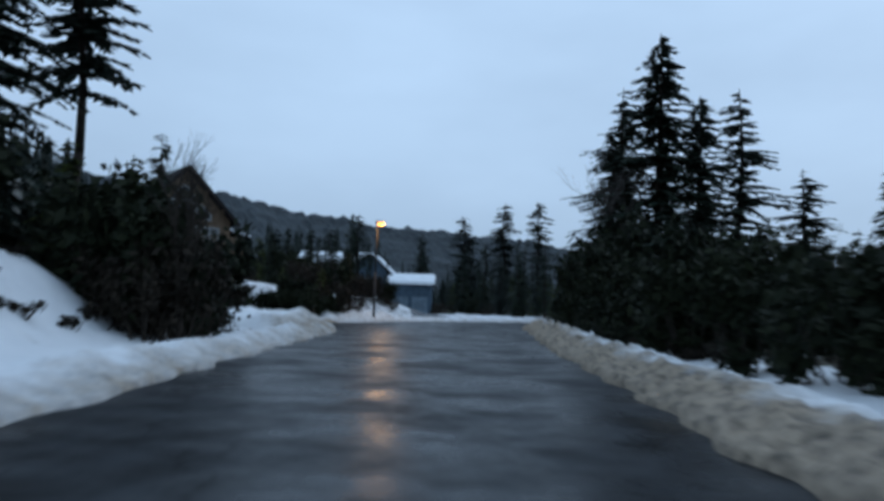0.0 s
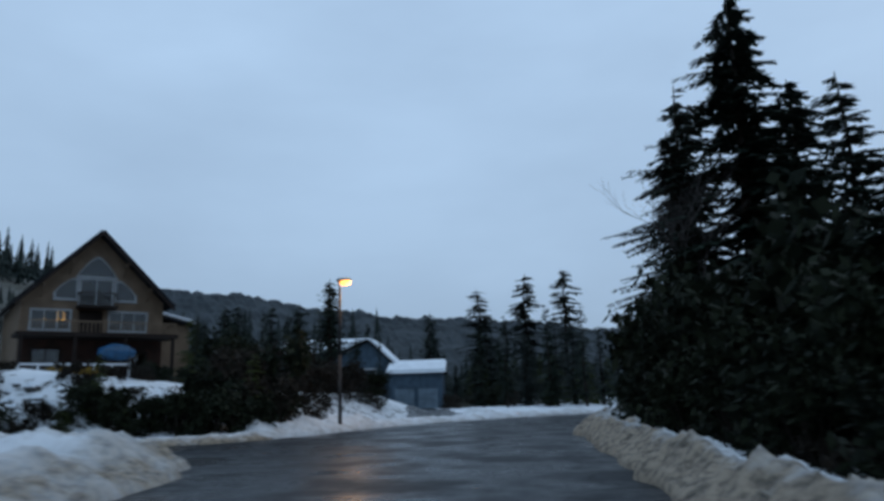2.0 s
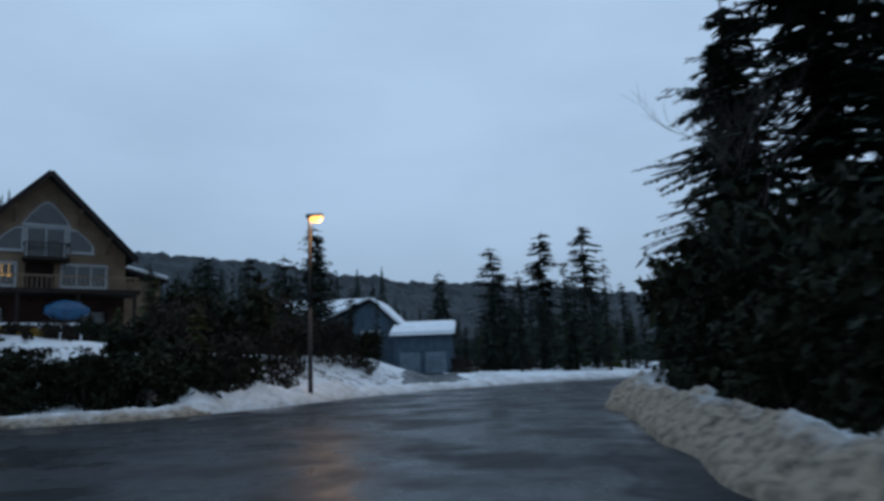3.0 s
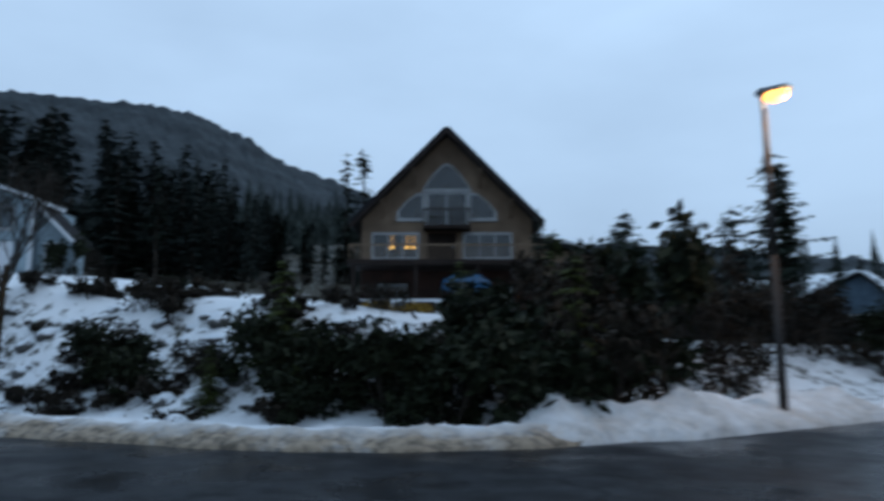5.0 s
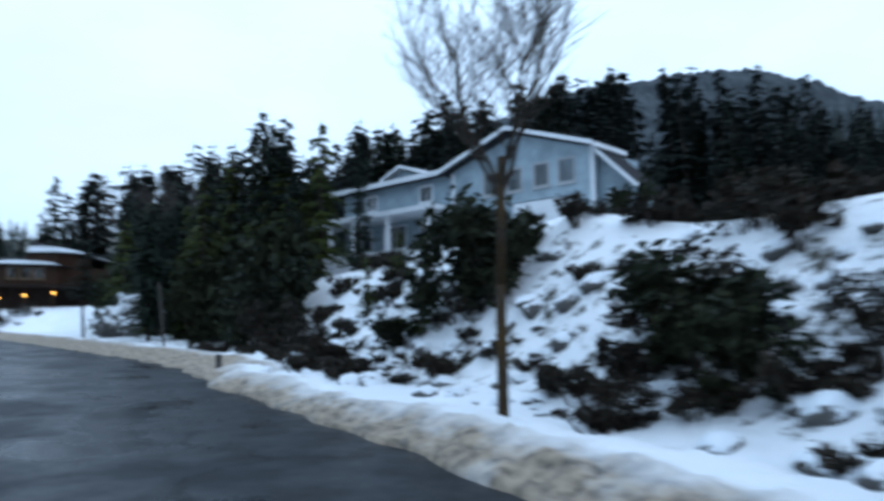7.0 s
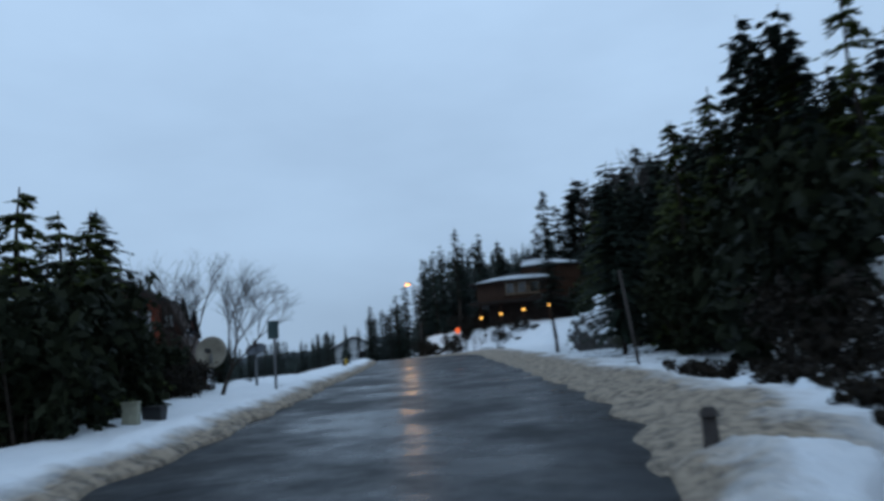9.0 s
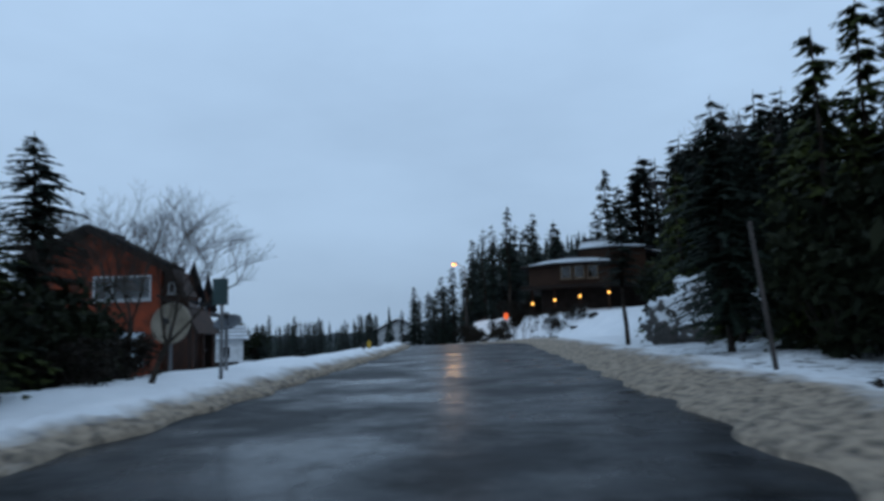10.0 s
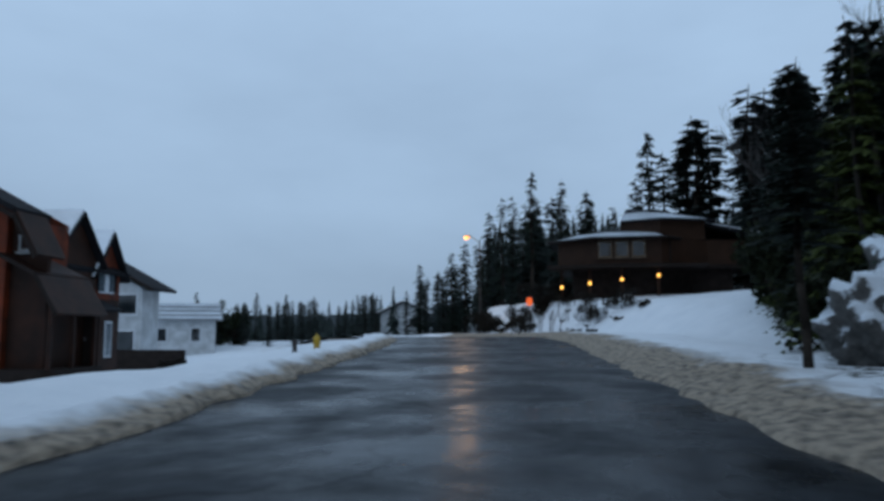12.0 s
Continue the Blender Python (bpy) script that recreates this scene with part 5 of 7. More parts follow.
def low_house(s, r, turn):
    x, y = on_b(s, r)
    h = thing("low_house", x, y, 0, turn, "low white house with a snow-striped metal roof", "house")
    base = -1.5
    wins = [rect(1.2, 2.0, 0.2, 1.5), rect(3.4, 4.4, 0.2, 1.5), rect(6.4, 7.2, 0.2, 1.5)]
    part("front_wall", pierced(rect(0, 8.5, base, 2.4), wins, 0, 0.2), M_WHITEWALL, h)
    part("side_wall", boxed(8.3, 8.5, 0.2, 8, base, 2.4), M_WHITEWALL, h)
    part("side_wall", boxed(0, 0.2, 0.2, 8, base, 2.4), M_WHITEWALL, h)
    part("back_wall", boxed(0, 8.5, 8, 8.2, base, 2.4), M_WHITEWALL, h)
    for w in wins:
        window(h, w, 0.0)
    bm = bmesh.new()
    vs = [bm.verts.new(p) for p in ((-0.6, -0.7, 2.3), (9.1, -0.7, 2.3), (9.1, 4.0, 4.1), (-0.6, 4.0, 4.1), (9.1, 8.6, 2.3), (-0.6, 8.6, 2.3))]
    for f in ((0, 1, 2, 3), (3, 2, 4, 5), (0, 3, 5), (1, 4, 2), (0, 5, 4, 1)):
        bm.faces.new([vs[k] for k in f])
    roof = part("roof", bm, M_STEEL, h)
    for k in range(4):
        f0, f1 = 0.04 + k * 0.25, 0.2 + k * 0.25
        bm = bmesh.new()
        q = [bm.verts.new((-0.5, -0.7 + 4.7 * f0, 2.36 + 1.8 * f0)), bm.verts.new((9.0, -0.7 + 4.7 * f0, 2.36 + 1.8 * f0)), bm.verts.new((9.0, -0.7 + 4.7 * f1, 2.4 + 1.8 * f1)), bm.verts.new((-0.5, -0.7 + 4.7 * f1, 2.4 + 1.8 * f1))]
        bm.faces.new(q)
        bmesh.ops.solidify(bm, geom=bm.faces[:], thickness=-0.07)
        part("snow_cover", bm, M_ROOFSNOW, roof, "white band of settled snow")
    return h


lw = low_house(88, -37.2, 148.0)
lw.location.z, lw.scale = 0.35, (1.13, 1.0, 1.0)


def hill_house(s, r, turn):
    """The brown house on the hill: angled bay, layered snowy roofs, lit entrance lamps below."""
    x, y = on_b(s, r)
    h = thing("hill_house", x, y, 0, turn, "brown timber house with layered snowy roofs and lit lamps", "house")
    base = 2.6
    bay = [(-5.6, 0.8), (-2.4, -1.6), (2.6, -1.6), (6.4, 0.8), (10.5, 1.6), (10.5, 9.0), (-5.6, 9.0)]

    def ringwall(pts, z0, z1, mat, name):
        bm = bmesh.new()
        a = [bm.verts.new((px, py, z0)) for px, py in pts]
        b = [bm.verts.new((px, py, z1)) for px, py in pts]
        for k in range(len(a)):
            j = (k + 1) % len(a)
            bm.faces.new((a[k], a[j], b[j], b[k]))
        bm.faces.new(a[::-1])
        bm.faces.new(b)
        return part(name, bm, mat, h)

    def grow(pts, d, cy=3.5, cx=0.2):
        return [(cx + (px - cx) * d, cy + (py - cy) * d) for px, py in pts]

    ringwall(bay, 6.9, 9.0, M_BROWN, "upper_wall")
    ringwall(grow(bay, 0.8), base, 6.9, M_DARKWOOD, "lower_wall")
    ringwall(grow(bay, 1.02), 6.72, 7.0, M_DARKWOOD, "floor_band")

    def hip(pts, z0, z1, shrink, name, snow):
        bm = bmesh.new()
        lo, hi = grow(pts, 1.14), grow(pts, shrink)
        a = [bm.verts.new((px, py, z0)) for px, py in lo]
        b = [bm.verts.new((px, py, z1)) for px, py in hi]
        for k in range(len(a)):
            j = (k + 1) % len(a)
            bm.faces.new((a[k], a[j], b[j], b[k]))
        bm.faces.new(a[::-1])
        bm.faces.new(b)
        o = part(name, bm, M_SHINGLE, h)
        bm = bmesh.new()
        f0, f1 = 0.1, 0.62
        for k in range(snow):
            j = k + 1
            q = []
            for (f, i) in ((f0, k), (f0, j), (f1, j), (f1, k)):
                q.append(bm.verts.new((lo[i][0] * (1 - f) + hi[i][0] * f, lo[i][1] * (1 - f) + hi[i][1] * f, z0 * (1 - f) + z1 * f + 0.03)))
            bm.faces.new(q)
        bmesh.ops.solidify(bm, geom=bm.faces[:], thickness=-0.12)
        part("snow_cover", bm, M_ROOFSNOW, o, "white settled snow")

    def eave(pts, z, name, n):
        for k in range(n):
            (ax, ay), (bx, by) = pts[k], pts[k + 1]
            bm = tube(bmesh.new(), (ax, ay, z), (bx, by, z), 0.13, 0.13, 4)
            part(name, bm, M_DARKWOOD, h)

    west = [(-5.6, 0.8), (-2.4, -1.6), (2.6, -1.6), (4.4, 1.0), (4.4, 7.0), (-5.6, 7.0)]
    hip(west, 9.0, 10.1, 0.45, "bay_roof", 2)
    eave(grow(west, 1.14), 8.98, "bay_eave", 3)
    tower = [(-0.4, 0.4), (2.6, -0.9), (6.2, 0.4), (6.2, 6.4), (-0.4, 6.4)]
    ringwall(tower, 9.0, 10.55, M_BROWN, "tower_wall")
    hip([(px * 1.0, py) for px, py in tower], 10.5, 12.1, 0.1, "tower_roof", 2)
    roof_plane(h, (11.6, 9.0), (5.6, 10.3), 0.6, 9.4, 0.2, snow=0.1, name="wing_roof")
    for px in (-1.75, -0.45, 0.85):
        window(h, rect(px - 0.48, px + 0.48, 7.55, 8.75), -1.66, trim=M_TAN, frame_w=0.06)
    for px in (3.3,):
        part("trim_board", boxed(px - 0.06, px + 0.06, -1.3, -1.2, 7.0, 8.9), M_DARKWOOD, h)
    part("deck", slab(bmesh.new(), [(-6.3, 6.6), (6.0, 6.6), (6.0, 6.8), (-6.3, 6.8)], -3.0, 0.6), M_DARKWOOD, h, "dark timber deck under the upper floor")
    for px, py in ((-5.3, 0.2), (-3.0, -1.2), (-0.5, -1.8), (2.3, -1.7)):
        t = part("porch_post", boxed(px - 0.12, px + 0.12, py - 0.12, py + 0.12, base, 6.6), M_BROWN, h)
        bm = bmesh.new()
        bmesh.ops.create_uvsphere(bm, u_segments=10, v_segments=8, radius=0.14, matrix=Matrix.Translation((px, py - 0.26, 5.75 + 0.1 * px)))
        part("porch_lamp", bm, M_BULB, t, "lit yellow porch lamp", True)
    part("hall_window", boxed(-0.9, 0.3, -1.2, -1.1, 3.5, 4.6), M_WHITE, h, "pale entrance door in the shade")
    part("side_wing", boxed(10.5, 16.0, 2.6, 9.0, base, 8.4), M_BROWN, h)
    roof_plane(h, (16.6, 8.2), (10.9, 9.3), 1.8, 9.4, 0.2)
    railing(h, -1.0, 5.5, -4.2, -4.2, 2.6, 0.9, M_DARKWOOD, 1.3)
    return h


hill_house(80, 10.6, 116.0)


def beacon(s, r, z):
    x, y = on_b(s, r)
    t = thing("warning_beacon", x, y, z, 0, "orange lit warning marker on a post", "beacon")
    part("post", tube(bmesh.new(), (0, 0, -2.4), (0, 0, 0.1), 0.05, 0.05, 8), M_POLE, t)
    part("lens", boxed(-0.19, 0.19, -0.19, 0.19, 0.1, 0.7, bevel=0.08), M_ORANGE, t, "glowing orange lens")
    part("cap", boxed(-0.28, 0.28, -0.28, 0.28, 0.702, 0.8, bevel=0.03), M_BLACK, t)


beacon(75, 2.4, height(*on_b(75, 2.4)) + 2.1)


def garage(x, y, turn):
    h = thing("garage", x, y, 0, turn, "slate-blue double garage with thick snow on its roof", "garage")
    doors = [rect(-3.0, -0.25, 0.15, 2.5), rect(0.25, 3.0, 0.15, 2.5)]
    part("front_wall", pierced(rect(-3.6, 3.6, -0.5, 4.2), doors, 0, 0.2), M_SLATE, h)
    part("side_wall", boxed(-3.6, -3.4, 0.2, 7, -0.5, 4.2), M_SLATE, h)
    part("side_wall", boxed(3.4, 3.6, 0.2, 7, -0.5, 4.2), M_SLATE, h)
    part("back_wall", boxed(-3.6, 3.6, 7, 7.2, -0.5, 4.2), M_SLATE, h)
    for d0, d1 in ((-2.96, -0.29), (0.29, 2.96)):
        d = part("garage_door", boxed(d0, d1, 0.08, 0.14, 0.1, 2.46), M_SLATEDOOR, h, "pale blue panelled garage door")
        for k in range(4):
            part("door_panel", boxed(d0 + 0.06, d1 - 0.06, 0.05, 0.078, 0.18 + k * 0.57, 0.68 + k * 0.57, bevel=0.012), M_SLATEDOOR, d)
    bm = bmesh.new()
    vs = [bm.verts.new(p) for p in ((-4.1, -0.6, 4.1), (4.1, -0.6, 4.1), (4.1, 3.6, 5.4), (-4.1, 3.6, 5.4), (4.1, 7.8, 4.1), (-4.1, 7.8, 4.1))]
    for f in ((0, 1, 2, 3), (3, 2, 4, 5), (0, 3, 5), (1, 4, 2), (0, 5, 4, 1)):
        bm.faces.new([vs[k] for k in f])
    roof = part("roof", bm, M_SHINGLE, h)
    for y0, z0, y1, z1 in ((-0.66, 4.11, 3.6, 5.42), (7.84, 4.11, 3.61, 5.42)):
        bm = bmesh.new()
        lo = [bm.verts.new(p) for p in ((-4.14, y0, z0), (4.14, y0, z0), (4.14, y1, z1), (-4.14, y1, z1))]
        hi = [bm.verts.new(p) for p in ((-4.0, y0 + 0.1, z0 + 0.42), (4.0, y0 + 0.1, z0 + 0.42), (3.9, y1, z1 + 0.3), (-3.9, y1, z1 + 0.3))]
        bm.faces.new(lo[::-1])
        bm.faces.new(hi)
        for k in range(4):
            j = (k + 1) % 4
            bm.faces.new((lo[k], lo[j], hi[j], hi[k]))
        bmesh.ops.recalc_face_normals(bm, faces=bm.faces[:])
        part("snow_cover", bm, M_ROOFSNOW, roof, "thick white snow")
    return h


garage(-11.6, 98.9, 3.0).scale = (0.8, 0.9, 1.0)


def blue_house(x, y, turn):
    h = thing("blue_house", x, y, 0, turn, "slate-blue house with a snowy gabled roof among trees", "house")
    outline = [(-4.0, -0.5), (4.0, -0.5), (4.0, 5.2), (1.2, 7.9), (-4.0, 5.6)]
    wins = [rect(0.2, 2.0, 3.4, 4.8), rect(-2.6, -1.0, 3.4, 4.8)]
    part("gable_wall", pierced(outline, wins, 0, 0.2), M_SLATE, h)
    shell(h, outline, 9.0, M_SLATE, -0.5, (-4.0, 5.5), (4.0, 5.1))
    for w in wins:
        window(h, w, 0.0)
    roof_plane(h, (-4.8, 5.4), (1.2, 8.0), -0.6, 9.4, 0.2, snow=0.3)
    roof_plane(h, (4.6, 4.7), (1.2, 8.0), -0.6, 9.4, 0.2, snow=0.3)
    # cross wing: its ridge meets the gable's peak, one snowy slope faces the street
    part("wing_wall", boxed(-9.0, -1.5, 0.4, 6.0, -0.5, 6.6), M_SLATE, h)
    for nm, lift, thick, mat in (("wing_roof", 0.0, 0.18, M_SHINGLE), ("wing_snow", 0.184, 0.28, M_ROOFSNOW)):
        for y0, y1 in ((0.3, 3.2), (6.2, 3.2)):
            bm = bmesh.new()
            ends = []
            for px in (-9.4, 1.0):
                q = [(px, y0, 6.65 + lift), (px, y1, 8.15 + lift), (px, y1, 8.15 + lift + thick), (px, y0, 6.65 + lift + thick)]
                ends.append([bm.verts.new(p) for p in q])
            bm.faces.new(ends[0])
            bm.faces.new(ends[1][::-1])
            for k in range(4):
                j = (k + 1) % 4
                bm.faces.new((ends[0][j], ends[0][k], ends[1][k], ends[1][j]))
            bmesh.ops.recalc_face_normals(bm, faces=bm.faces[:])
            part(nm, bm, mat, h, "white settled snow" if nm == "wing_snow" else "")
    return h


blue_house(-18.6, 101.2, 3.0)


def far_house(s, r, turn):
    x, y = on_b(s, r)
    h = thing("far_house", x, y, 0, turn, "small far white house with snow on its gable", "house")
    outline = [(-3, -3.5), (3, -3.5), (3, 3.6), (0, 5.0), (-3, 3.6)]
    wins = [rect(-2.0, -0.6, 1.8, 3.0), rect(0.6, 2.0, 1.8, 3.0)]
    part("gable_wall", pierced(outline, wins, 0, 0.2), M_WHITEWALL, h)
    shell(h, outline, 8.0, M_WHITEWALL, -3.5, (-3, 3.5), (3, 3.5))
    for w in wins:
        window(h, w, 0.0)
    roof_plane(h, (-3.6, 3.3), (0, 5.05), -0.5, 8.4, 0.18, snow=0.25)
    roof_plane(h, (3.6, 3.3), (0, 5.05), -0.5, 8.4, 0.18, snow=0.25)
    return h


far_house(132, -14.4, 123.7).scale = (1.2, 1.2, 1.15)


# ---- trees and shrubs by the streets ----
SKY_AZ = [40, 52, 60, 66, 72, 78, 84, 88, 93, 97, 100, 103, 105, 108, 110, 113, 117, 119, 121, 124, 128, 135, 145]
SKY_EL = [10, 14.5, 17, 18.3, 18.8, 18.2, 17, 15.5, 14.4, 16.2, 15.8, 15.2, 14.4, 13.2, 12.2, 11.2, 9.4, 9.0, 8.2, 6.2, 5.0, 3.5, 2.5]


def canopy(x, y):
    """How high the woods stand at a place: the tree tops follow one long slope down towards the end of street B."""
    top = 1e9
    for vx, vy, gain in ((-12.0, 40.0, 0.99), (-33.0, 31.6, 1.12)):
        d = math.hypot(x - vx, y - vy)
        az = math.degrees(math.atan2(vx - x, y - vy))
        if vx > -20 or az > 88:
            top = min(top, 1.4 + d * math.tan(radians(gain * float(np.interp(az, SKY_AZ, SKY_EL)))))
    return top


def forest_edge(s):
    """How far right of street B its wood begins."""
    return float(np.interp(s, [20, 38, 44, 50, 55, 62, 70], [8.2, 8.2, 9.8, 11.3, 13.3, 15.0, 16.0]))


def wood(model, tall, x, y, share, broad=1.0):
    """A tree of the wood, grown to a share of the canopy there."""
    g = height(x, y)
    h = max(2.6, (canopy(x, y) - g) * share)
    plant(model, x, y, min(h / tall, 1.0) * broad, tall=1 / broad)


# east of street A
plant(BIG, 12.0, 56.0, 1.3, tall=0.8, label="tallest dark spruce in the stand east of the street")
plant(GAUNT, 10.5, 62.7, 1.35, tall=0.76)
plant(BIG, 15.6, 58.4, 1.15, tall=0.75)
plant(BIG, 9.0, 58.6, 0.95, tall=0.76)
plant(GAUNT, 19.6, 61.1, 1.3, tall=0.79, label="gaunt sparse hemlock at the edge of the stand")
plant(GAUNT, 24.5, 60.5, 1.1, tall=0.64)
rng = random.Random(5)
for k in range(58):
    y = rng.uniform(26, 72)
    x = 7.0 + rng.uniform(0, 1) ** 1.3 * 16 + max(0.0, (y - 50) * 0.25)
    if x > 13 and y < 52:
        continue
    plant((SPRUCE_B, SPRUCE, HEMLOCK, SPRUCE_B)[k % 4], x, y, rng.uniform(0.3, 0.5) * (1.2 if k % 4 == 3 else 1.5) * float(np.interp(y, [26, 52], [0.45, 1.0])), tall=0.68)
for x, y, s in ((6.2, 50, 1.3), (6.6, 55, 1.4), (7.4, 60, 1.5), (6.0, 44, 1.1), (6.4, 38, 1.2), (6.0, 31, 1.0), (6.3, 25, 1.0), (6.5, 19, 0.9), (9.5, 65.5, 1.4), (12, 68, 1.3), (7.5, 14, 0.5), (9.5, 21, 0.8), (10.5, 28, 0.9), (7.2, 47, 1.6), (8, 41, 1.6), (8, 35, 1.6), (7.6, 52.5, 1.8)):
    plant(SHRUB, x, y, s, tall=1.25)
for x, y, s in ((24, 40, 0.42), (28, 48, 0.5), (26, 30, 0.4), (30, 36, 0.45), (21, 24, 0.36), (34, 55, 0.5), (17, 33, 0.42)):
    plant(SNAG if s > 0.45 else SPRUCE, x, y, s)
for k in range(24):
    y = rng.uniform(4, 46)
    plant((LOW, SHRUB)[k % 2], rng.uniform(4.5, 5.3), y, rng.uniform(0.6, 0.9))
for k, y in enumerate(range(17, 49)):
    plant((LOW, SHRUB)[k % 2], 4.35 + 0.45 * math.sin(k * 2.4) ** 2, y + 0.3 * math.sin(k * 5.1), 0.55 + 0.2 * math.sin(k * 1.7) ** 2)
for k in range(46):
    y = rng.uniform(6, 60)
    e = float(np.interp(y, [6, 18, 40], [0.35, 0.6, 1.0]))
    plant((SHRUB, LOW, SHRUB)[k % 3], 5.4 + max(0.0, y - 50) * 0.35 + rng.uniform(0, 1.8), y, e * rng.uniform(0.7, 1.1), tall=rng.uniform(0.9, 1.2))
bare_tree(71, 8.6, 54.5, height(8.6, 54.5), 6.0, 2.6, 0.1, 4, "leafless alder reaching out of the dark conifers", spread=0.9)

# north, past the end of street A
plant(SPRUCE, 1.4, 146.0, 1.8, tall=0.58)
plant(SPRUCE_B, 7.6, 138.6, 2.0, tall=0.58)
plant(SPRUCE, -5.8, 123.8, 1.5, tall=0.55)
plant(PINE, -12.0, 116.1, 1.25)
for k in range(40):
    x, y = rng.uniform(-6, 34), rng.uniform(84, 132)
    if abs(x + 6) < 4 and y < 104:
        continue
    plant((FAR_A, FAR_B)[k % 2], x, y, rng.uniform(0.34, 0.55) * 1.5, tall=0.67)
for x, y, s in ((-4.2, 96, 0.5), (-1.5, 90, 0.45), (2.5, 86, 0.5), (5.5, 84, 0.45), (-21, 118, 0.6), (-26, 116, 0.6), (-30, 110, 0.55), (-24.5, 99, 0.42), (-28, 96, 0.45), (-18.5, 96.5, 0.34), (10, 88, 0.5)):
    plant(SPRUCE_B if s > 0.48 else HEMLOCK, x, y, s)
for x, y, s in ((-17.6, 93, 0.9), (-17, 84, 1.1), (-14.5, 80, 0.8), (-14, 72, 1.0), (-7.0, 92, 0.7), (-12.2, 70, 0.7), (-20, 90, 1.2), (-22, 82, 1.4), (-11.0, 66, 0.6)):
    plant(BRUSH, x, y, s)

for k in range(26):
    y = rng.uniform(63, 84)
    x = rng.uniform(-15, -9.5) + (y - 62) * rng.uniform(0.1, 1.0)
    if float(road_distance(np.array([x]), np.array([y]))[0]) > 1.6 and x < -2.6 - 0.2 * (y - 33.8):
        plant((BRUSH, LOW, SHRUB)[k % 3], x, y, rng.uniform(0.6, 1.1), tall=rng.uniform(0.7, 1.0))

# between the lamp and the chalet, and its garden
for m, x, y, s, t in ((PINE, -19.0, 65.4, 0.72, 0.8), (PINE, -17.6, 68.2, 0.78, 0.78), (PINE, -16.4, 71.0, 0.9, 0.78), (SLENDER, -15.0, 74.5, 0.62, 1.0), (PINE, -14.6, 72.4, 1.0, 0.78), (PINE, -12.4, 64.6, 0.92, 0.82), (PINE, -21.4, 69.2, 0.8, 0.75), (YOUNG, -20.6, 62.0, 0.72, 0.85),
                      (YOUNG, -19.5, 60.0, 0.5, 0.9), (PINE, -24.0, 76.0, 0.8, 0.8), (SPRUCE_B, -13.6, 78.0, 0.42, 0.9), (HEMLOCK, -18.2, 57.4, 0.22, 1.0), (PINE, -22.4, 73.5, 0.8, 0.8)):
    plant(m, x, y, s, tall=t)
for m, x, y, s, t in ((SHRUB, -11.4, 47.0, 0.72, 1.0), (SHRUB, -12.6, 46.0, 0.6, 0.9), (BRUSH, -11.0, 49.0, 0.9, 1.2), (CEDAR, -11.9, 49.4, 0.55, 1.0), (SHRUB, -12.9, 48.2, 0.85, 1.0), (BRUSH, -13.8, 46.6, 0.6, 0.9), (CEDAR, -14.4, 48.6, 0.36, 1.0), (BRUSH, -13.4, 51.4, 0.95, 1.1),
                   (SHRUB, -15.4, 50.8, 0.48, 0.7), (BRUSH, -16.6, 48.4, 0.4, 0.8), (SHRUB, -12.2, 53.4, 1.1, 1.2), (BRUSH, -14.6, 55.0, 1.0, 1.0), (SHRUB, -16.2, 58.4, 1.0, 1.0), (BRUSH, -11.6, 57.5, 1.0, 1.0), (BRUSH, -10.6, 54.8, 0.7, 1.0), (SHRUB, -19.0, 54.6, 0.5, 0.8),
                   (BRUSH, -13.6, 60.4, 1.1, 1.2), (SHRUB, -17.8, 62.2, 1.1, 1.1), (BRUSH, -10.6, 61.0, 0.9, 1.1), (SHRUB, -21.0, 58.9, 0.5, 0.7)):
    plant(m, x, y, s, tall=t)

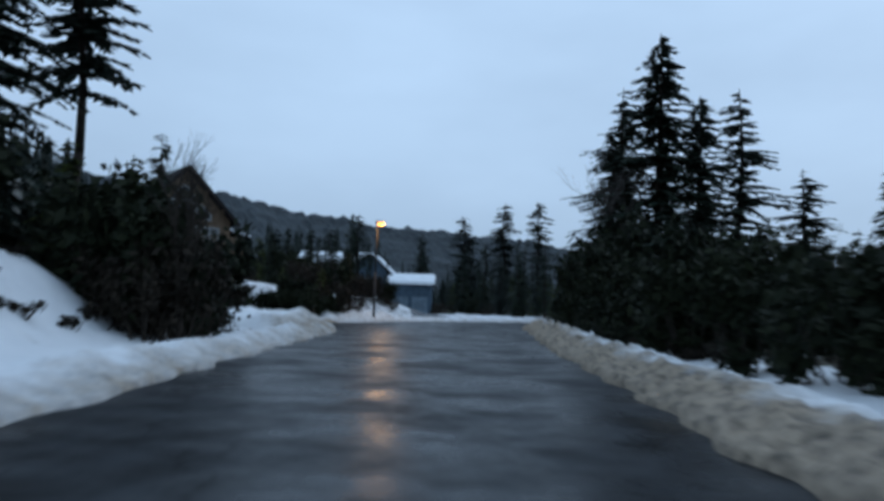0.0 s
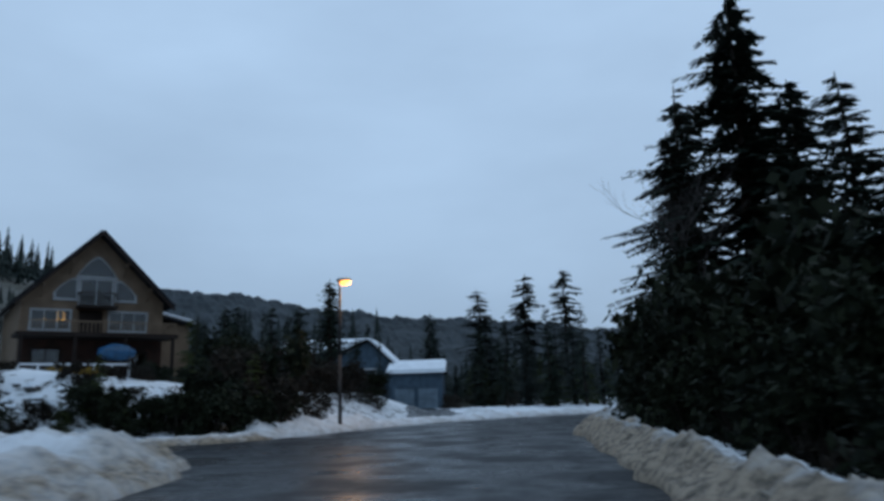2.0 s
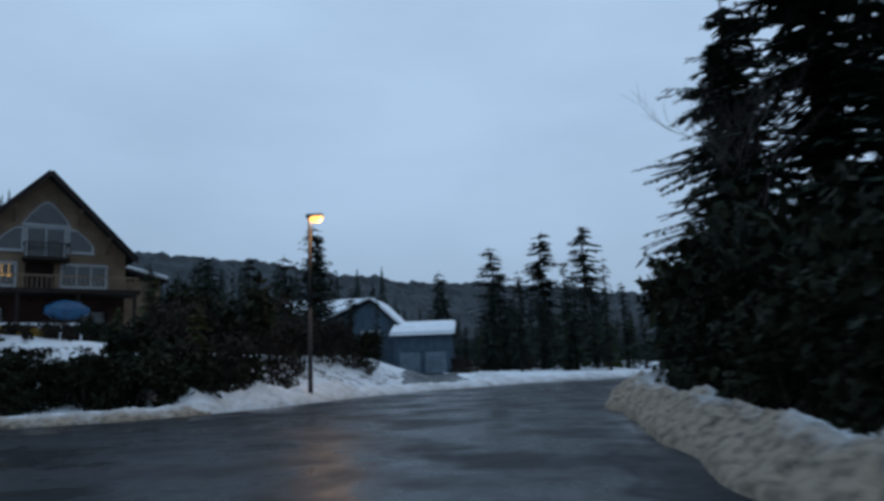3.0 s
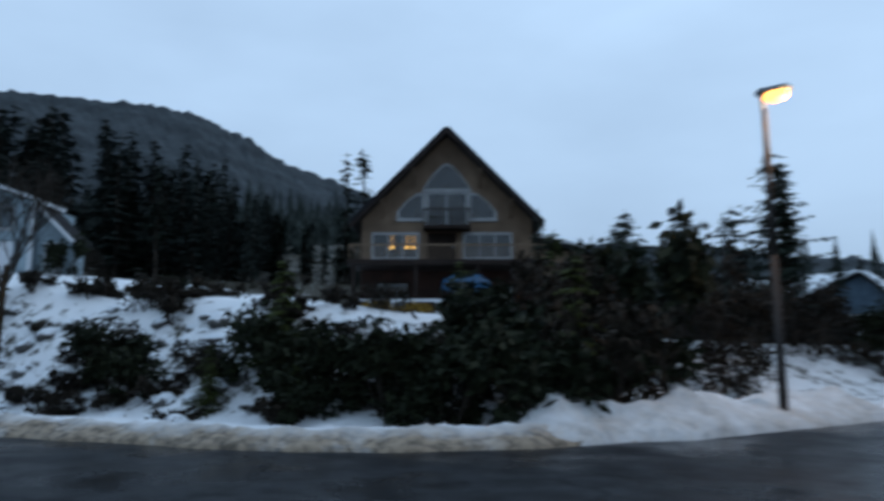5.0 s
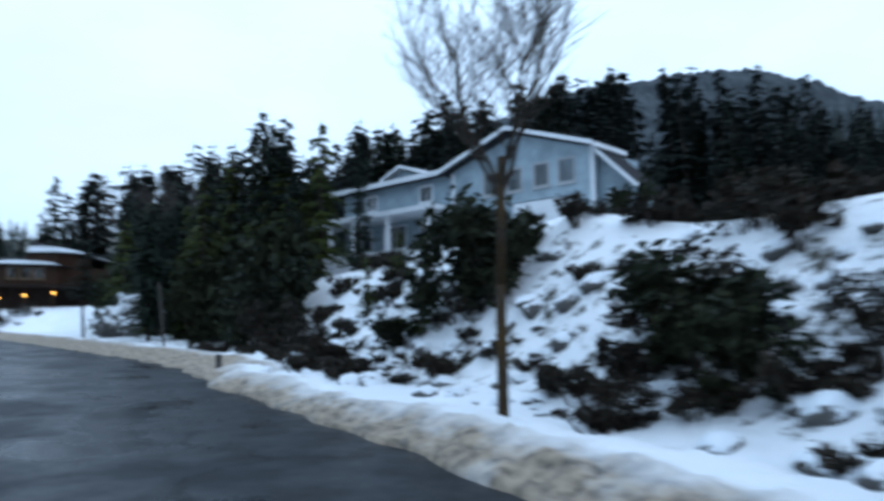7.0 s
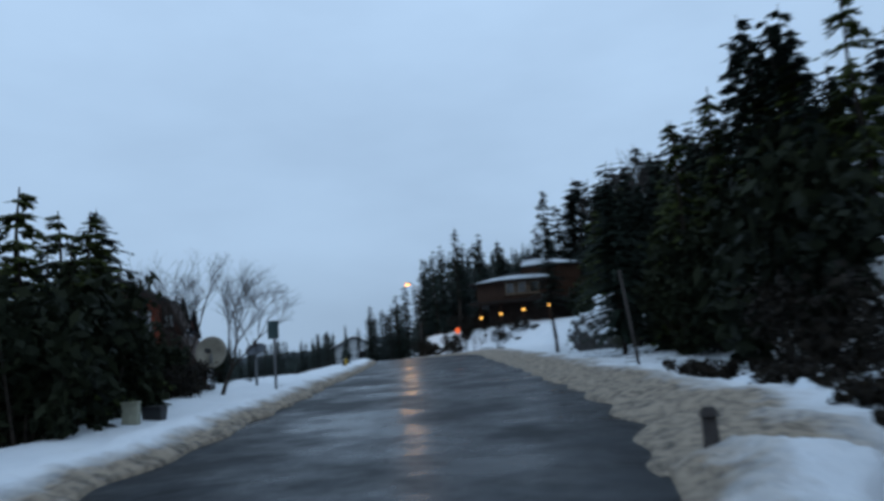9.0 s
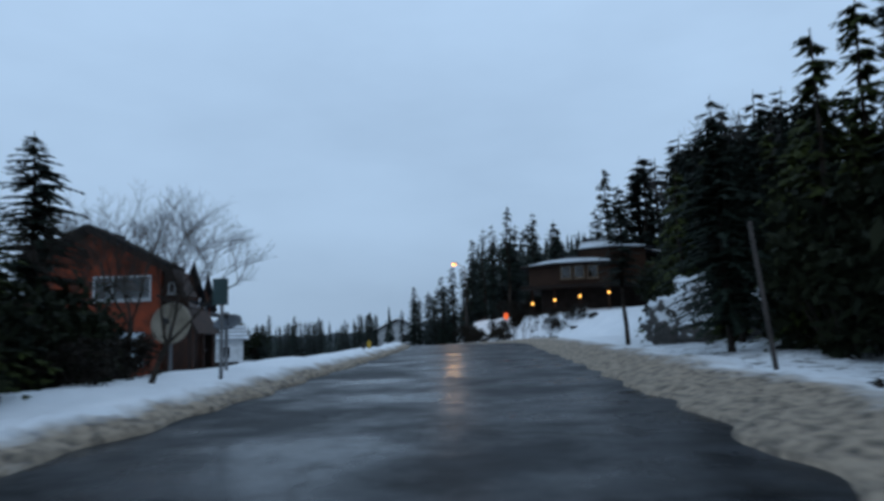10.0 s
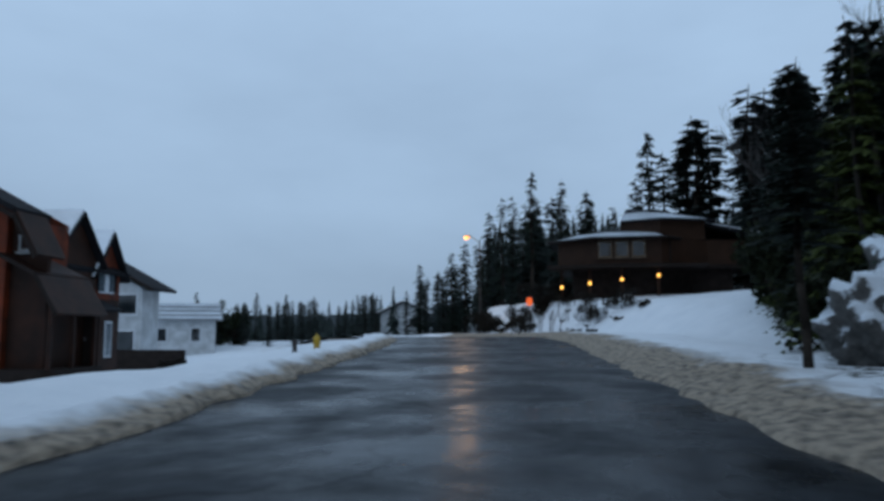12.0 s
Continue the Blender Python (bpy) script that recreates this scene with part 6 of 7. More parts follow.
# the bank below the pale house
for m, x, y, s, t in ((SHRUB, -27.6, 41.6, 0.85, 1.0), (SHRUB, -26.6, 42.2, 0.7, 1.0), (CEDAR, -28.6, 41.0, 0.42, 0.9), (YOUNG, -33.6, 39.5, 0.26, 1.0), (YOUNG, -32.6, 40.4, 0.22, 1.0), (SHRUB, -20.6, 43.7, 0.68, 0.68), (BRUSH, -21.7, 43.9, 0.6, 0.75), (SHRUB, -19.6, 43.6, 0.5, 0.75), (SHRUB, -28.9, 40.3, 0.45, 0.6), (CEDAR, -17.5, 44.2, 0.24, 0.9), (CEDAR, -17.1, 44.0, 0.2, 0.9),
                      (CEDAR, -16.8, 45.5, 0.42, 1.0), (SHRUB, -17.3, 45.2, 0.55, 0.95), (SHRUB, -16.3, 45.3, 0.62, 0.95), (SHRUB, -15.6, 45.0, 0.52, 0.9), (SHRUB, -14.9, 44.6, 0.42, 0.8), (CEDAR, -15.2, 44.7, 0.2, 0.9), (SHRUB, -13.6, 45.7, 0.65, 0.95), (SHRUB, -14.4, 45.6, 0.55, 0.9), (SHRUB, -12.9, 46.4, 0.7, 0.9), (BRUSH, -20.2, 42.5, 0.28, 0.9), (BRUSH, -18.9, 44.7, 0.4, 0.8), (SHRUB, -14.2, 46.9, 0.6, 0.6), (GOLD, -21.6, 52.6, 0.55, 0.6), (GOLD, -24.8, 58.0, 0.9, 0.8), (GOLD, -26.0, 57.0, 0.7, 0.8),
                      (SHRUB, -43.0, 50.8, 0.7, 1.0), (BRUSH, -44.6, 52.6, 0.7, 1.0), (SHRUB, -24.2, 46.6, 0.5, 0.5), (BRUSH, -22.6, 45.4, 0.5, 0.8), (SHRUB, -41.6, 35.6, 1.2, 1.2), (SHRUB, -44.2, 35.2, 1.3, 1.3), (BRUSH, -39.4, 36.0, 0.9, 1.0), (CEDAR, -46.5, 34.0, 0.8, 1.0),
                      (SHRUB, -50.0, 31.2, 1.3, 1.2), (CEDAR, -49.0, 33.2, 0.9, 1.0), (BRUSH, -36.6, 37.6, 0.6, 0.8), (CEDAR, -53.4, 29.8, 0.8, 1.0), (SHRUB, -47.4, 31.8, 0.9, 1.0)):
    plant(m, x, y, s, tall=t)
rng = random.Random(9)
for k in range(120):
    s, d = rng.uniform(-13, 15), rng.uniform(1.9, 8.0)
    x, y = on_b(s, d + float(np.interp(s, [-13, -6, 2, 8], [-1.8, 0, 1.3, 2.6])))
    if math.hypot(x + 20.7, y - 41.2) < 0.7:
        continue
    plant(LOW, x, y, rng.uniform(0.3, 0.95), tall=rng.uniform(0.6, 1.3))
bare_tree(77, -20.74, 41.22, 0.22, 3.1, 0.98, 0.058, 5, "leafless roadside maple with a mossy trunk", trunk_mat=M_MOSSBARK, mat=M_BARK, spread=0.8, rise=0.7, stems=5)

# boulders of the rockery under the snow of the bank
def boulder_mesh(seed):
    bm = bmesh.new()
    bmesh.ops.create_icosphere(bm, subdivisions=3, radius=1)
    for v in bm.verts:
        q = v.co.copy()
        v.co = q * (0.85 + 0.3 * noise.noise(q * 1.1 + Vector((seed, 0, 0))) + 0.1 * noise.noise(q * 3.1 + Vector((0, seed, 0))))
    me = mesh_of("boulder", [tuple(v.co) for v in bm.verts], [tuple(v.index for v in f.verts) for f in bm.faces], M_ROCK)
    bm.free()
    return me


STONES = [boulder_mesh(3.7 * k) for k in range(4)]
for k in range(210):
    s, d = rng.uniform(-11, 12), rng.uniform(1.9, 5.6)
    x, y = on_b(s, d + float(np.interp(s, [-13, -6, 2, 8], [-1.8, 0, 1.3, 2.6])))
    if math.hypot(x + 20.7, y - 41.2) < 0.7 or float(road_distance(np.array([x]), np.array([y]))[0]) < 1.8:
        continue
    e = rng.uniform(0.1, 0.32)
    ob = new("boulder", STONES[k % 4])
    ob.matrix_world = pose(x, y, height(x, y) - 0.1 * e, rng.uniform(-20, 20), rng.uniform(-20, 20), rng.uniform(0, 360)) @ Matrix.Diagonal((e * rng.uniform(0.9, 1.5), e, e * rng.uniform(0.6, 0.95), 1))
    tagged(ob, "dark boulder of the rockery, half under snow", "rock", "boulders in the bank")

# conifers on the hill behind the houses
plant(SNAG, -45.6, 73.7, 0.78, tall=0.72)
plant(HEMLOCK, -48.5, 74.5, 0.55)
plant(SPRUCE_B, -65.7, 57.0, 0.72)
for k in range(135):
    s, r = rng.uniform(-34, 44), rng.uniform(26, 56)
    x, y = on_b(s, r)
    if math.hypot(x + 32, y - 68) < 11 or (-12 < s < 32 and r < 37):
        continue
    m, tall = ((FAR_A, 20), (FAR_B, 20), (HEMLOCK, 20), (FAR_B, 20), (SNAG, 20))[k % 5]
    wood(m, tall, x, y, rng.uniform(0.8, 1.12) if s > 8 else rng.uniform(0.55, 1.0), rng.uniform(0.95, 1.25))
for k in range(90):
    s, r = rng.uniform(6, 62), rng.uniform(31, 60)
    if s < 32 and r < 37:
        continue
    x, y = on_b(s, r)
    wood((FAR_A, FAR_B)[k % 2], 20, x, y, rng.uniform(0.72, 1.16) * (1.0 if s > 10 else 0.8), rng.uniform(0.85, 1.2))
# the wooded slope beside street B
for k in range(200):
    s = rng.uniform(17, 76)
    r = 10.0 + 34 * rng.random() ** 1.5 if s < 60 else rng.uniform(24, 44)
    x, y = on_b(s, r)
    if (15 < s < 31 and r < 21 and y > 36.6) or r < forest_edge(s):
        continue
    m, tall = ((SPRUCE, 20), (FAR_B, 20), (HEMLOCK, 20), (FAR_A, 20), (SPRUCE_B, 18))[k % 5]
    wood(m, tall, x, y, rng.uniform(0.62, 1.08), rng.uniform(0.9, 1.3))
for k in range(60):
    s = rng.uniform(19, 62)
    x, y = on_b(s, forest_edge(s) + rng.uniform(0.6, 5))
    if math.hypot(*(np.array(b_coords(x, y)) - (34.5, 9.0))) > 3.2:
        plant((CEDAR, SHRUB, CEDAR, YOUNG)[k % 4], x, y, rng.uniform(0.6, 1.0), tall=rng.uniform(1.0, 1.5))
for s, r, h in ((24.5, 6.5, 0.3), (29.0, 8.4, 0.3)):
    x, y = on_b(s, r)
    plant(BARELEG, x, y, h * 1.15)
plant(SLENDER, *on_b(33.0, 5.5), 0.56, tall=0.64)
for s, r, m, tall in ((16.5, 13.5, SPRUCE_B, 18), (21, 11.5, SPRUCE, 20), (25, 12.0, SPRUCE_B, 18), (31, 11.0, BIG, 22), (37, 12.5, SPRUCE_B, 18), (44, 11.5, SPRUCE, 20), (52, 11.5, SPRUCE_B, 18), (58, 13, SPRUCE, 20), (30.0, 9.2, BIG, 22), (47, 10.5, SPRUCE, 20), (40, 10.5, SPRUCE_B, 18)):
    x, y = on_b(s, max(r, forest_edge(s) + 0.8))
    wood(m, tall, x, y, 0.97)
for s, r, m, k in ((30.5, 8.2, CEDAR, 0.6), (27, 10.4, CEDAR, 0.7), (31.2, 9.0, CEDAR, 0.7), (40, 9.0, CEDAR, 0.75), (48, 9.2, CEDAR, 0.7), (22, 9.6, SHRUB, 1.1), (18.5, 9.6, SHRUB, 1.0), (45, 9.0, SHRUB, 1.0), (38.5, 8.4, SHRUB, 0.8), (56, 9.4, CEDAR, 0.7), (24.5, 9.8, SHRUB, 1.0), (51, 9.8, SHRUB, 1.1)):
    x, y = on_b(s, max(r, forest_edge(s) + 0.3))
    plant(m, x, y, k)
for s, r, m, k in ((96, 3.6, SNAG, 0.72), (99, 7.0, HEMLOCK, 0.68), (97, 9.5, PINE, 1.2), (103, 17.2, SPRUCE_B, 1.1), (106, 19.5, SPRUCE, 0.9), (104, 21.0, HEMLOCK, 0.86), (105, 23.5, SPRUCE_B, 0.9), (102, 15.6, SPRUCE, 0.72), (92, -1.5, SPRUCE_B, 0.48), (95, 0.5, HEMLOCK, 0.58), (100, -5, SPRUCE_B, 0.5), (104, -9, SPRUCE, 0.42),
                   (110, -4, SPRUCE, 0.58), (112, 2, HEMLOCK, 0.72), (114, -1, SPRUCE, 0.64), (108, 3.4, SPRUCE_B, 0.7), (94, 18, SPRUCE_B, 0.6), (98, 22, SPRUCE, 0.62), (116, -12, SPRUCE_B, 0.34), (120, -20, SPRUCE_B, 0.3), (90, 24, SPRUCE, 0.65), (96, 12, SPRUCE_B, 0.55), (93, 27, SPRUCE_B, 0.7)):
    x, y = on_b(s, r)
    plant(m, x, y, k)
for k in range(26):
    s, r = rng.uniform(78, 88), rng.uniform(-2.5, 6.5)
    x, y = on_b(s, r)
    plant(LOW if k % 3 else BRUSH, x, y, rng.uniform(0.6, 1.0))
for k in range(16):
    x, y = on_b(69 + 0.55 * k + 0.5 * math.sin(k * 2.3), 1.4 + 0.28 * k + 0.9 * math.sin(k * 4.1))
    bare_tree(140 + k, x, y, height(x, y), 0.5 + 0.3 * math.sin(k * 1.9) ** 2, 0.5, 0.03, 2, "thin leafless sapling standing in the snow", mat=M_BARK, spread=0.5, rise=1.1, stems=2)
for k in range(22):
    s, r = rng.uniform(80, 112), rng.uniform(20, 46)
    x, y = on_b(s, r)
    wood((FAR_A, FAR_B)[k % 2], 20, x, y, rng.uniform(0.9, 1.1), 1.5)
for k in range(24):
    s, r = rng.uniform(64, 77), rng.uniform(4.6, 10.0)
    x, y = on_b(s, r)
    plant(LOW if k % 4 else BRUSH, x, y, rng.uniform(0.25, 0.6))
for k, (s, r) in enumerate(((70, 19), (66, 23), (73, 24))):
    x, y = on_b(s, r)
    bare_tree(110 + k, x, y, height(x, y), 5.0, 3.0, 0.14, 4, "leafless alder rising among dark conifers", spread=0.6)
bare_tree(79, *on_b(42, 13.0), height(*on_b(42, 13.0)), 4.0, 2.4, 0.12, 4, "leafless alder rising among dark conifers", spread=0.6)

# dark undergrowth beneath the firs past the garage
for k in range(22):
    x, y = -6.5 + 0.75 * k + 0.4 * math.sin(k * 2.1), 113 + 4 * math.sin(k * 1.7) - 0.45 * k
    plant((CEDAR, SHRUB, CEDAR)[k % 3], x, y, 0.75 + 0.2 * math.sin(k * 3.3), tall=1.1)

for x, y, m, k, t in ((-7.4, 96.5, BRUSH, 0.75, 0.8), (-5.4, 97.0, BRUSH, 0.8, 0.8), (-3.4, 98.0, SHRUB, 0.8, 0.9), (-1.2, 98.5, BRUSH, 0.85, 0.8), (-9.6, 62.2, BRUSH, 0.42, 0.8), (-8.9, 62.7, BRUSH, 0.45, 0.7), (-9.4, 63.6, SHRUB, 0.4, 0.8), (-11.3, 48.4, SHRUB, 0.5, 0.9), (-11.2, 49.4, SHRUB, 0.55, 1.0), (-11.5, 50.4, BRUSH, 0.6, 0.9), (-7.6, 104.0, PINE, 0.62, 0.8), (-5.6, 106.0, SPRUCE_B, 0.42, 0.9), (-2.6, 107.0, SPRUCE_B, 0.5, 0.9), (0.8, 104.5, PINE, 0.95, 0.8), (3.4, 106.0, SPRUCE_B, 0.48, 0.9)):
    plant(m, x, y, k, tall=t)
for k in range(30):
    s, r = rng.uniform(-4, 15), rng.uniform(39, 55)
    x, y = on_b(s, r)
    wood((FAR_A, SPRUCE_B, FAR_A)[k % 3], (20, 18, 20)[k % 3], x, y, rng.uniform(0.5, 0.85), rng.uniform(1.2, 1.6))

# beside street A, before the corner
plant(SLENDER, -13.9, 22.8, 1.2, z=1.6, tall=0.79, label="tall slender hemlock with a bare trunk on the bank")
plant(BIG, -14.6, 19.2, 0.66, z=1.6)
plant(SPRUCE_B, -15.6, 32.4, 0.48)
for m, x, y, s in ((SHRUB, -10.4, 18.4, 1.2), (BRUSH, -9.0, 17.6, 0.9), (SHRUB, -11.2, 21.0, 1.3), (CEDAR, -12.6, 20.4, 0.8), (BRUSH, -9.6, 20.2, 1.0), (SHRUB, -13.6, 24.4, 1.3), (CEDAR, -14.8, 26.0, 0.85), (SHRUB, -12.6, 15.2, 1.1), (CEDAR, -15.2, 17.5, 0.9),
                   (YOUNG, -17.9, 31.2, 0.85), (HEMLOCK, -19.2, 35.1, 0.2), (SHRUB, -15.4, 23.0, 1.3), (SNAG, -20.4, 31.0, 0.42), (SHRUB, -17.5, 27.0, 1.2), (YOUNG, -13.0, 12.0, 0.6), (SHRUB, -14.0, 10.5, 1.0), (CEDAR, -11.0, 22.6, 0.7), (BRUSH, -9.0, 22.0, 0.9), (SHRUB, -10.2, 24.0, 0.9)):
    if m is not HEMLOCK:
        plant(m, x, y, s)
for k in range(16):
    plant(LOW, rng.uniform(-12.5, -9.0), rng.uniform(8, 17), rng.uniform(0.3, 0.7))
for m, x, y, s, t in ((SHRUB, -8.4, 18.6, 0.85, 1.25), (SHRUB, -9.2, 19.6, 1.0, 1.3), (BRUSH, -7.9, 17.9, 0.85, 1.3), (SHRUB, -9.6, 17.8, 0.9, 1.3), (CEDAR, -10.4, 20.0, 0.75, 1.0), (BRUSH, -8.3, 17.0, 0.7, 1.2), (SHRUB, -8.8, 21.2, 0.9, 1.2)):
    plant(m, x, y, s, tall=t)
bare_tree(81, -7.7, 17.5, height(-7.7, 17.5), 1.4, 1.35, 0.07, 4, "thin leafless alder at the street edge", mat=M_BARK, spread=0.5, rise=1.0, stems=3)

# left of street B
plant(BIG, *on_b(24.6, -12.2), 0.5, tall=0.68)
for s, r, m, k in ((21.5, -11.6, CEDAR, 0.72), (24.0, -11.8, CEDAR, 0.5), (22.5, -14.5, SPRUCE_B, 0.36), (20.4, -16.0, HEMLOCK, 0.36), (23.0, -9.6, SHRUB, 0.62), (26.6, -13.0, SPRUCE_B, 0.34), (19.0, -11.2, CEDAR, 0.7), (21.6, -9.8, SHRUB, 0.9), (18.4, -13.5, CEDAR, 0.8), (16.8, -9.6, CEDAR, 0.4), (10.6, -13.0, SPRUCE_B, 0.3), (18.5, -10.4, SHRUB, 0.9), (13.2, -8.8, YOUNG, 0.32), (16.6, -8.6, BRUSH, 0.8), (9.0, -9.6, CEDAR, 0.45), (8, -15, HEMLOCK, 0.36),
                   (11.0, -8.4, SHRUB, 0.8), (20.0, -10.0, SHRUB, 0.7), (15, -13, SPRUCE_B, 0.3), (18.6, -12.5, CEDAR, 0.6), (19.0, -9.0, BRUSH, 0.6), (5, -13, CEDAR, 0.6), (5, -10, CEDAR, 0.7), (12.6, -11.4, SPRUCE_B, 0.27)):
    x, y = on_b(s, r)
    plant(m, x, y, k)
for k, (s, r, stem, l, rad, d) in enumerate(((19.5, -6.4, 0.9, 1.08, 0.055, 5), (22.2, -8.2, 1.4, 1.2, 0.065, 5), (24.0, -10.2, 1.5, 1.3, 0.07, 5))):
    x, y = on_b(s, r)
    t = bare_tree(90 + k, x, y, height(x, y), stem, l, rad, d, "leafless tree with fine spreading twigs in the snowy yard", mat=M_BARK, spread=0.95, rise=0.7, stems=3)
    if k == 0:  # leaning out over the street
        t.rotation_euler = Matrix.Rotation(radians(20), 3, (-0.832, -0.555, 0.0)).to_euler()
for s, r, m, k, t in ((21.4, -8.0, BRUSH, 0.6, 0.8), (20.2, -8.6, SHRUB, 0.6, 1.0), (18.6, -9.0, SHRUB, 0.75, 1.0), (17.2, -9.4, YOUNG, 0.42, 0.9), (18.9, -10.0, YOUNG, 0.5, 0.9), (16.4, -9.2, CEDAR, 0.75, 1.0), (18.2, -9.4, CEDAR, 0.75, 1.0), (14.4, -9.4, CEDAR, 0.72, 1.0), (19.8, -10.4, CEDAR, 0.8, 1.0), (11.0, -9.6, CEDAR, 0.7, 1.0), (8.6, -10.0, CEDAR, 0.7, 1.0), (18.2, -10.4, CEDAR, 0.95, 1.0), (16.2, -10.4, CEDAR, 1.0, 1.0), (13.4, -10.4, CEDAR, 0.85, 1.0), (22.6, -8.8, BRUSH, 0.6, 0.75),
                      (14.6, -12.6, HEMLOCK, 0.46, 0.72), (18.0, -13.6, SPRUCE_B, 0.5, 0.66), (11.6, -9.0, SHRUB, 0.7, 1.0), (15.2, -8.6, BRUSH, 0.8, 1.0)):
    x, y = on_b(s, r)
    plant(m, x, y, k, tall=t)
for s, r, m, k, t in ((14.9, -7.7, SHRUB, 0.75, 1.2), (15.4, -7.6, CEDAR, 0.52, 1.1), (14.2, -7.4, SHRUB, 0.85, 1.25), (13.2, -7.6, CEDAR, 0.5, 1.1), (12.0, -7.4, SHRUB, 0.85, 1.2), (10.6, -7.2, SHRUB, 0.8, 1.2), (17.2, -8.3, SHRUB, 0.5, 1.2), (18.8, -7.4, BRUSH, 0.45, 0.9),
                      (15.6, -9.4, SPRUCE, 0.26, 0.85), (14.0, -9.0, SPRUCE_B, 0.2, 0.9), (11.8, -8.6, SPRUCE_B, 0.17, 0.9), (17.0, -9.0, CEDAR, 0.8, 1.1), (19.6, -8.4, SHRUB, 0.6, 1.0)):
    x, y = on_b(s, r)
    plant(m, x, y, k, tall=t)
for s, r, k in ((36, -7.6, 0.4),):
    x, y = on_b(s, r)
    plant(LOW, x, y, k)
for s, r, m, k in ((105, -36, SPRUCE_B, 0.36), (108, -34, YOUNG, 0.8), (104, -31, SHRUB, 1.4), (118, -33, SPRUCE_B, 0.38), (122, -30, SPRUCE, 0.34), (101, -36, CEDAR, 0.7), (126, -27, SPRUCE_B, 0.36)):
    x, y = on_b(s, r)
    plant(m, x, y, k)

# the wood where street B bends away
for k in range(92):
    az, dist = rng.uniform(116.5, 146), rng.uniform(84, 122)
    if 129.8 < az < 132.6 and dist < 118:
        continue
    el = float(np.interp(az, [116, 118, 120, 121.4, 123, 124.2, 125.9, 128, 130, 133, 137, 146], [9.6, 9.2, 10.2, 10, 8.3, 7.4, 5.6, 4.5, 3.6, 2.8, 2.3, 1.8]))
    x, y = -38.3 - dist * math.sin(radians(az)), 28.0 + dist * math.cos(radians(az))
    if float(road_distance(np.array([x]), np.array([y]))[0]) < 3 or math.hypot(x - on_b(88, -34)[0], y - on_b(88, -34)[1]) < 9:
        continue
    h = (1.75 + dist * math.tan(radians(el)) - height(x, y)) * (1.0 - 0.35 * rng.random() ** 2)
    plant((FAR_A, FAR_B)[k % 2], x, y, h / 20 * 1.35, tall=0.74)

# rock outcrops with snow beside street B
def rock_outcrop(s, r, turn, seed, sizes):
    x, y = on_b(s, r)
    rock = thing("rock_outcrop", x, y, height(x, y) - 0.3, turn, "grey rock outcrop patched with snow on the bank", "rock")
    for k, (px, py, pz, sx, sy, sz) in enumerate(sizes):
        bm = bmesh.new()
        bmesh.ops.create_icosphere(bm, subdivisions=4, radius=1)
        for v in bm.verts:
            q = v.co.copy()
            w = q * 2.3 + Vector((seed, k * 3.0, 0))
            d = noise.voronoi(w)[0]
            e = noise.voronoi(w * 2.1)[0]
            q *= 0.72 + 0.34 * (d[1] - d[0]) + 0.26 * min(0.5, e[1] - e[0]) + 0.25 * noise.noise(w * 0.6) + 0.16 * noise.noise(w * 3.2)
            v.co = Vector((px + q.x * sx, py + q.y * sy, pz + q.z * sz))
        rm = mesh_of("boulder", [tuple(v.co) for v in bm.verts], [tuple(v.index for v in f.verts) for f in bm.faces], M_ROCK)
        bm.free()
        ob = new("boulder", rm)
        ob.parent = rock


rock_outcrop(34.6, 8.9, 123.7, 1.0, ((-1.0, 0, 0.8, 1.5, 1.2, 1.4), (0.7, 0.9, 1.5, 1.9, 1.5, 1.8), (-0.2, -1.2, 0.5, 1.3, 1.0, 0.9), (2.2, -0.2, 1.4, 1.4, 1.2, 1.7), (1.0, -1.4, 0.5, 1.1, 0.9, 1.0)))
rock_outcrop(27.6, 9.8, 123.7, 7.0, ((-0.6, 0, 0.6, 1.2, 1.1, 1.1), (0.9, 0.5, 1.0, 1.4, 1.2, 1.3), (0.2, -0.9, 0.3, 0.9, 0.8, 0.7)))


# ---- woods and mountain in the distance ----
def far_tree(rng, vs, fs, x, y, z, h, w):
    """A far conifer: ragged whorls of drooping boughs round a thin top."""
    tiers = 9
    for k in range(tiers):
        f = k / tiers
        rad = w * (1 - f) ** 0.85 * rng.uniform(0.75, 1.2)
        top = z + h * (0.16 + 0.84 * (k + 1) / tiers)
        n = 7 if k < 6 else 5
        a0 = rng.uniform(0, 6.28)
        for j in range(n):
            a, half = a0 + 6.283 * j / n + rng.uniform(-0.25, 0.25), rng.uniform(0.22, 0.42)
            rr = rad * rng.uniform(0.55, 1.25)
            low = top - h * rng.uniform(0.13, 0.22)
            b = len(vs)
            vs.append((x, y, top))
            vs.append((x + 0.7 * rr * math.cos(a - half), y + 0.7 * rr * math.sin(a - half), low + 0.02 * h))
            vs.append((x + rr * math.cos(a), y + rr * math.sin(a), low - 0.01 * h))
            vs.append((x + 0.7 * rr * math.cos(a + half), y + 0.7 * rr * math.sin(a + half), low + 0.02 * h))
            fs.append((b, b + 1, b + 2, b + 3))


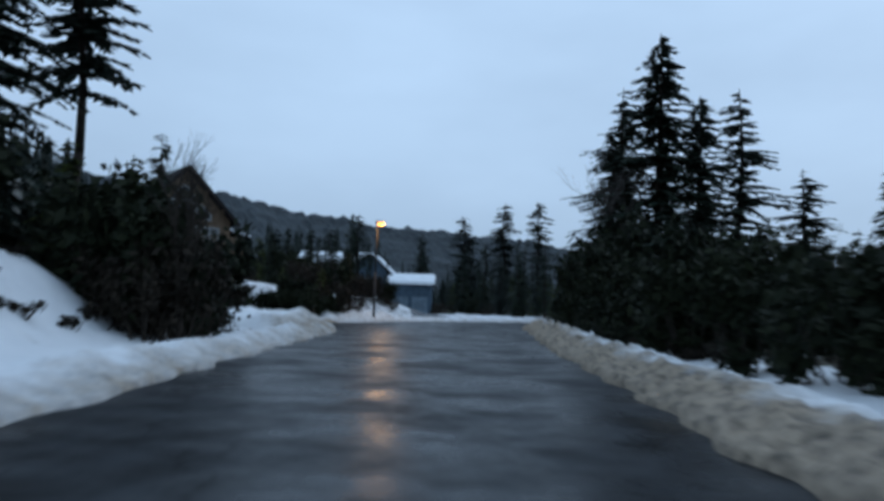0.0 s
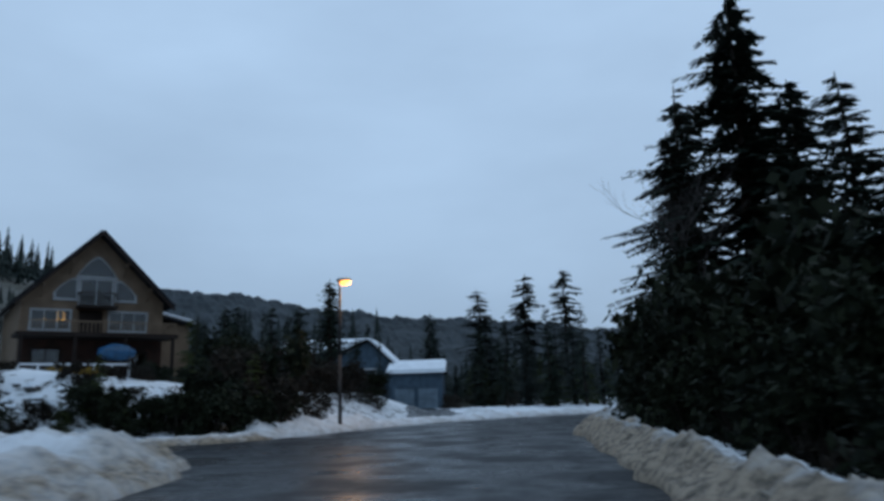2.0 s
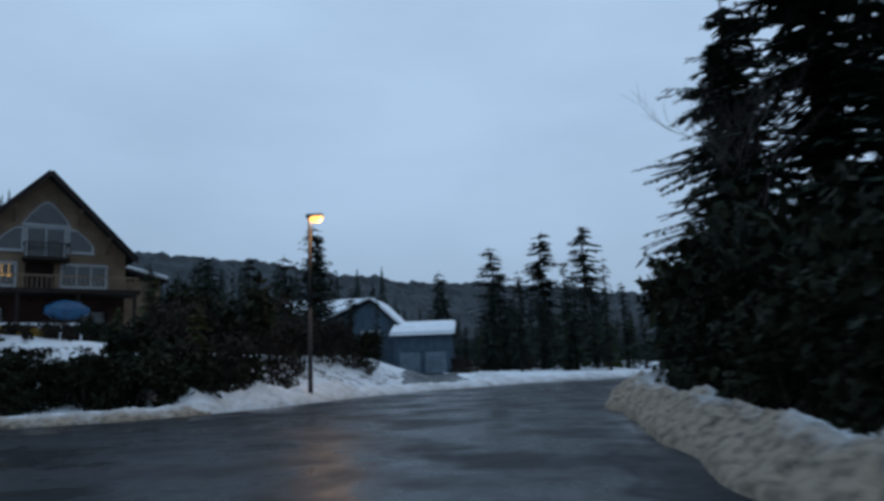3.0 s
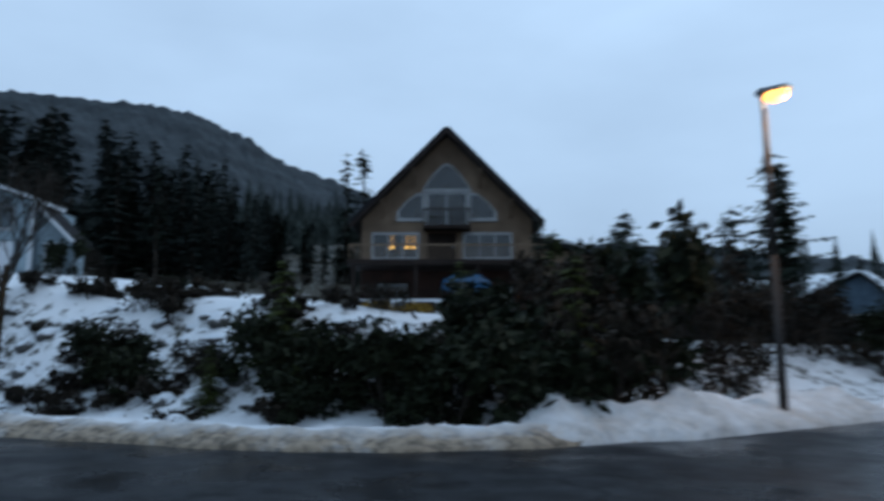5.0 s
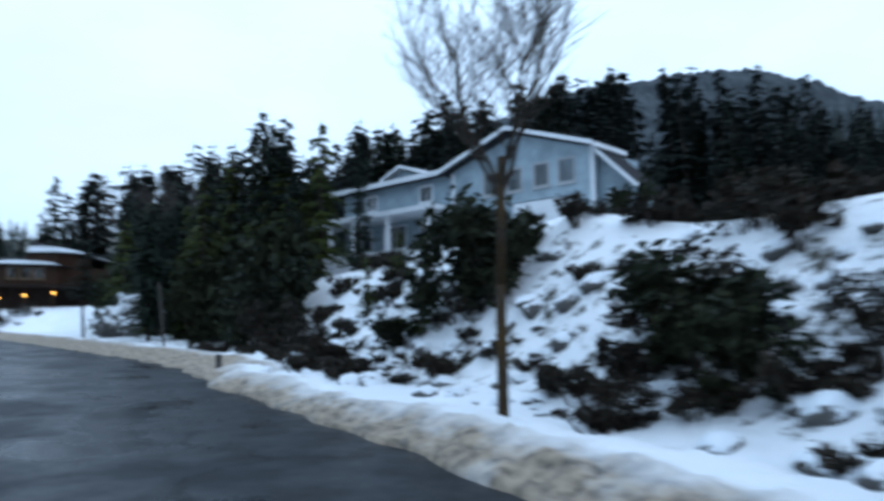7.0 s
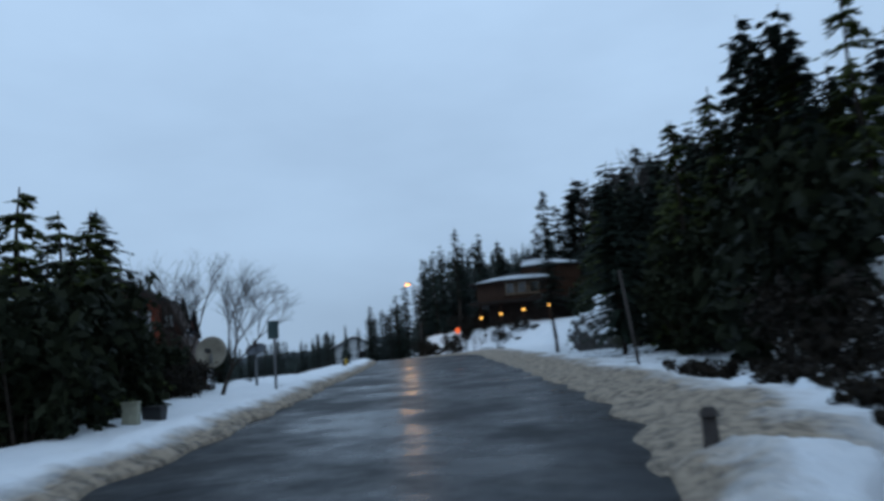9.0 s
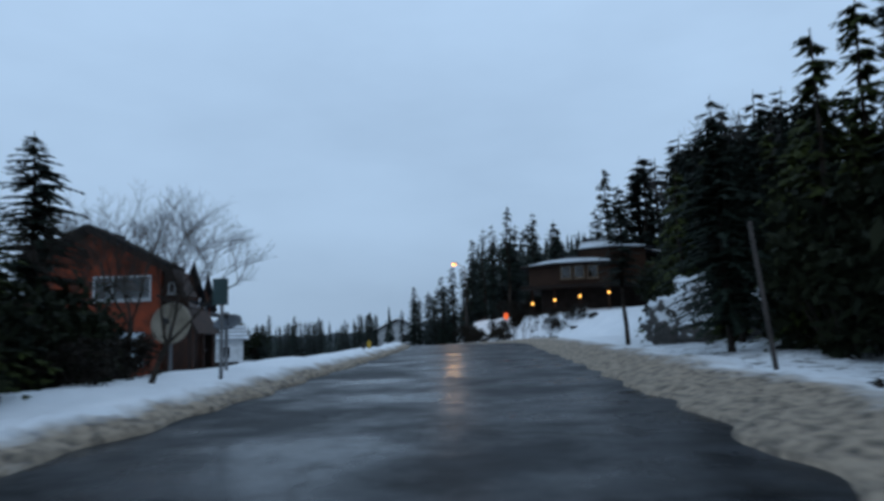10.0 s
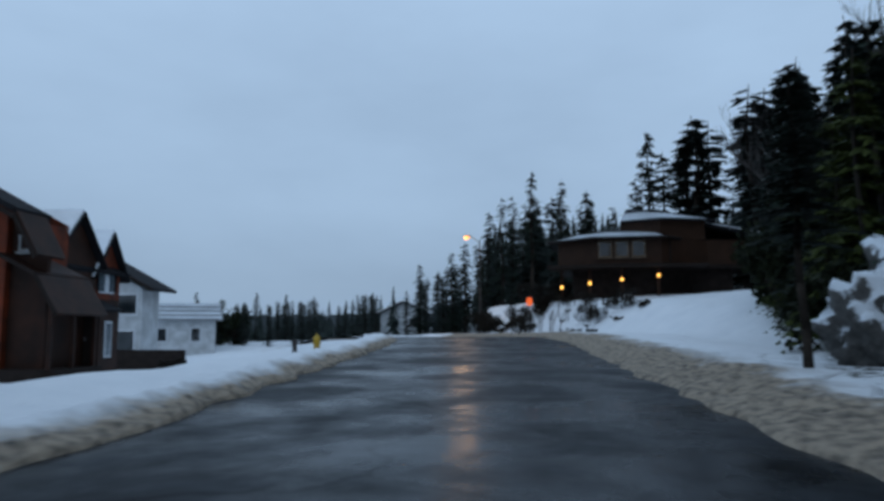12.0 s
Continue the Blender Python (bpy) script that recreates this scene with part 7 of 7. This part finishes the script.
rng = random.Random(31)
vs, fs = [], []
for k in range(1500):
    az = radians(rng.uniform(-40, 175))
    dist = rng.uniform(150, 330)
    x, y = -25 - math.sin(az) * dist, 45 + math.cos(az) * dist
    s, r = b_coords(x, y)
    if r < -60 and dist < 170:
        continue
    h = rng.uniform(8, 15) * (0.55 if az > radians(105) else 1.0)
    far_tree(rng, vs, fs, x, y, height(x, y) - 0.5, h, h * 0.2)
for k in range(420):
    s, r = rng.uniform(-60, 150), rng.uniform(60, 130)
    x, y = on_b(s, r)
    h = min(rng.uniform(8, 14), max(3.0, canopy(x, y) - height(x, y)))
    far_tree(rng, vs, fs, x, y, height(x, y) - 0.5, h, h * 0.2)
for k in range(260):
    s, r = rng.uniform(125, 240), rng.uniform(-110, 30)
    x, y = on_b(s, r)
    h = rng.uniform(4, 8)
    far_tree(rng, vs, fs, x, y, height(x, y) - 0.5, h, h * 0.2)
# these woods share the fir colour that has the haze mixed in
woods = new("distant_woods", mesh_of("distant_woods", vs, fs, M_NEEDLE_HAZE, False))
tagged(woods, "dark distant conifer woods", "woods", kind="stuff")

RIDGE_AZ = [-180, -90, -40, -10, 0, 8, 14, 18, 21, 28, 36, 45, 52, 55, 58, 61, 66, 71, 76, 80, 88, 100, 115, 130, 150, 180]
RIDGE_EL = [2, 2.5, 3.5, 5, 6.2, 6.9, 7.3, 8.1, 8.7, 9.0, 10.2, 12.5, 14.7, 15.9, 17.5, 18.6, 18.8, 18.5, 17.9, 16.5, 13.5, 9.5, 5.5, 1.5, 1.2, 2]
na, nd = 1100, 26
vs, fs = [], []
for i in range(na):
    az = -180 + 360 * i / na
    el = float(np.interp(az, RIDGE_AZ, RIDGE_EL))
    a = radians(az)
    for j in range(nd):
        f = j / (nd - 1)
        dist = 380 + 520 * f
        top = 900 * math.tan(radians(el))
        x, y = -8 - math.sin(a) * dist, 38 + math.cos(a) * dist
        z = top * (f ** 1.15) - 6 + f * (5 * noise.noise((x * 0.02, y * 0.02, 1.0)) + 4.5 * noise.noise((x * 0.11, y * 0.11, 4.0)) + 4.0 * rng.uniform(-0.5, 0.5))
        vs.append((x, y, z))
for i in range(na):
    for j in range(nd - 1):
        k = (i + 1) % na
        fs.append((i * nd + j, i * nd + j + 1, k * nd + j + 1, k * nd + j))
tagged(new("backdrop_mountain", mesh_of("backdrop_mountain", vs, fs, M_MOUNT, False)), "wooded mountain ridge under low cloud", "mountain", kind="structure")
